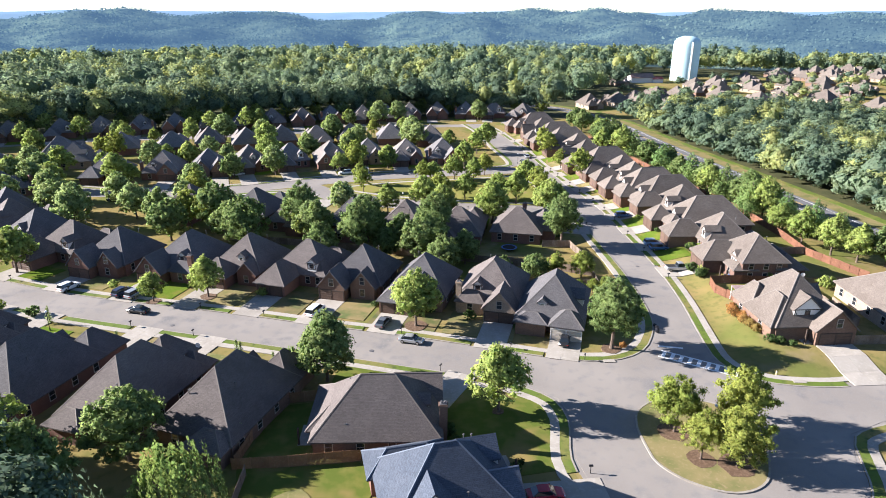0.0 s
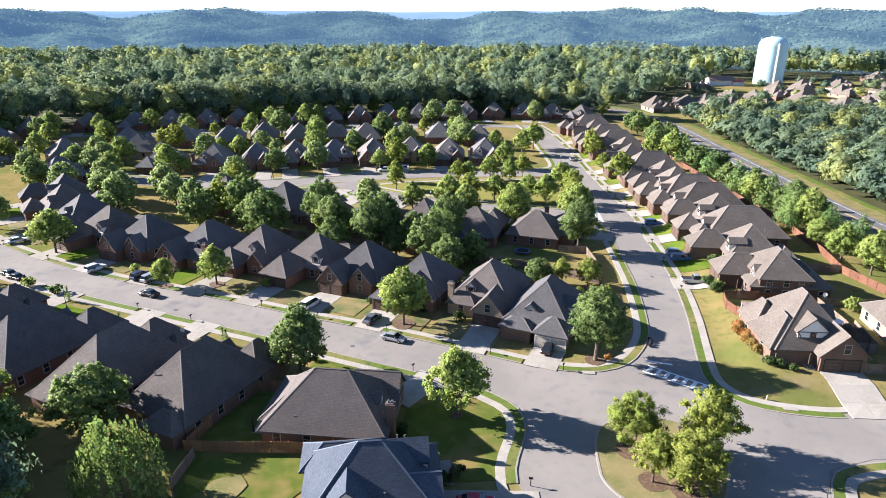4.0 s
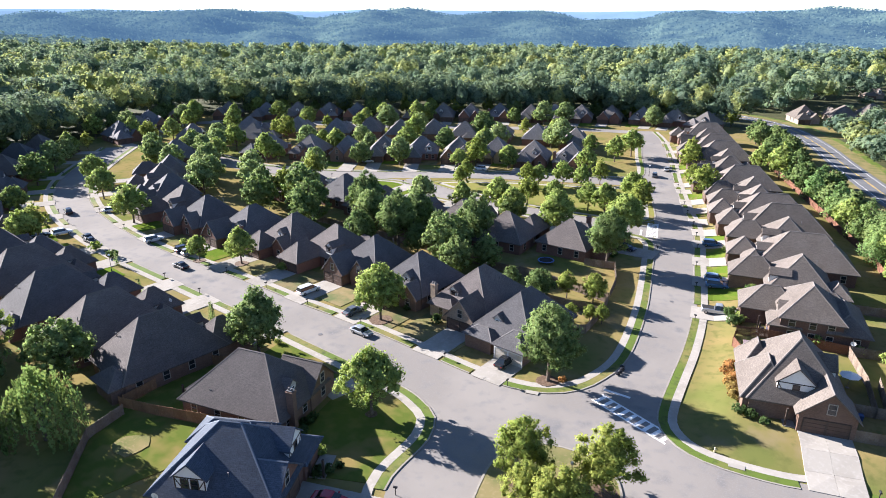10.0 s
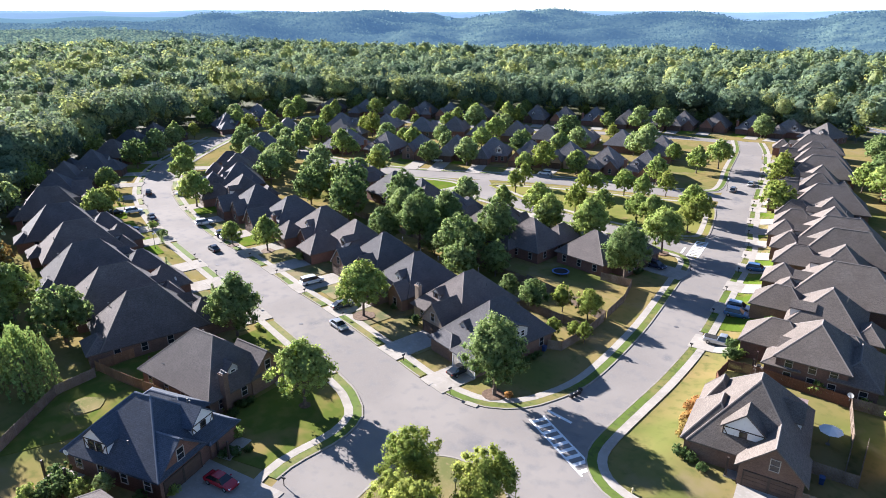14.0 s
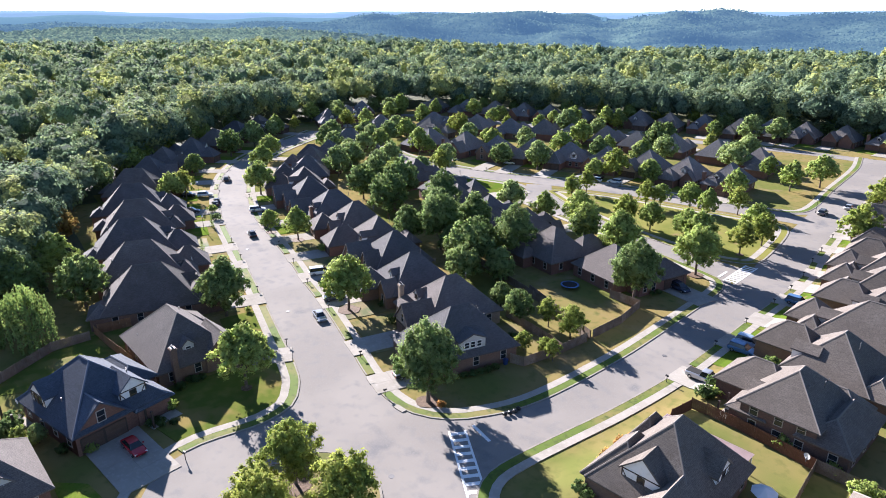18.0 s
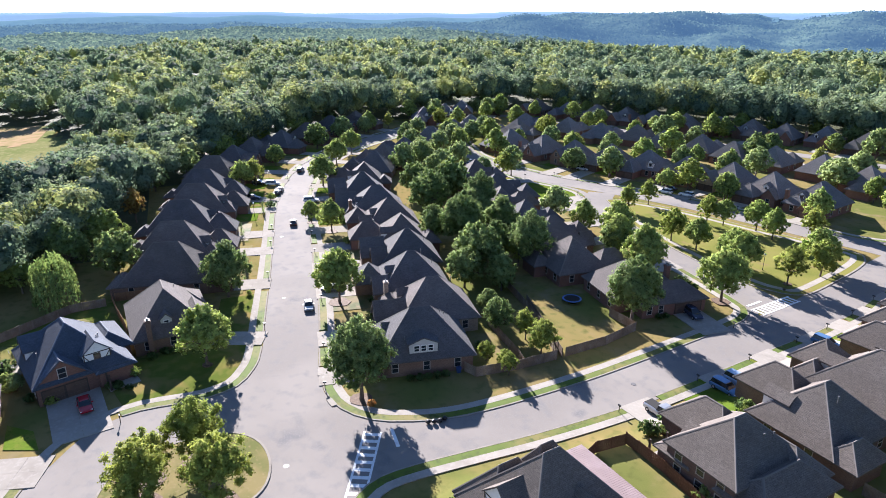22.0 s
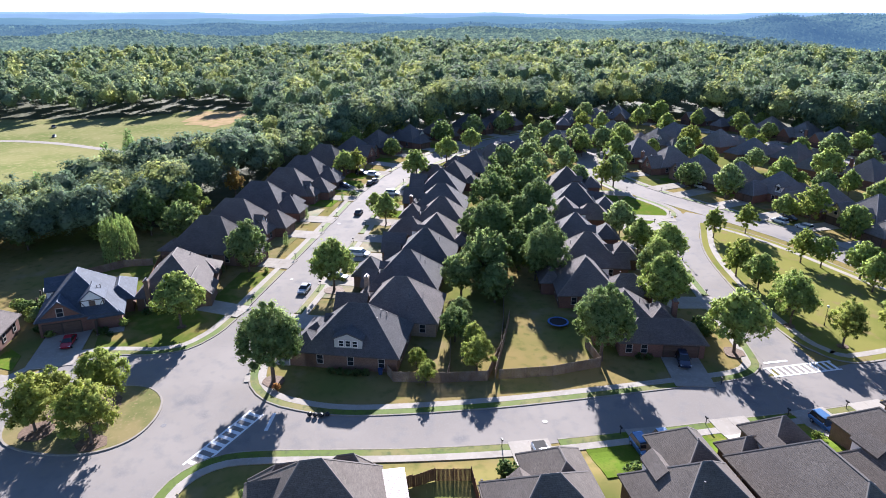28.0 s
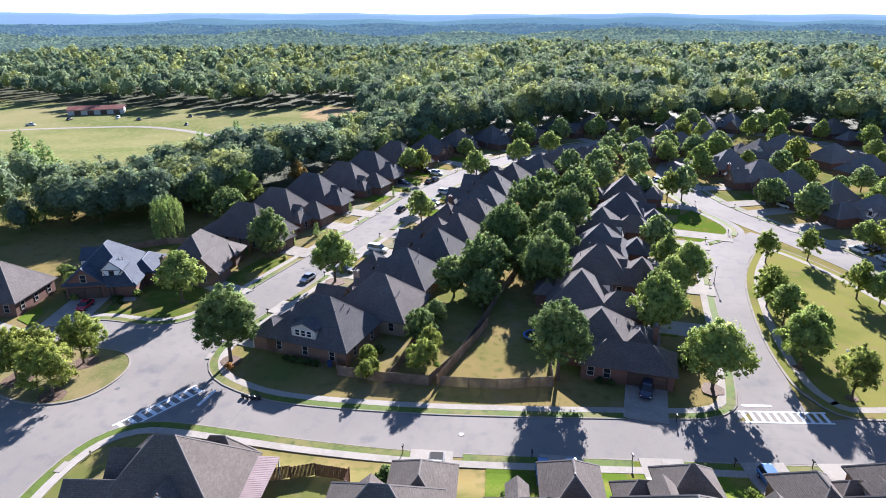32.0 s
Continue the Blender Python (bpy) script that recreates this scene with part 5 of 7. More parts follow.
TREES = {
    "oak": [(20.2, 101.7, 14.2), (15.6, 155.0, 14.0), (-33, 142, 15), (-16.5, 151.5, 14.5), (-52, 156, 15)],
    "maple": [(75, 158, 10), (79, 151, 11), (73, 167, 9), (83, 147, 10), (47.5, 261, 13), (41, 270, 10), (74, 181, 12), (65, 203, 11), (45, 306, 10), (-57, 45, 13), (-45, 47, 9), (-64, 62, 13), (-66, 53, 12), (-15.2, 107, 11.8), (-60, 116, 10), (-109, 124.5, 12), (-139, 136.5, 11), (-159, 147.5, 11), (0.6, 80.8, 12.4), (14.0, 178.5, 12.5), (-22.5, 180, 12), (-70, 112.6, 7), (-11.5, 195.8, 9.5), (4.6, 193.6, 10.5), (-24, 217, 8.5),
              (-10, 219.5, 9), (-1, 196.5, 9), (8.4, 213, 11), (-17, 221.5, 9), (-33, 177.4, 10), (-132, 238, 8), (-83, 262, 9), (-90, 250, 8), (-145, 307, 11), (-129, 314, 12), (-7.5, 281, 12), (-11, 268, 11), (-60, 228, 8.5), (-158, 212, 12), (-216, 238, 11), (-170, 273, 11)],
    "dark": [(-40, 21, 9), (-43, 29, 9.5), (-33, 15, 7), (89, 146, 11), (66, 209, 12), (61.4, 224, 10), (72, 189, 13), (55, 246, 11), (48.8, 296, 12), (38, 318, 12), (44, 286, 12), (36, 330, 12), (43, 300, 9), (92, 124, 11), (-26.8, 86.6, 13), (-63, 145, 14), (-17.5, 139, 13.5), (-12.5, 133.5, 10), (-34, 153, 14), (-76, 158, 14), (-42, 138.5, 11), (-8, 140, 9), (1, 132.4, 6), (8, 131, 7), (-47.6, 65.2, 12), (-53, 55, 13), (-77.6, 286, 13), (-27, 141, 9), (-46, 150, 12), (-24, 147, 11), (-85, 149, 12), (-92, 158, 12), (-70, 150, 12)],
    "lime": [(18.4, 134, 7.2), (12.8, 134, 6.6), (16.8, 124.2, 4), (22.4, 125.6, 4.5), (20, 126, 3.8), (25.4, 78.2, 10), (34.8, 80.5, 10.5), (31.8, 71.5, 10), (27.5, 72.5, 8.5), (-118, 103.5, 10), (12.6, 198.6, 10), (12.2, 209, 9.5), (-45.5, 201.5, 9), (-48.6, 211.5, 8.5), (-19.5, 195, 9), (27.6, 225, 12), (18, 262, 11), (-6.4, 229.4, 9), (-27, 214, 9.5), (22, 242, 8), (17, 272, 11)],
    "grey": [(-2.6, 53.2, 3.2), (-116, 156, 12), (-104, 166, 12), (-116, 178, 11), (-98, 190.6, 11), (-147, 170, 12), (-172, 182, 12), (-160, 204, 12), (-124, 72, 11), (-130, 168, 12), (-140, 180, 12), (-155, 192, 11), (-228, 245, 12), (-95, 178, 9), (-122, 165, 11), (-38, 280, 12), (-62, 270, 12), (-120, 250, 10)],
    "rust": [(-89.6, 67.4, 10)],
    "willow": [(-35.3, 54.8, None)],
    "red_bush": [(45.6, 117.4, 2.1), (45.2, 115.6, 2.0), (46.4, 113.8, 1.9), (46.0, 112.0, 2.1), (46.6, 110.2, 1.9), (46.9, 108.4, 1.8), (22.4, 102.6, 1.2)],
    "bush": [(43.6, 139.2, 2.2), (44.4, 135.2, 2.2), (57.7, 132.4, 2.4), (47.8, 104.6, 1.6), (49.4, 104.2, 1.4), (-0.6, 66.8, 2.2), (-1.2, 65.0, 1.5), (46.4, 150.6, 2.4), (-8.1, 46.6, 2.5), (-7.2, 48.2, 2.4), (-6.0, 49.7, 2.5), (-4.7, 51.1, 2.3), (-0.4, 69.9, 1.8), (1.6, 67.5, 1.0), (3.7, 58.7, 1.5), (-5.0, 72.4, 1.4), (-6.0, 74.8, 1.3)],
"pine": [(-41, 13, 9), (-37, 5, 8), (-83, -31, 17), (-80, -20, 16), (-62, -8, 12), (-88, 8, 10), (-122, 14, 14), (-131, 20, 13), (-186, -6, 13), (81.5, 167, 10), (75.7, 171, 11), (69, 200, 12), (58, 237, 11), (63, 217, 12), (70.5, 182, 12), (52, 258, 12), (84, 158, 9), (79, 176, 8)],
}
# the mixed edge of the wood along the highway, and the garden trees between it and the back fences
g = random.Random(23)
for ex, ey in offset(smooth_line(HWY, 12), 15.5):
    if 150 < ey < 360 and g.random() < 0.7:
        TREES[g.choice(("pine", "dark", "maple", "dark", "pine"))].append((float(ex) - g.uniform(0, 4), float(ey) + g.uniform(-3, 3), g.uniform(6, 10.5)))
# a garden tree or two by each of the farther houses
g = random.Random(11)
for row in (ROW_D_NORTH, ROW_D_BACK, RING, ROW_C_SOUTH, ROW_A_SOUTH[5:]):
    for item in row:
        x, y, rz = item[:3]
        for k in range(3):
            if g.random() < 0.72:
                v = pose(x, y, 0, 0, 0, rz) @ Vector((g.choice((-1, 1)) * g.uniform(6.8, 7.8), g.choice((-12.5, -11.5, 11.5, 13.5)), 0))
                TREES[g.choice(("maple", "maple", "lime", "grey", "dark"))].append((v.x, v.y, g.uniform(8, 13)))
for kind, rows in TREES.items():
    for x, y, h in rows:
        plant(kind, x, y, h)


# ---- woods ----
CLEAR = [(-14, -60), (-20, 25), (-34, 42), (-58, 60), (-120, 72), (-160, 92), (-190, 119), (-229, 167), (-256, 235), (-254, 272), (-212, 296), (-148, 326), (-104, 349), (-54, 371), (12, 378), (40, 372), (50, 400), (66, 340), (84, 258), (97, 215), (107, 180), (140, 40), (140, -60)]
FIELD = [(-20, -150), (-34, -80), (-44, -30), (-52, 2), (-72, 16), (-96, 25), (-125, 33), (-155, 38), (-186, 44), (-214, 42), (-262, 30), (-300, 20), (-352, 8), (-360, -30), (-330, -50), (-318, -90), (-316, -150), (-320, -200), (-335, -290), (-200, -300), (-100, -210)]
TOWN = [(40, 385), (66, 372), (110, 376), (150, 350), (205, 345), (330, 360), (420, 420), (520, 560), (520, 760), (350, 760), (240, 650), (185, 650), (130, 640), (110, 560), (60, 450)]

YOUNG = [(62, 400), (62, 300), (84, 240), (110, 160), (170, 190), (260, 270), (360, 380), (200, 400)]
BELT = [(-30, -70), (-90, -80), (-140, -30), (-215, -14), (-330, -10), (-330, 24), (-215, 32), (-160, 44), (-125, 32), (-92, 12), (-52, -12)]
THICKET = [(-30, 20), (-52, 14), (-72, 26), (-96, 34), (-118, 46), (-112, 66), (-60, 58), (-36, 44)]


def inside(poly, x, y):
    c = np.zeros(len(x), bool)
    for i in range(len(poly)):
        (x0, y0), (x1, y1) = poly[i], poly[i - 1]
        c ^= ((y0 > y) != (y1 > y)) & (x < (x1 - x0) * (y - y0) / (y1 - y0 + 1e-12) + x0)
    return c


ground.data.materials.append(M_FLOOR)
mid = np.empty(len(ground.data.polygons) * 3)
ground.data.polygons.foreach_get("center", mid)
mid = mid.reshape(-1, 3)
wooded = ~(inside(CLEAR, mid[:, 0], mid[:, 1]) | inside(FIELD, mid[:, 0], mid[:, 1]) | inside(TOWN, mid[:, 0], mid[:, 1]) | (np.hypot(mid[:, 0] - 60, mid[:, 1] + 30) < 150))
ground.data.polygons.foreach_set("material_index", wooded.astype(np.int32))
rng = np.random.default_rng(5)
hwy_line = smooth_line(HWY, 15)
GLADES = np.array([(-462, 104), (-290, 118), (-420, 262), (-330, 330), (-250, 560), (96, 560), (130, 600), (150, 600)])


def wood_points(r0, r1, step):
    n = int(2 * r1 / step)
    i, j = np.meshgrid(np.arange(-n, n), np.arange(-n, n))
    x = (i.ravel() + rng.uniform(-0.45, 0.45, i.size)) * step
    y = (j.ravel() + rng.uniform(-0.45, 0.45, i.size)) * step + 100
    r = np.hypot(x, y - 80)
    ok = (r >= r0) & (r < r1) & (x < 0.62 * y + 30) & (y > 1.05 * x - 45) & ~inside(CLEAR, x, y) & ~inside(FIELD, x, y)
    x, y = x[ok], y[ok]
    d = np.min(np.hypot(x[:, None] - hwy_line[None, :, 0], y[:, None] - hwy_line[None, :, 1]), 1)
    town = inside(TOWN, x, y)
    glade = np.min(np.hypot(x[:, None] - GLADES[None, :, 0], y[:, None] - GLADES[None, :, 1]), 1)
    ok = (d > 20) & (glade > 17) & (~town | (rng.uniform(size=len(x)) < 0.12))
    return x[ok], y[ok]


def halved(tris):
    """Each triangle of a unit ball cut into four."""
    a, b, c = tris[:, 0], tris[:, 1], tris[:, 2]
    ab, bc, ca = (v / np.linalg.norm(v, axis=1)[:, None] for v in (a + b, b + c, c + a))
    return np.concatenate([np.stack(k, 1) for k in ((a, ab, ca), (ab, b, bc), (ca, bc, c), (ab, bc, ca))])


DOME = halved(OCTA)


def woods(name, x, y, cards, size, low, high):
    """Many broadleaf crowns, each a lumpy dome of leaf cards that reaches near the ground, split over three tones."""
    tone = rng.choice(3, len(x), p=(0.42, 0.33, 0.25))
    tone[(inside(THICKET, x, y) | inside(YOUNG, x, y)) & (rng.uniform(size=len(x)) < 0.35)] = 1
    for t in range(3):
        sel = np.nonzero(tone == t)[0]
        n = len(sel)
        stand = 0.5 + 0.5 * np.sin(x[sel] * 0.043 + 1.3 * np.sin(y[sel] * 0.031)) * np.sin(y[sel] * 0.052)
        h = low + (high - low) * np.clip(0.55 * stand + rng.uniform(0, 0.62, n), 0, 1)
        slim = rng.uniform(size=n) < (0.06, 0.2, 0.03)[t]
        h *= np.where(inside(TOWN, x[sel], y[sel]), 0.5, np.where(inside(YOUNG, x[sel], y[sel]), 0.72, np.where(inside(BELT, x[sel], y[sel]), 0.34, np.where(inside(THICKET, x[sel], y[sel]), 0.88, np.where((x[sel] < -105) & (x[sel] > -225) & (y[sel] < 95), np.where(y[sel] < 66, 0.66, 0.75), 1.0)))))
        rad = (3.2 + h * 0.24) * rng.uniform(0.68, 1.30, n) * np.where(slim, 0.6, 1)
        tall = np.where(slim, 0.44, 0.36) * h
        lump = rng.normal(size=(n, 22, 3))
        lump[:, :, 2] += 0.35
        lump /= np.linalg.norm(lump, axis=2)[:, :, None]
        lump *= rng.uniform(0.52, 0.80, (n, 22, 1))
        pick = rng.integers(0, 22, (n, cards))
        chosen = np.take_along_axis(lump, pick[:, :, None], 1)
        nrm = rng.normal(size=(n, cards, 3)) + chosen * 1.1
        nrm[:, :, 2] += 0.2
        nrm /= np.linalg.norm(nrm, axis=2)[:, :, None]
        c = chosen + nrm * rng.uniform(0.05, 0.34, (n, cards, 1))
        soft = c * 0.95 + nrm * 0.40 + rng.normal(size=nrm.shape) * 0.12 + np.array([0, 0, 0.1])
        soft /= np.linalg.norm(soft, axis=2)[:, :, None]
        taper = np.where(slim, 0.75, 0.15)[:, None, None]
        c[:, :, :2] *= rad[:, None, None] * (1 - taper * np.clip(c[:, :, 2:3], 0, 1))
        c[:, :, 2] = c[:, :, 2] * tall[:, None] + (h - tall)[:, None]
        c += np.stack([x[sel], y[sel], lie(x[sel], y[sel])], 1)[:, None, :]
        nn = soft + rng.normal(size=nrm.shape) * 0.28
        nn /= np.linalg.norm(nn, axis=2)[:, :, None]
        u = np.cross(nn, rng.normal(size=nn.shape))
        u /= np.linalg.norm(u, axis=2)[:, :, None]
        v = np.cross(nn, u)
        s = (size * rad)[:, None, None] * rng.uniform(0.5, 1.3, (n, cards, 1))
        # the shaded mass of twigs and leaves inside each crown: one rough rounded body
        swell = 1 + 0.2 * np.sin(DOME[None] @ rng.normal(scale=2.6, size=(n, 1, 3, 3))).mean(3, keepdims=True)
        core = DOME[None] * swell * 0.60
        way = np.broadcast_to(DOME.mean(1), (n, len(DOME), 3)) + np.array([0, 0, 0.1])
        core[..., :2] *= rad[:, None, None, None] * (1 - taper[:, :, None] * np.clip(core[..., 2:3], 0, 1))
        core[..., 2] = core[..., 2] * tall[:, None, None] + (h - tall)[:, None, None]
        core += np.stack([x[sel], y[sel], lie(x[sel], y[sel])], 1)[:, None, None, :]
        q = np.stack([c - u * s, c + (0.5 * u - 0.9 * v) * s, c + (0.5 * u + 0.9 * v) * s], 2)
        way = way / np.linalg.norm(way, axis=2)[..., None]
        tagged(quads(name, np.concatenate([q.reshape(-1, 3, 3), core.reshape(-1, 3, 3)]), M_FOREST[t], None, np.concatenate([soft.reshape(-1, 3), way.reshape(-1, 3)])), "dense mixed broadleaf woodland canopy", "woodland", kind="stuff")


edge = np.concatenate([offset(smooth_line(HWY, 4.5), -w) for w in (12.5, 17.5)]) + rng.uniform(-1.8, 1.8, (2 * len(smooth_line(HWY, 4.5)), 2))
edge = edge[(edge[:, 1] > 165) & (edge[:, 1] < 366) & (edge[:, 1] > 1.3 * edge[:, 0] + 10)]
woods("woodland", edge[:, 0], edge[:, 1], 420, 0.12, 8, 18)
g = random.Random(31)
lots = [pose(x, y, 0, 0, 0, rz) @ Vector((g.choice((-1, 1)) * g.uniform(6.8, 8.5), g.choice((-12, 12)), 0)) for x, y, rz in TOWN_HOUSES]
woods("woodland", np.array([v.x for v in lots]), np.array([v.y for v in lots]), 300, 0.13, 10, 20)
x, y = wood_points(0, 330, 11.2)
bx, by = wood_points(0, 330, 5.8)
rim = np.full(len(bx), 1e9)
for (ax, ay), (cx, cy) in zip(CLEAR[4:18], CLEAR[5:19]):
    k = np.clip(((bx - ax) * (cx - ax) + (by - ay) * (cy - ay)) / ((cx - ax) ** 2 + (cy - ay) ** 2), 0, 1)
    rim = np.minimum(rim, np.hypot(bx - ax - k * (cx - ax), by - ay - k * (cy - ay)))
thick = inside(THICKET, bx, by) | (rim < 13) | (inside(YOUNG, bx, by) & (rng.uniform(size=len(bx)) < 0.55))
x, y = np.concatenate([x, bx[thick]]), np.concatenate([y, by[thick]])
close = np.hypot(x - 40, y - 50) < 135
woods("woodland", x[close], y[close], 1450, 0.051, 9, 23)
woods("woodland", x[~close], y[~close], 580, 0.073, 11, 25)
x, y = wood_points(330, 560, 13.6)
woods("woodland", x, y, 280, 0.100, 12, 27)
x, y = wood_points(560, 980, 16.5)
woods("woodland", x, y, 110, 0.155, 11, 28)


# ---- far woods, hills and the hazy distance ----
def far_sheet(name, r0, r1, rings, az0, az1, cols, height, mat, label):
    r = np.geomspace(r0, r1, rings)
    az = np.radians(np.linspace(az0, az1, cols))
    A, Rr = np.meshgrid(az, r)
    x, y = np.sin(A) * Rr, np.cos(A) * Rr + 80
    z = height(np.degrees(A), Rr, x, y)
    faces = [(j * cols + i, j * cols + i + 1, (j + 1) * cols + i + 1, (j + 1) * cols + i) for j in range(rings - 1) for i in range(cols - 1)]
    return tagged(solid(name, np.stack([x.ravel(), y.ravel(), z.ravel()], 1), [f[::-1] for f in faces], mat), label, "distance", kind="structure")


def waves(v, seed, terms):
    g = np.random.default_rng(seed)
    return sum(a * np.sin(v * f + g.uniform(0, 6.28)) for f, a in terms)


def hills(az, r, x, y):
    a = np.radians(az)
    west = ease(-50, -72, az)
    skyline = waves(a, 3, ((5, 8), (13, 9), (29, 6), (61, 3)))
    top = 56 + np.minimum(skyline, 9) - 22 * ease(-7, -18, skyline)
    climb = ease(1700, 3900, r) ** 1.5
    spurs = sum(h * np.sin(x * fx + y * fy + p + 0.9 * np.sin(x * fy * 0.7 - y * fx * 0.6)) for fx, fy, p, h in ((0.0075, 0.0032, 0.4, 17), (-0.0041, 0.0098, 2.1, 16), (0.0150, -0.0080, 4.0, 8), (0.0052, 0.0125, 1.0, 10)))
    return (lie(x, y) + 12 + 12 * west) * (1 - climb) + climb * (top * (1 - west) + 4 * west) + spurs * (1 - 0.6 * west) * ease(1300, 2100, r) * (1 - 0.45 * ease(3300, 3900, r))


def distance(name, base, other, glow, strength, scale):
    # broad dark patches mix the woods and imitate shaded slopes in the colour
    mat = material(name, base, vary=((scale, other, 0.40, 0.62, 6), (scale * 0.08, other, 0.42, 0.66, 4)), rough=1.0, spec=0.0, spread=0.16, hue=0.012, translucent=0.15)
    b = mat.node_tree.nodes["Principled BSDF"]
    # blue air haze is painted in: bluish base colours plus an even emission
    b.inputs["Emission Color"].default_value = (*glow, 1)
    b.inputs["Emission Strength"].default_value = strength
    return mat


def far_trees(name, r0, r1, grow, wide, cards, mat, label):
    """Crowns too far off to tell apart: a few leaf-card diamonds each, thinning evenly with distance."""
    rr = r0 * grow ** np.arange(int(math.log(r1 / r0) / math.log(grow)))
    az = np.arange(math.radians(-142), math.radians(42), wide)
    A, Rr = np.meshgrid(az, rr)
    A = np.repeat((A + rng.uniform(-0.5, 0.5, A.shape) * wide).ravel(), cards)
    Rr = np.repeat((Rr * (1 + rng.uniform(-0.5, 0.5, Rr.shape) * (grow - 1))).ravel(), cards)
    n = len(A)
    x, y = np.sin(A) * Rr, np.cos(A) * Rr + 80
    size = Rr * wide * 0.62 * np.repeat(rng.uniform(0.6, 1.35, n // cards), cards)
    at = lambda px, py: hills(np.degrees(np.arctan2(px, py - 80)), np.hypot(px, py - 80), px, py)
    z = at(x, y)
    lean = np.stack([z - at(x + 10, y), z - at(x, y + 10), np.full(n, 6.0)], 1)
    lean /= np.linalg.norm(lean, axis=1)[:, None]
    d = rng.normal(size=(n, 3)) * 0.6 + lean
    d /= np.linalg.norm(d, axis=1)[:, None]
    c = np.stack([x, y, z - (10 if r0 < 1500 else 2)], 1) + d * size[:, None] * (0.8 if r0 < 1500 else 0.4) + np.array([0, 0, 0.6 if r0 < 1500 else 0.1]) * size[:, None]
    u = np.cross(d, rng.normal(size=(n, 3)))
    u /= np.linalg.norm(u, axis=1)[:, None]
    v = np.cross(d, u)
    s = size[:, None] * rng.uniform(0.55, 1.0, (n, 1))
    tagged(quads(name, np.stack([c - u * s * 1.1, c + (0.55 * u - 0.95 * v) * s, c + (0.55 * u + 0.95 * v) * s], 1), mat, None, d), label, "woodland", kind="stuff")


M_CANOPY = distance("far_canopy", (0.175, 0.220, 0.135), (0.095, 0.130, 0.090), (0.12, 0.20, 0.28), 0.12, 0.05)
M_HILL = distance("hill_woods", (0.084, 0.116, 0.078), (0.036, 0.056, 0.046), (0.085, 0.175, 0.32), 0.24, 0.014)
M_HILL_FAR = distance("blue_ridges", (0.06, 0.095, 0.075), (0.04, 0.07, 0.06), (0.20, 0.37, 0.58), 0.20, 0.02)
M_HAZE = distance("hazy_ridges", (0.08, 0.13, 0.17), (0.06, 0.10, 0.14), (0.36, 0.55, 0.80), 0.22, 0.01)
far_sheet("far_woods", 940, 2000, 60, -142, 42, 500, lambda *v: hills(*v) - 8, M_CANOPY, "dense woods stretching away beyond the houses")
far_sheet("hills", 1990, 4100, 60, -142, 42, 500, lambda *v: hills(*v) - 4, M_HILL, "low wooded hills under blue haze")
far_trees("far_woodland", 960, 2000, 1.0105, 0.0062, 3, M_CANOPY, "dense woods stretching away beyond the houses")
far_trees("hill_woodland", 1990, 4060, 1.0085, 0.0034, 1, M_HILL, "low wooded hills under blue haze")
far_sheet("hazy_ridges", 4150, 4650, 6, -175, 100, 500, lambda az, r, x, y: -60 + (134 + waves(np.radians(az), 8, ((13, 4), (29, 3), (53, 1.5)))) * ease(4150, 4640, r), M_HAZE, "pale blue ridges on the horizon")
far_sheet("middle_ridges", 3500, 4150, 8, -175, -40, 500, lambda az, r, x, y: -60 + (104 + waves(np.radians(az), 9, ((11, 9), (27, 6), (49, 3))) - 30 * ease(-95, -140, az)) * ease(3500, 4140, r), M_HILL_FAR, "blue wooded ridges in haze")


# ---- water tower ----
def water_tower(x, y):
    ob = new("water_tower")
    tagged(ob, "tall white cylindrical water tank with a domed top", "water tower")
    bm = bmesh.new()
    prof = [(11.6, -1), (11.6, 30), (11.2, 33), (9.6, 35.6), (6.5, 37.2), (2.5, 38), (0.01, 38.1)]
    n = 48
    rings = [[bm.verts.new((r * math.cos(2 * math.pi * k / n), r * math.sin(2 * math.pi * k / n), z)) for k in range(n)] for r, z in prof]
    for a, b in zip(rings, rings[1:]):
        for k in range(n):
            bm.faces.new((a[k], a[(k + 1) % n], b[(k + 1) % n], b[k]))
    tank = part("tank", bm, material("tank_paint", (0.50, 0.70, 0.76), rough=0.5, vary=((0.08, (0.44, 0.63, 0.70), 0.45, 0.7, 3),)), ob)
    tank.data.shade_smooth()
    bm = bmesh.new()
    tube(bm, (2.0, -11.9, -1), (2.0, -11.9, 33), 0.8, 0.8)
    part("riser_pipe", bm, M_WHITE, ob)
    ob.matrix_basis = pose(x, y, 0)


water_tower(160, 612)


pump = new("pump_house")
tagged(pump, "small white building with a red roof by the tower", "building")
bm = bmesh.new()
gable_mass(bm, 0, 0, 20, 11, 4.2, 0.55, "gx")
part("wall", bm, M_WHITE, pump)
bm = bmesh.new()
roof_mass(bm, [], 0, 0, 20, 11, 4.2, 0.55, "gx", 0.6)
part("roof", bm, material("brown_sheet", (0.26, 0.17, 0.14), rough=0.7, vary=((0.3, (0.20, 0.14, 0.12), 0.4, 0.7, 3),)), pump)
bm = bmesh.new()
gable_mass(bm, 13, -4, 9, 7, 3.2, 0.4, "gx")
wing = part("wing", bm, M_WHITE, pump)
bm = bmesh.new()
roof_mass(bm, [], 13, -4, 9, 7, 3.2, 0.4, "gx", 0.5)
part("wing_roof", bm, material("red_sheet", (0.42, 0.07, 0.06), rough=0.6, vary=((0.4, (0.34, 0.06, 0.05), 0.4, 0.7, 3),)), wing, "bright red metal roof")
pump.matrix_basis = pose(118, 590, 0, 0, 0, 12)

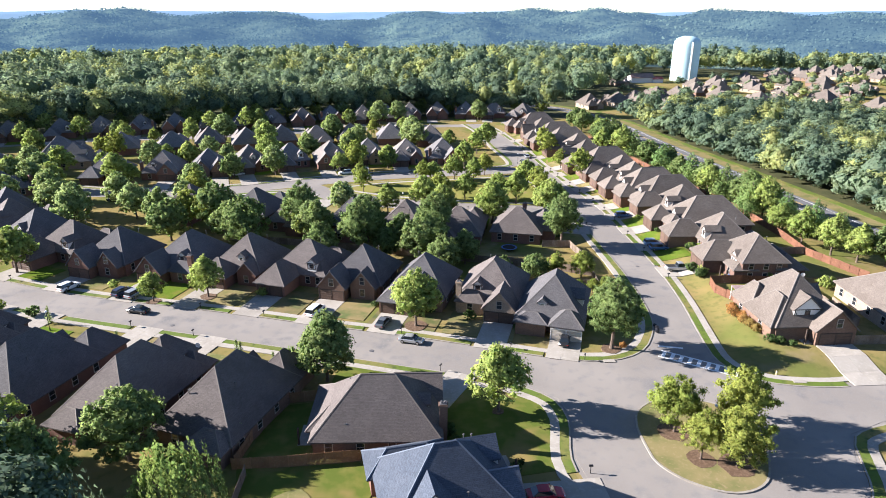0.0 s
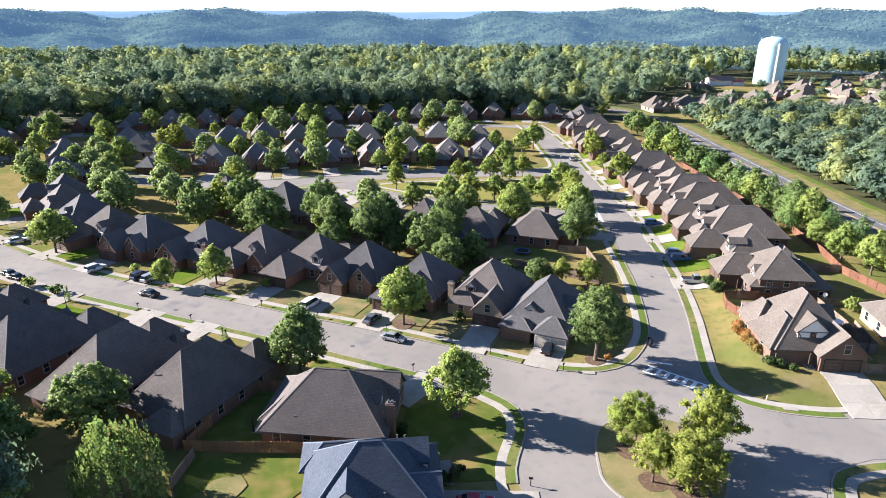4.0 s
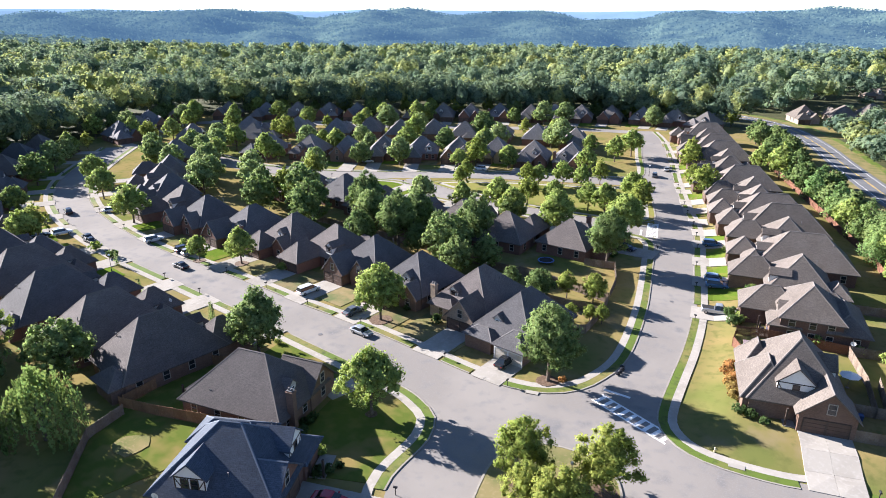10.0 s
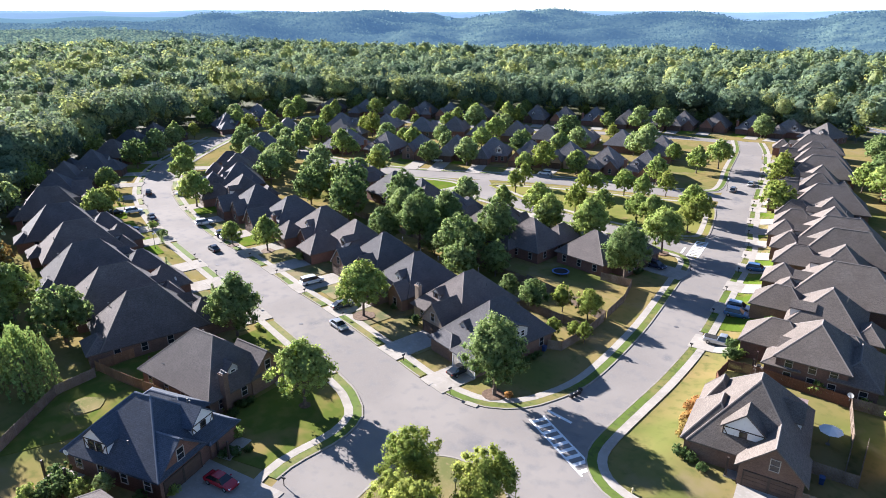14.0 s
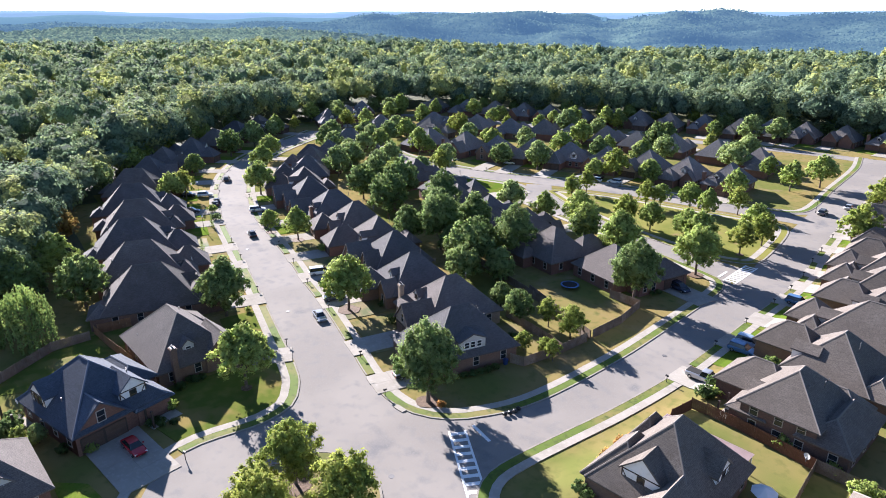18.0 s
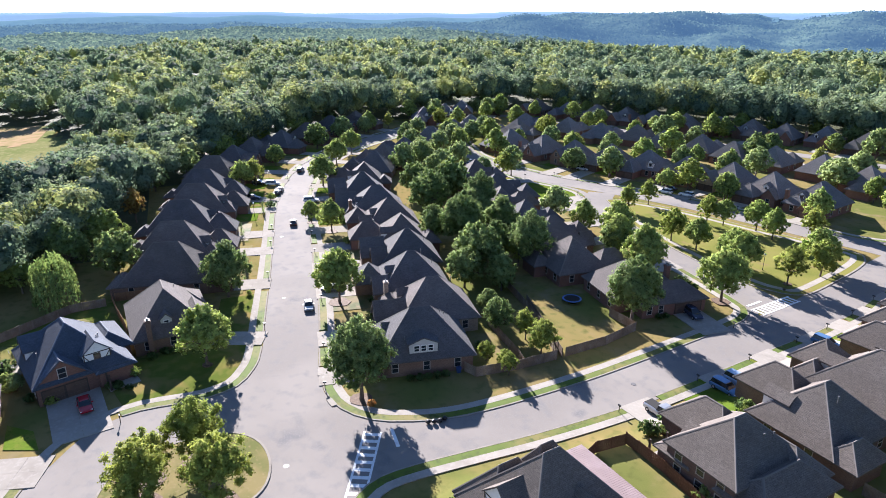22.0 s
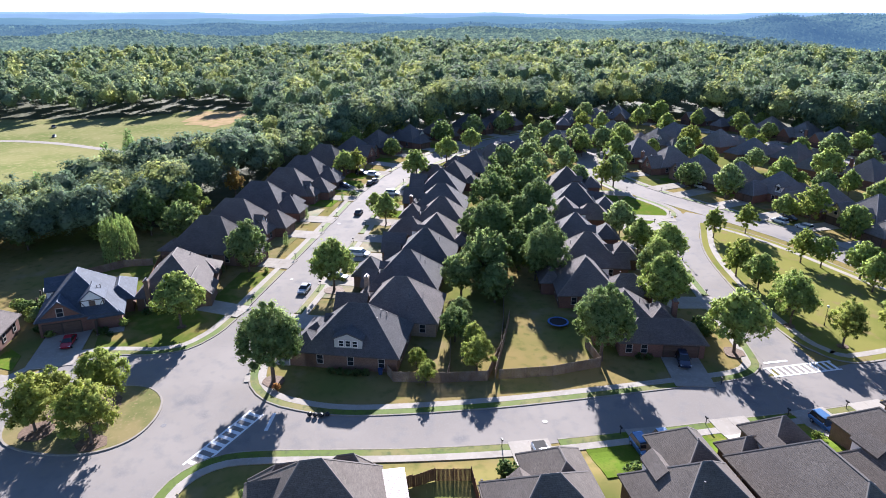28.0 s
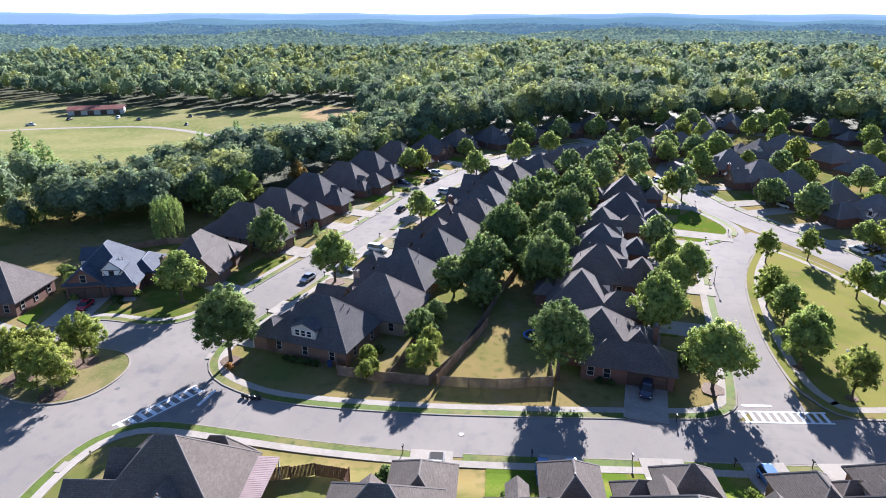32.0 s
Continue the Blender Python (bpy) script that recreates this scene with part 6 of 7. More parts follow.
# ---- town by the water tower ----
LITE[0] = True
for k, (x, y, rz) in enumerate(TOWN_HOUSES):
    plan, wall = (0, 1, 2, 4, 3)[k % 5], (2, 2, 1)[k % 3]
    key = (plan, 2, wall, 1, True)
    if key not in STORE:
        STORE[key] = variant(plan, 2, wall, 1)
        ob = STORE[key]
        ob.matrix_basis = pose(x, y, 0, 0, 0, rz)
    else:
        ob = copy_thing(STORE[key], pose(x, y, 0, 0, 0, rz))
    ob["group"] = "houses below the water tower"


# ---- cars ----
M_TYRE = material("tyre", (0.02, 0.02, 0.02), rough=0.9)
M_RIM = material("alloy_rim", (0.45, 0.45, 0.46), rough=0.3, metal=0.8)
M_CARGLASS = material("car_glass", (0.015, 0.02, 0.025), rough=0.05, spec=0.7)
M_LAMP = material("headlamp", (0.75, 0.76, 0.78), rough=0.15, spec=0.6)
M_TAIL = material("tail_lamp", (0.35, 0.02, 0.015), rough=0.25)
CARPAINT = {n: material("paint_" + n, c, rough=0.25, spec=0.6, metal=mt) for n, c, mt in (("white", (0.75, 0.76, 0.76), 0), ("silver", (0.45, 0.46, 0.47), 0.5), ("black", (0.02, 0.021, 0.024), 0), ("red", (0.32, 0.012, 0.022), 0), ("blue", (0.10, 0.20, 0.36), 0.3), ("grey", (0.14, 0.15, 0.16), 0.4), ("navy", (0.035, 0.045, 0.08), 0.2), ("pale_blue", (0.36, 0.46, 0.58), 0.3))}


def loft(bm, rows):
    """A skin over cross-sections of equal point count, closed at both ends."""
    rings = [[bm.verts.new(p) for p in r] for r in rows]
    n = len(rings[0])
    for a, b in zip(rings, rings[1:]):
        for k in range(n):
            bm.faces.new((a[k], a[(k + 1) % n], b[(k + 1) % n], b[k]))
    bm.faces.new(rings[0][::-1])
    bm.faces.new(rings[-1])


def section(x, w, z0, z1, r=0.16, tuck=0.0):
    return [(x, -w + r, z0), (x, w - r, z0), (x, w, z0 + r), (x, w - tuck, z1 - r), (x, w - r - tuck, z1), (x, -w + r + tuck, z1), (x, -w + tuck, z1 - r), (x, -w, z0 + r)]


def car(kind, paint):
    L, W, H, cabin = {"sedan": (4.7, 0.91, 1.44, ((-1.75, 0.93, 0.05), (-1.05, 1.40, 0.14), (0.35, 1.44, 0.14), (1.15, 0.95, 0.05))), "suv": (4.75, 0.95, 1.72, ((-2.2, 1.05, 0.05), (-2.0, 1.66, 0.13), (0.3, 1.72, 0.13), (1.15, 1.05, 0.05))),
                      "van": (5.1, 0.99, 1.78, ((-2.45, 1.05, 0.04), (-2.25, 1.74, 0.12), (0.6, 1.78, 0.12), (1.6, 1.05, 0.05))), "pickup": (5.8, 1.0, 1.88, ((-0.45, 1.12, 0.05), (-0.25, 1.84, 0.14), (0.9, 1.88, 0.14), (1.55, 1.14, 0.05)))}[kind]
    ob = new({"sedan": "car", "suv": "suv", "van": "minivan", "pickup": "pickup_truck"}[kind])
    tagged(ob, f"parked {paint.replace('_', ' ')} {ob.name.split('.')[0].replace('_', ' ')} with dark windows", "car", "parked cars")
    belt = cabin[0][1]
    bm = bmesh.new()
    h = L / 2
    loft(bm, [section(-h, W * 0.86, 0.42, belt * 0.86), section(-h + 0.18, W * 0.97, 0.26, belt * 0.97), section(-h + 0.9, W, 0.22, belt), section(0.6, W, 0.22, belt), section(h - 1.0, W, 0.22, belt * 0.97), section(h - 0.25, W * 0.95, 0.26, belt * 0.80), section(h, W * 0.80, 0.40, belt * 0.66)])
    body = part("body", bm, CARPAINT[paint], ob)
    if kind == "pickup":
        bm = bmesh.new()
        box(bm, -2.75, -0.55, -0.82, 0.82, belt - 0.02, belt + 0.012)
        part("bed_cover", bm, M_TYRE, body, "dark load bed")
    bm = bmesh.new()
    loft(bm, [section(x, W - 0.08, belt - 0.12, z, 0.1, t * 1.4) if i in (1, 2) else section(x, W - 0.05, belt - 0.14, belt - 0.02 + 0.01 * i, 0.06) for i, (x, z, t) in enumerate(cabin)])
    part("cabin_glass", bm, M_CARGLASS, ob, "dark tinted car windows")
    bm = bmesh.new()
    x0, x1 = cabin[1][0] + 0.02, cabin[2][0]
    loft(bm, [section(x0 - 0.05, W - 0.30, H - 0.10, H - 0.02, 0.03), section(x0 + 0.2, W - 0.26, H - 0.09, H + 0.03, 0.04), section(x1 - 0.2, W - 0.26, H - 0.09, H + 0.035, 0.04), section(x1 + 0.06, W - 0.30, H - 0.12, H - 0.01, 0.03)])
    part("roof", bm, CARPAINT[paint], ob)
    for sx in (-h + 0.95, h - 0.95):
        for sy in (-1, 1):
            bm = bmesh.new()
            tube(bm, (sx, sy * (W - 0.2), 0.34), (sx, sy * (W + 0.02), 0.34), 0.34, 0.34, 14)
            wheel = part("wheel", bm, M_TYRE, ob)
            bm = bmesh.new()
            tube(bm, (sx, sy * (W - 0.02), 0.34), (sx, sy * (W + 0.035), 0.34), 0.21, 0.19, 10)
            part("rim", bm, M_RIM, wheel)
    for sy in (-1, 1):
        bm = bmesh.new()
        box(bm, h - 0.28, h - 0.1, sy * W * 0.72 - 0.16, sy * W * 0.72 + 0.16, belt * 0.60, belt * 0.74)
        part("headlight", bm, M_LAMP, ob)
        bm = bmesh.new()
        box(bm, -h - 0.01, -h + 0.1, sy * W * 0.74 - 0.13, sy * W * 0.74 + 0.13, belt * 0.66, belt * 0.82)
        part("tail_light", bm, M_TAIL, ob)
        bm = bmesh.new()
        box(bm, x1 + 0.25, x1 + 0.42, sy * (W + 0.08) - 0.1, sy * (W + 0.08) + 0.1, belt + 0.02, belt + 0.16)
        part("wing_mirror", bm, CARPAINT[paint], ob)
    return ob


CARS = [("sedan", "red", 6.6, 63.4, 12, 0.13), ("sedan", "silver", -15.2, 100.8, -10, 0.03), ("sedan", "black", -70.5, 107.6, 170, 0.03), ("pickup", "silver", 41.0, 140.6, 8, 0.13), ("suv", "pale_blue", 38.9, 157.4, 8, 0.13), ("suv", "blue", 39.6, 153.9, 8, 0.13), ("suv", "blue", 35.4, 181.2, 10, 0.13),
        ("sedan", "black", 12.2, 103.2, 80, 0.13), ("sedan", "grey", -21.4, 107.0, 76, 0.13), ("van", "white", -35.6, 110.6, 76, 0.13), ("suv", "white", -91.2, 116.8, 72, 0.13), ("suv", "navy", -78.3, 115.4, 76, 0.13), ("suv", "silver", -75.2, 114.8, 76, 0.13), ("sedan", "black", -108, 110.0, 165, 0.03),
        ("sedan", "white", -124.4, 128.6, 60, 0.13), ("suv", "black", -134.0, 121.6, 155, 0.03), ("suv", "navy", 17.0, 168.4, -10, 0.13), ("suv", "white", -57.6, 225.8, 205, 0.05), ("sedan", "black", -59.8, 229.6, 205, 0.13), ("suv", "white", -117, 109.0, 70, 0.13), ("sedan", "black", -104.8, 108.6, 170, 0.03), ("suv", "navy", -100.6, 100.4, 72, 0.13),
        ("suv", "black", -119.5, 104.6, 70, 0.13), ("sedan", "silver", -123, 186, 10, 0.05), ("sedan", "black", -121, 183, 10, 0.05), ("suv", "white", -96, 220, 30, 0.05), ("sedan", "silver", 10.0, 262, 100, 0.04), ("suv", "grey", 8.0, 250, 100, 0.04), ("suv", "white", -52, 229.5, 200, 0.05)]
CAR_STORE = {}
for kind, paint, x, y, rz, z in CARS:
    if (kind, paint) in CAR_STORE:
        copy_thing(CAR_STORE[kind, paint], pose(x, y, z + float(lie(x, y)), 0, 0, rz))
    else:
        CAR_STORE[kind, paint] = car(kind, paint)
        CAR_STORE[kind, paint].matrix_basis = pose(x, y, z + float(lie(x, y)), 0, 0, rz)


# ---- fences ----
def fence(line, mat, label, high=1.8):
    ob = new("wooden_fence")
    tagged(ob, label, "fence")
    pts = [Vector((*p, 0)) for p in line]
    for a, b in zip(pts, pts[1:]):
        n = max(1, round((b - a).length / 2.4))
        d = (b - a) / n
        u = d.normalized()
        s = Vector((-u.y, u.x, 0))
        for k in range(n):
            p = a + d * k
            p.z = float(lie(p.x + d.x / 2, p.y + d.y / 2))
            bm = bmesh.new()
            boards = max(4, int(d.length / 0.15))
            step = d.length / boards
            top = [high + 0.03 * math.sin(i * 2.1 + k) for i in range(boards)]
            for i in range(boards):
                q0, q1 = p + u * (i * step + 0.008), p + u * ((i + 1) * step - 0.008)
                o = s * (0.012 if i % 2 else 0.0)
                vs = [bm.verts.new(q) for q in (q0 + o, q1 + o, q1 + o + Vector((0, 0, top[i])), q0 + o + Vector((0, 0, top[i])), q0 + o - s * 0.025, q1 + o - s * 0.025, q1 + o - s * 0.025 + Vector((0, 0, top[i])), q0 + o - s * 0.025 + Vector((0, 0, top[i])))]
                for f in ((0, 1, 2, 3), (5, 4, 7, 6), (3, 2, 6, 7), (1, 5, 6, 2), (4, 0, 3, 7)):
                    bm.faces.new([vs[j] for j in f])
            panel = part("fence_panel", bm, mat, ob)
            panel["kind"] = "stuff"
            bm = bmesh.new()
            box(bm, p.x - 0.06, p.x + 0.06, p.y - 0.06, p.y + 0.06, p.z - 0.5, p.z + high + 0.06)
            part("post", bm, mat, ob)
    return ob


OLD, RED = "weathered grey-brown wooden plank fence round a yard", "red-brown stained wooden plank fence round a yard"
for line, mat, label in (
        ([(18.6, 119.5), (20.8, 120.5), (21.4, 128), (21.0, 135.4), (12, 138.6), (2, 140.4)], M_FENCE, OLD), ([(10.8, 153.6), (17.6, 154.4), (20.0, 146), (20.8, 137.2)], M_FENCE, OLD), ([(2, 140.4), (-14, 142.6), (-40, 147), (-70, 151)], M_FENCE, OLD), ([(20.8, 136.6), (5, 140.6), (-1, 142)], M_FENCE, OLD), ([(5.0, 130.4), (18, 129.6), (21.2, 129)], M_FENCE, OLD),
        ([(-33.4, 64.6), (-26.3, 65.9), (-17.2, 68.0)], M_FENCE_O, "orange-brown wooden plank fence behind a house"), ([(-33.2, 65.2), (-32.8, 74.3), (-31.0, 80.0), (-26.4, 81.4)], M_FENCE_O, "orange-brown wooden plank fence between two houses"), ([(-31.2, 63.6), (-30.4, 57.5), (-20.6, 46.4)], M_FENCE, OLD),
        ([(47.6, 121.0), (45.0, 126.4), (45.2, 130.8), (52, 131.4), (62.4, 131.2)], M_FENCE_R, RED), ([(62.4, 131.2), (64.4, 121.5), (65, 112)], M_FENCE, OLD), ([(62.4, 131.2), (80, 133.2)], M_FENCE, OLD), ([(64.0, 150.4), (73, 151.2)], M_FENCE, OLD), ([(80, 136), (73, 151), (72.6, 163), (69, 187), (63.8, 204), (59.6, 222), (53, 246), (46, 272), (39, 300)], M_FENCE_R, RED),
        ([(60.5, 104.8), (69, 106)], M_FENCE, OLD), ([(61.4, 112), (66.5, 112.6), (66, 122)], M_FENCE, OLD)):
    fence(line, mat, label)

# ---- street furniture ----
M_IRON = material("black_iron", (0.02, 0.02, 0.022), rough=0.5)
M_GLOBE = material("lamp_globe", (0.85, 0.85, 0.82), rough=0.3)


def mailbox():
    ob = new("mailbox")
    tagged(ob, "black mailbox on a post by the kerb", "mailbox", "mailboxes along the streets")
    bm = bmesh.new()
    tube(bm, (0, 0, -0.2), (0, 0, 1.05), 0.06, 0.06, 8)
    part("post", bm, M_IRON, ob)
    bm = bmesh.new()
    loft(bm, [[(x, 0.12 * c, 1.05 + 0.1 + 0.12 * s) for c, s in ((-1, -0.8), (1, -0.8), (1, 0.5), (0.6, 1), (-0.6, 1), (-1, 0.5))] for x in (-0.26, 0.26)])
    part("box", bm, M_IRON, ob)
    return ob


def street_lamp():
    ob = new("street_lamp")
    tagged(ob, "black street lamp post with a pale globe", "street lamp")
    bm = bmesh.new()
    tube(bm, (0, 0, -0.2), (0, 0, 0.5), 0.14, 0.1, 10)
    tube(bm, (0, 0, 0.45), (0, 0, 3.6), 0.06, 0.05, 10)
    part("pole", bm, M_IRON, ob)
    bm = bmesh.new()
    bmesh.ops.create_uvsphere(bm, u_segments=12, v_segments=8, radius=0.24, matrix=Matrix.Translation((0, 0, 3.85)))
    part("globe", bm, M_GLOBE, ob)
    return ob


box_one, lamp_one = mailbox(), street_lamp()
spots = []
for cx, cy, ux, uy, length, half in DRIVES[:-1]:
    e = length - 0.9
    spots.append((cx + ux * e - uy * (half + 0.7), cy + uy * e + ux * (half + 0.7), math.degrees(math.atan2(uy, ux))))
for k, (x, y, rz) in enumerate(spots):
    m = pose(x, y, 0.1 + float(lie(x, y)), 0, 0, rz)
    if k == 0:
        box_one.matrix_basis = m
    else:
        copy_thing(box_one, m)
for k, (x, y) in enumerate(((-82.6, 98.6), (31.0, 79.5), (4.6, 200.2), (-122, 108.5), (-30, 187.2), (6, 250))):
    m = pose(x, y, 0.1)
    if k == 0:
        lamp_one.matrix_basis = m
    else:
        copy_thing(lamp_one, m)


def hydrant(x, y):
    ob = new("fire_hydrant")
    tagged(ob, "small pale yellow fire hydrant on the verge", "hydrant")
    mat = material("hydrant_paint", (0.6, 0.5, 0.3), rough=0.5)
    bm = bmesh.new()
    tube(bm, (0, 0, 0), (0, 0, 0.55), 0.13, 0.11, 10)
    tube(bm, (0, 0, 0.55), (0, 0, 0.72), 0.14, 0.05, 10)
    part("barrel", bm, mat, ob)
    for a, b in (((0, -0.22, 0.4), (0, 0.22, 0.4)), ((0, 0, 0.42), (0.22, 0, 0.42))):
        bm = bmesh.new()
        tube(bm, a, b, 0.06, 0.06, 8)
        part("outlet", bm, mat, ob)
    ob.matrix_basis = pose(x, y, 0.1)


hydrant(45.8, 95.6)


def blob(bm, x, y, z, r, seed, squash=0.8):
    g = random.Random(seed)
    vs = bmesh.ops.create_icosphere(bm, subdivisions=2, radius=r)["verts"]
    for v in vs:
        k = 1 + 0.16 * noise.noise(v.co * 2.2 / r + Vector((seed, 0, 0)))
        v.co = Vector((x + v.co.x * k, y + v.co.y * k, max(0.0, z + v.co.z * k * squash)))


M_BAG = material("black_plastic", (0.015, 0.015, 0.017), rough=0.35)
for k, (x, y) in enumerate(((31.0, 109.6), (31.1, 110.5), (30.9, 111.3), (30.8, 108.8))):
    bm = bmesh.new()
    blob(bm, 0, 0, 0.26, 0.4, k + 3)
    ob = tagged(part("rubbish_bag", bm, M_BAG), "knotted black plastic rubbish bag by the kerb", "rubbish bag", "bags by the kerb")
    ob.matrix_basis = pose(x - 1.2, y, 0.12)


def trampoline(x, y):
    ob = new("trampoline")
    tagged(ob, "round trampoline with a blue pad on grass", "trampoline")
    bm = bmesh.new()
    tube(bm, (0, 0, 0.78), (0, 0, 0.8), 1.6, 1.6, 28)
    part("mat", bm, M_TYRE, ob)
    bm = bmesh.new()
    n = 28
    rr = [[bm.verts.new((r * math.cos(2 * math.pi * k / n), r * math.sin(2 * math.pi * k / n), z)) for k in range(n)] for r, z in ((1.6, 0.83), (1.95, 0.83), (1.95, 0.74), (1.6, 0.74))]
    for i in range(4):
        for k in range(n):
            bm.faces.new((rr[i][k], rr[(i + 1) % 4][k], rr[(i + 1) % 4][(k + 1) % n], rr[i][(k + 1) % n]))
    part("pad", bm, material("blue_pad", (0.05, 0.13, 0.34), rough=0.5), ob, "blue safety pad")
    for k in range(6):
        a = k * math.pi / 3
        bm = bmesh.new()
        tube(bm, (1.85 * math.cos(a), 1.85 * math.sin(a), 0), (1.85 * math.cos(a), 1.85 * math.sin(a), 0.76), 0.03, 0.03, 6)
        part("leg", bm, M_METAL, ob)
    ob.matrix_basis = pose(x, y, 0)


trampoline(2.4, 150.6)


def parasol(x, y):
    ob = new("parasol")
    tagged(ob, "open white garden parasol on a patio", "parasol")
    bm = bmesh.new()
    tube(bm, (0, 0, 0), (0, 0, 2.7), 0.03, 0.03, 8)
    tube(bm, (0, 0, 0), (0, 0, 0.1), 0.3, 0.26, 12)
    part("pole", bm, M_METAL, ob)
    bm = bmesh.new()
    n = 8
    rim = [bm.verts.new((1.5 * math.cos(2 * math.pi * k / n), 1.5 * math.sin(2 * math.pi * k / n), 2.15)) for k in range(n)]
    top, under = bm.verts.new((0, 0, 2.75)), bm.verts.new((0, 0, 2.6))
    for k in range(n):
        bm.faces.new((rim[k], rim[(k + 1) % n], top))
        bm.faces.new((rim[(k + 1) % n], rim[k], under))
    part("canopy", bm, M_WHITE, ob)
    ob.matrix_basis = pose(x, y, float(lie(x, y)))


parasol(61.9, 119.8)


def patio_cover(x, y, rz, w, d, label, mat):
    ob = new("patio_cover")
    tagged(ob, label, "patio cover")
    bm = bmesh.new()
    n = int(w / 0.3)
    for k in range(n):
        a = -w / 2 + k * w / n
        box(bm, a + 0.01, a + w / n * 0.55, -d / 2, d / 2, 2.95, 3.016)
        box(bm, a + w / n * 0.55 - 0.01, a + w / n + 0.02, -d / 2, d / 2, 2.93, 3.0)
    p = part("metal_sheet", bm, mat, ob)
    p["kind"] = "stuff"
    for sx in (-1, 1):
        for sy in (-1, 1):
            bm = bmesh.new()
            box(bm, sx * (w / 2 - 0.2) - 0.07, sx * (w / 2 - 0.2) + 0.07, sy * (d / 2 - 0.2) - 0.07, sy * (d / 2 - 0.2) + 0.07, 0, 2.94)
            part("post", bm, M_WHITE, ob)
    ob.matrix_basis = pose(x, y, float(lie(x, y)), 0, 0, rz)


patio_cover(52.5, 122.0, 7, 11.6, 2.9, "ribbed brown metal patio cover behind a house", M_TINROOF)

# ---- beds, shrubs and small yard things ----
def mulch_bed(x, y, r, seed, name="mulch_bed", mat=M_MULCH, label="brown mulch bed round a tree trunk"):
    g = random.Random(seed)
    bm = bmesh.new()
    prism(bm, [(x + r * (1 + 0.15 * g.uniform(-1, 1)) * math.cos(k * 0.45), y + r * (1 + 0.15 * g.uniform(-1, 1)) * math.sin(k * 0.45)) for k in range(14)], -0.2, 0.19)
    tagged(part(name, bm, mat), label, name.replace("_", " "), kind="structure")


for k, (x, y, r) in enumerate(((20.2, 101.7, 1.7), (-15.2, 107, 2.2), (14, 178.5, 1.8), (25.4, 78.2, 2.2), (34.8, 80.5, 2.0), (31.8, 71.5, 2.4), (27.5, 72.5, 1.8), (0.6, 80.8, 0.9), (12.6, 198.6, 1.0), (4.6, 193.6, 1.0), (-60, 116, 1.6), (-70, 112.6, 1.4), (27.6, 225, 1.2))):
    mulch_bed(x, y, r, k)
for k, (x, y, r) in enumerate(((-24, 59.3, 2.4),)):
    mulch_bed(x, y, r, 90 + k, "bare_soil", M_DRY, "bare dry patch worn into a back lawn")
SHRUBS = [(47.2, 119.4, 1.5), (46.8, 117.6, 1.8), (46.7, 115.8, 1.3), (47.2, 113.8, 1.4), (47.3, 112.2, 1.3), (47.6, 110.6, 1.3), (47.8, 109.0, 1.2), (48.6, 104.8, 1.3), (51.2, 103.4, 1.2), (44.8, 135.6, 2.0), (45.6, 137.4, 2.1), (46.5, 150.8, 2.2), (48.6, 151.6, 2.0), (17.9, 110.4, 1.1), (18.2, 111.8, 1.2), (18.4, 113.2, 1.1), (18.7, 114.6, 1.2), (18.9, 116.0, 1.2),
          (2.2, 66.4, 1.2), (3.0, 67.8, 1.3), (3.6, 69.2, 1.0), (1.6, 55.6, 1.4), (-9.6, 50.6, 2.4), (-7.2, 50.2, 2.6), (-2.4, 52.2, 1.8), (-26, 90.6, 1.2), (-7.4, 72.4, 1.2), (-6.6, 74.2, 1.1), (-6.2, 76.0, 1.2), (5.0, 107.4, 1.3), (3.6, 107.8, 1.1), (-5.2, 111, 2.0), (-13, 113.2, 1.3), (-24.6, 115, 1.2), (-49, 117.6, 2.2), (-82, 118.4, 2.0), (64, 132.4, 1.8), (68.5, 130, 3.2), (41.6, 165.8, 1.3), (38.8, 178, 1.3), (15.4, 161.6, 1.2), (15.6, 163.2, 1.1), (8, 175.6, 2.8), (5, 176.4, 2.6), (12.8, 125.0, 1.6), (-98.5, 105.6, 2.6), (-90, 104.2, 2.2)]
for x, y, hgt in SHRUBS:
    plant("bush", x, y, hgt)
for x, y in ((-33.9, 69.4), (-33.6, 70.9), (-33.3, 72.4), (-33.0, 73.8), (-43, 91.6), (-43.8, 91.9), (-36.2, 88.6), (-66, 93.4), (-84.6, 101.4)):
    plant("cypress", x, y, 3.6)


def dish(x, y, z, rz):
    ob = new("satellite_dish")
    tagged(ob, "small white satellite dish on a roof", "satellite dish")
    bm = bmesh.new()
    n = 14
    rings = [[bm.verts.new((r * math.cos(2 * math.pi * k / n), 0.25 * r * r - 0.1, 0.5 + r * math.sin(2 * math.pi * k / n))) for k in range(n)] for r in (0.05, 0.25, 0.42)]
    for a, b in zip(rings, rings[1:]):
        for k in range(n):
            bm.faces.new((a[k], a[(k + 1) % n], b[(k + 1) % n], b[k]))
    part("reflector", bm, M_WHITE, ob)
    bm = bmesh.new()
    tube(bm, (0, 0.0, -0.3), (0, -0.1, 0.45), 0.03, 0.03, 6)
    part("mast", bm, M_METAL, ob)
    ob.matrix_basis = pose(x, y, z + float(lie(x, y)), 0, 0, rz)


dish(-19.4, 69.6, 3.6, 190)
dish(-8.8, 51.6, 3.4, 200)
dish(62.4, 127.8, 3.3, 170)
dish(-47.6, 86.4, 5.0, 180)


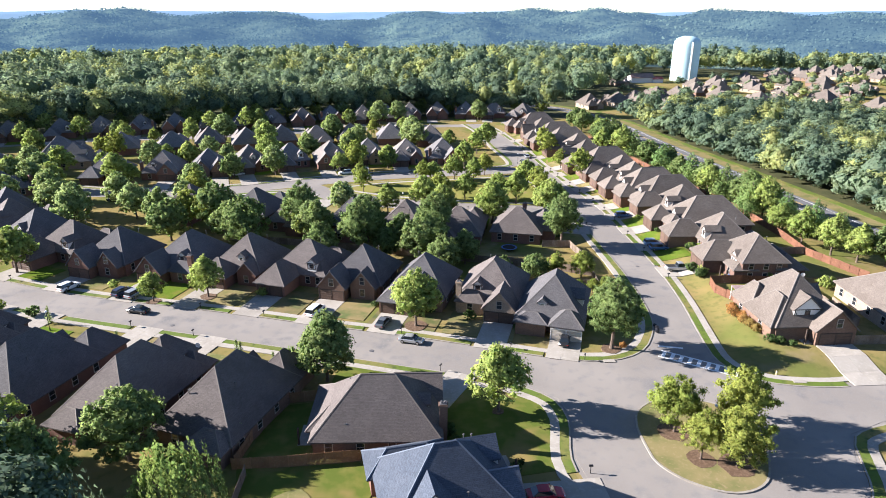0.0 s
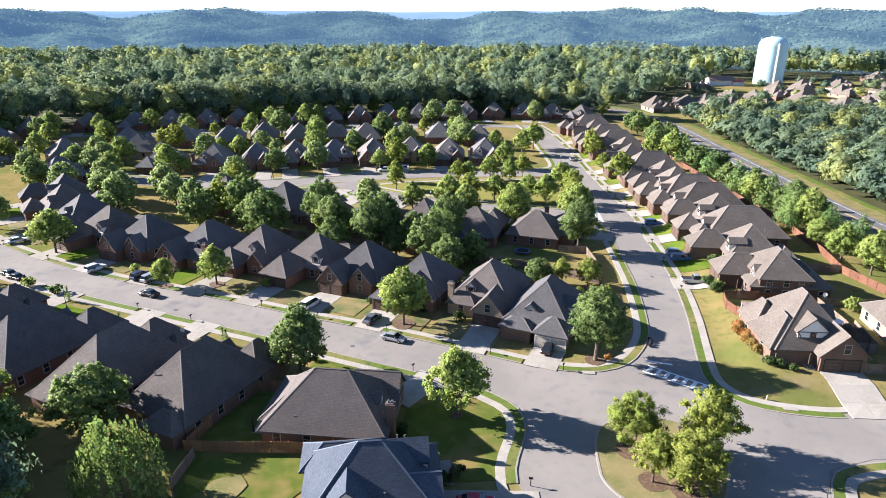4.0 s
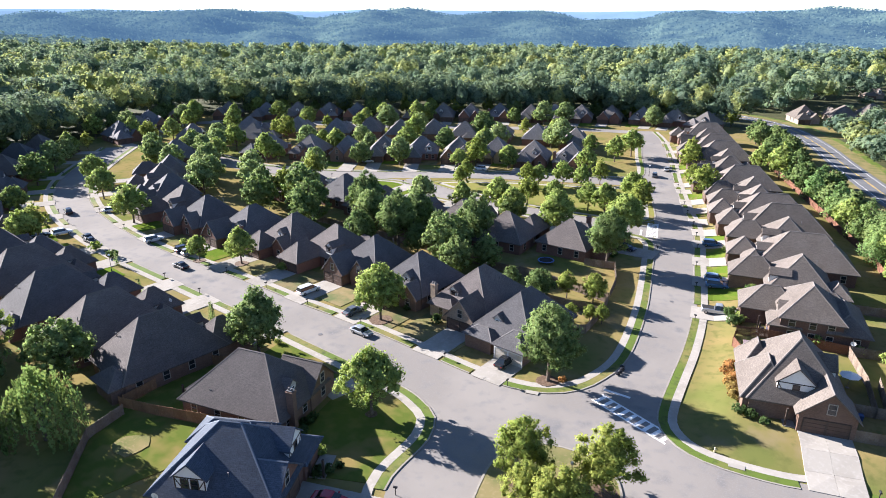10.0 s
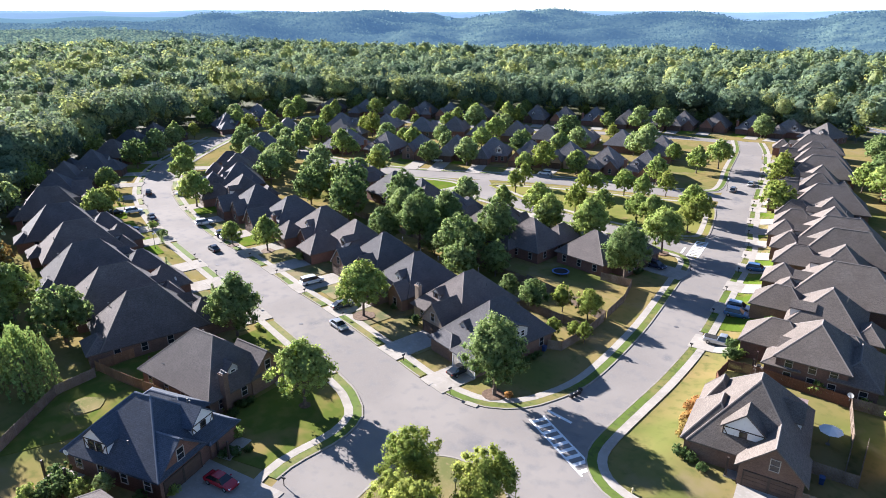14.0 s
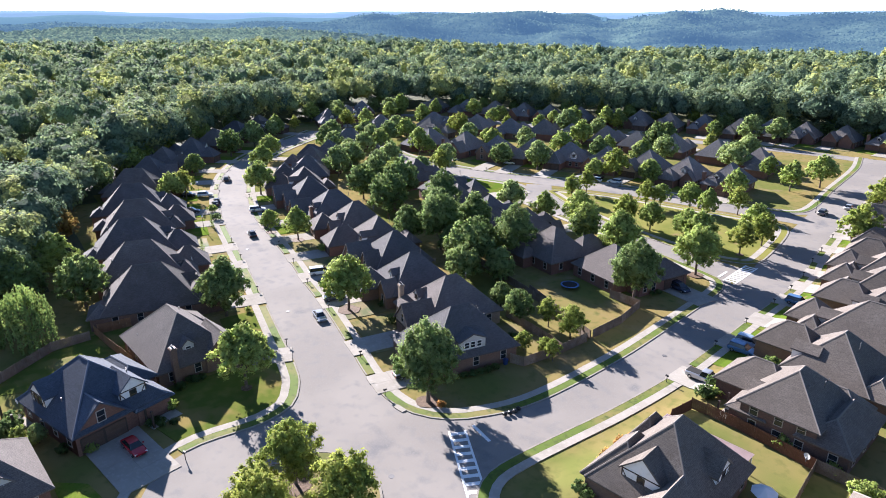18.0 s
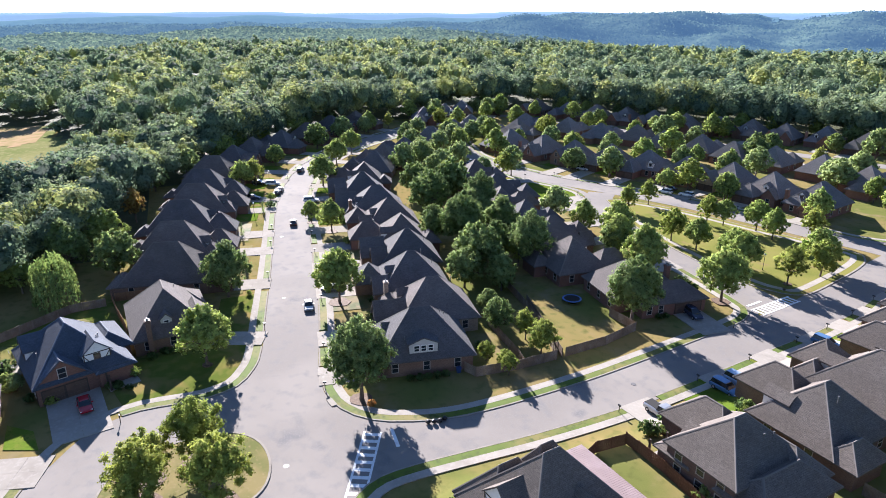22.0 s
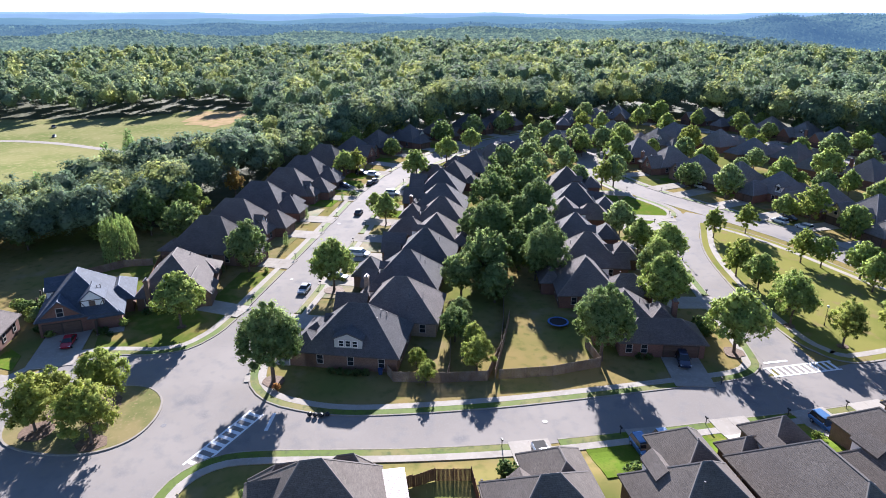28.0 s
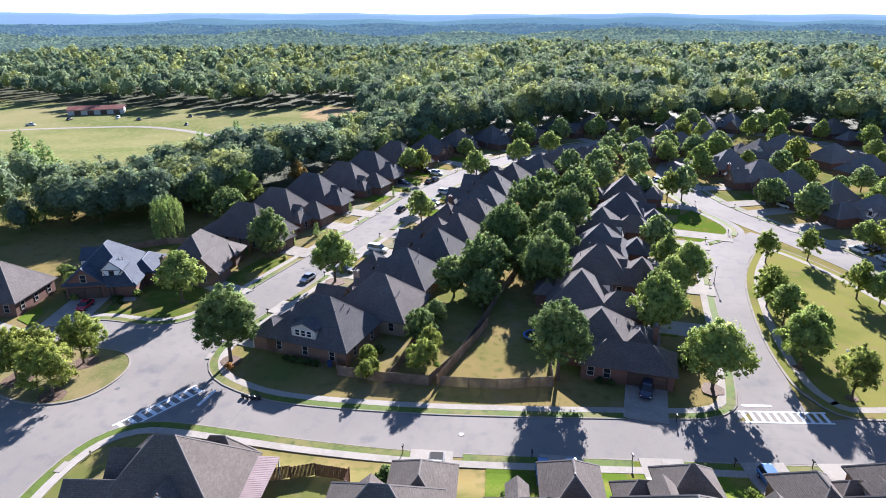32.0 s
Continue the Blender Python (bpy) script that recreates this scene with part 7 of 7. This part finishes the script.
def bin_(x, y, rz, paint):
    ob = new("wheelie_bin")
    tagged(ob, "dark plastic wheeled bin beside a house", "bin")
    bm = bmesh.new()
    loft(bm, [[(sx * w, sy * d, z) for sx, sy in ((-1, -1), (1, -1), (1, 1), (-1, 1))] for w, d, z in ((0.24, 0.28, 0.08), (0.3, 0.36, 1.0))])
    part("body", bm, paint, ob)
    bm = bmesh.new()
    box(bm, -0.32, 0.32, -0.4, 0.38, 1.0, 1.07)
    part("lid", bm, paint, ob)
    ob.matrix_basis = pose(x, y, float(lie(x, y)), 0, 0, rz)


BIN_BLUE = material("bin_blue", (0.03, 0.06, 0.16), rough=0.5)
for x, y, rz, mtl in ((50.2, 133.6, 10, BIN_BLUE), (49.2, 133.4, 10, M_IRON), (-25.4, 80.2, 20, BIN_BLUE), (18.6, 118.4, 0, BIN_BLUE), (63.0, 110.6, 10, BIN_BLUE)):
    bin_(x, y, rz, mtl)

# ---- the farm in the meadow and far roofs ----
def slab_on(name, line, width, mat, label, cat):
    s = smooth_line(line, 8)
    a, b = offset(s, width / 2), offset(s, -width / 2)
    bm = bmesh.new()
    L_ = [bm.verts.new((*p, float(lie(*p)) + 0.16)) for p in a]
    R_ = [bm.verts.new((*p, float(lie(*p)) + 0.16)) for p in b]
    for k in range(len(s) - 1):
        bm.faces.new((L_[k], R_[k], R_[k + 1], L_[k + 1]))
    return tagged(part(name, bm, mat), label, cat, kind="structure")


def draped(name, outline, mat, label, z):
    """A patch of another growth laid on the sloping ground."""
    xs, ys = [p[0] for p in outline], [p[1] for p in outline]
    g = np.array([(x, y) for x in np.arange(min(xs), max(xs), 6.0) for y in np.arange(min(ys), max(ys), 6.0)])
    ok = inside(outline, g[:, 0] + 3, g[:, 1] + 3)
    bm = bmesh.new()
    known = {}
    vert = lambda x, y: known.setdefault((round(x), round(y)), None) or known.update({(round(x), round(y)): bm.verts.new((x, y, float(lie(x, y)) + z))}) or known[(round(x), round(y))]
    for x, y in g[ok]:
        bm.faces.new([vert(x, y), vert(x + 6, y), vert(x + 6, y + 6), vert(x, y + 6)])
    return tagged(part(name, bm, mat), label, "field", kind="structure")


draped("meadow", FIELD, M_FIELD, "sunlit yellow-green meadow grass", 0.10)
draped("bare_field", [(-283, 3), (-292, 15), (-320, 13), (-352, 4), (-352, -22), (-330, -24), (-298, -20)], M_DIRT, "bare sandy brown field corner", 0.22)
slab_on("farm_track", [(-172, 40), (-182, 20), (-194, -1.5), (-211, -27), (-233, -64), (-241, -98), (-232, -128), (-218, -155), (-200, -172), (-180, -190)], 5.0, M_CONC, "pale gravel farm track across the meadow", "track")


def barn(x, y, rz):
    z = float(lie(x, y))
    ob = new("barn")
    tagged(ob, "long low farm building with a rusty red roof", "barn")
    bm = bmesh.new()
    gable_mass(bm, 0, 0, 34, 12, 3.6, 0.3, "gx")
    part("wall", bm, M_SIDING, ob)
    bm = bmesh.new()
    roof_mass(bm, [], 0, 0, 34, 12, 3.6, 0.3, "gx", 0.8)
    part("roof", bm, material("rusty_roof", (0.24, 0.07, 0.05), rough=0.7, vary=((0.2, (0.32, 0.14, 0.10), 0.4, 0.7, 3),)), ob)
    for k in range(4):
        bm = bmesh.new()
        box(bm, -13 + k * 8, -9 + k * 8, -6.06, -5.94, 0, 3)
        part("door", bm, M_GARAGE, ob)
    ob.matrix_basis = pose(x, y, z, 0, 0, rz)


barn(-286, -163, 118)
for kind, paint, x, y, rz in (("suv", "white", -268, -134, 20), ("sedan", "navy", -264, -116, 60), ("pickup", "white", -232, -167, 100), ("pickup", "black", -256, -160, 10), ("sedan", "black", -252, -75, 20), ("pickup", "grey", -284, -92, 40)):
    m = pose(x, y, float(lie(x, y)) + 0.1, 0, 0, rz)
    if (kind, paint) in CAR_STORE:
        copy_thing(CAR_STORE[kind, paint], m)
    else:
        CAR_STORE[kind, paint] = car(kind, paint)
        CAR_STORE[kind, paint].matrix_basis = m
for k, (x, y, rz, roof) in enumerate(((-462, 104, 20, 3), (-290, 118, 70, 2), (-420, 262, 40, 2), (-330, 330, 10, 1), (-250, 560, 30, 2), (96, 560, 10, 2))):
    key = (2, roof, 2, 1, True)
    m = pose(x, y, float(lie(x, y)), 0, 0, rz)
    if key in STORE:
        ob = copy_thing(STORE[key], m)
    else:
        STORE[key] = ob = variant(2, roof, 2, 1)
        ob.matrix_basis = m
    ob["group"] = "houses in the woods"


def utility_pole(x, y, high):
    ob = new("utility_pole")
    tagged(ob, "plain wooden utility pole with a crossarm", "pole")
    bm = bmesh.new()
    tube(bm, (0, 0, -0.5), (0, 0, high), 0.16, 0.11, 8)
    part("pole", bm, M_BARK, ob)
    bm = bmesh.new()
    box(bm, -1.2, 1.2, -0.06, 0.06, high - 0.9, high - 0.75)
    part("crossarm", bm, M_BARK, ob)
    ob.matrix_basis = pose(x, y, float(lie(x, y)))


utility_pole(-186, -2, 9)
utility_pole(-338, -150, 22)


def manhole(x, y):
    ob = new("manhole_cover")
    tagged(ob, "round dark iron manhole cover set in the street", "manhole cover")
    bm = bmesh.new()
    tube(bm, (0, 0, 0), (0, 0, 0.07), 0.42, 0.40, 20)
    part("cover", bm, M_METAL, ob)
    ob.matrix_basis = pose(x, y, 0)


def storm_drain(x, y, rz):
    ob = new("storm_drain")
    tagged(ob, "concrete storm drain inlet with a dark slot in the kerb", "storm drain")
    bm = bmesh.new()
    box(bm, -1.0, 1.0, 0.0, 0.9, -0.2, 0.165)
    part("lid", bm, M_CONC, ob)
    # no opening is cut: a solid dark strip imitates the shade in it
    bm = bmesh.new()
    box(bm, -0.85, 0.85, -0.02, 0.05, 0.03, 0.14)
    part("slot", bm, M_TIMBER, ob)
    ob.matrix_basis = pose(x, y, 0, 0, 0, rz)


for x, y in ((32.3, 142.4), (-21.7, 97.0), (-61.1, 102.9), (31.1, 88.6)):
    manhole(x, y)
for x, y, rz in ((48.7, 93.3, 2), (19.3, 96.9, 10), (9.9, 97.2, -12)):
    storm_drain(x, y, rz)

for stock in (KIT_NEAR, KIT_FAR):
    for rows in stock.values():
        for ob in rows:
            if ob.name not in used:
                for child in ob.children[:]:
                    bpy.data.objects.remove(child)
                bpy.data.objects.remove(ob)
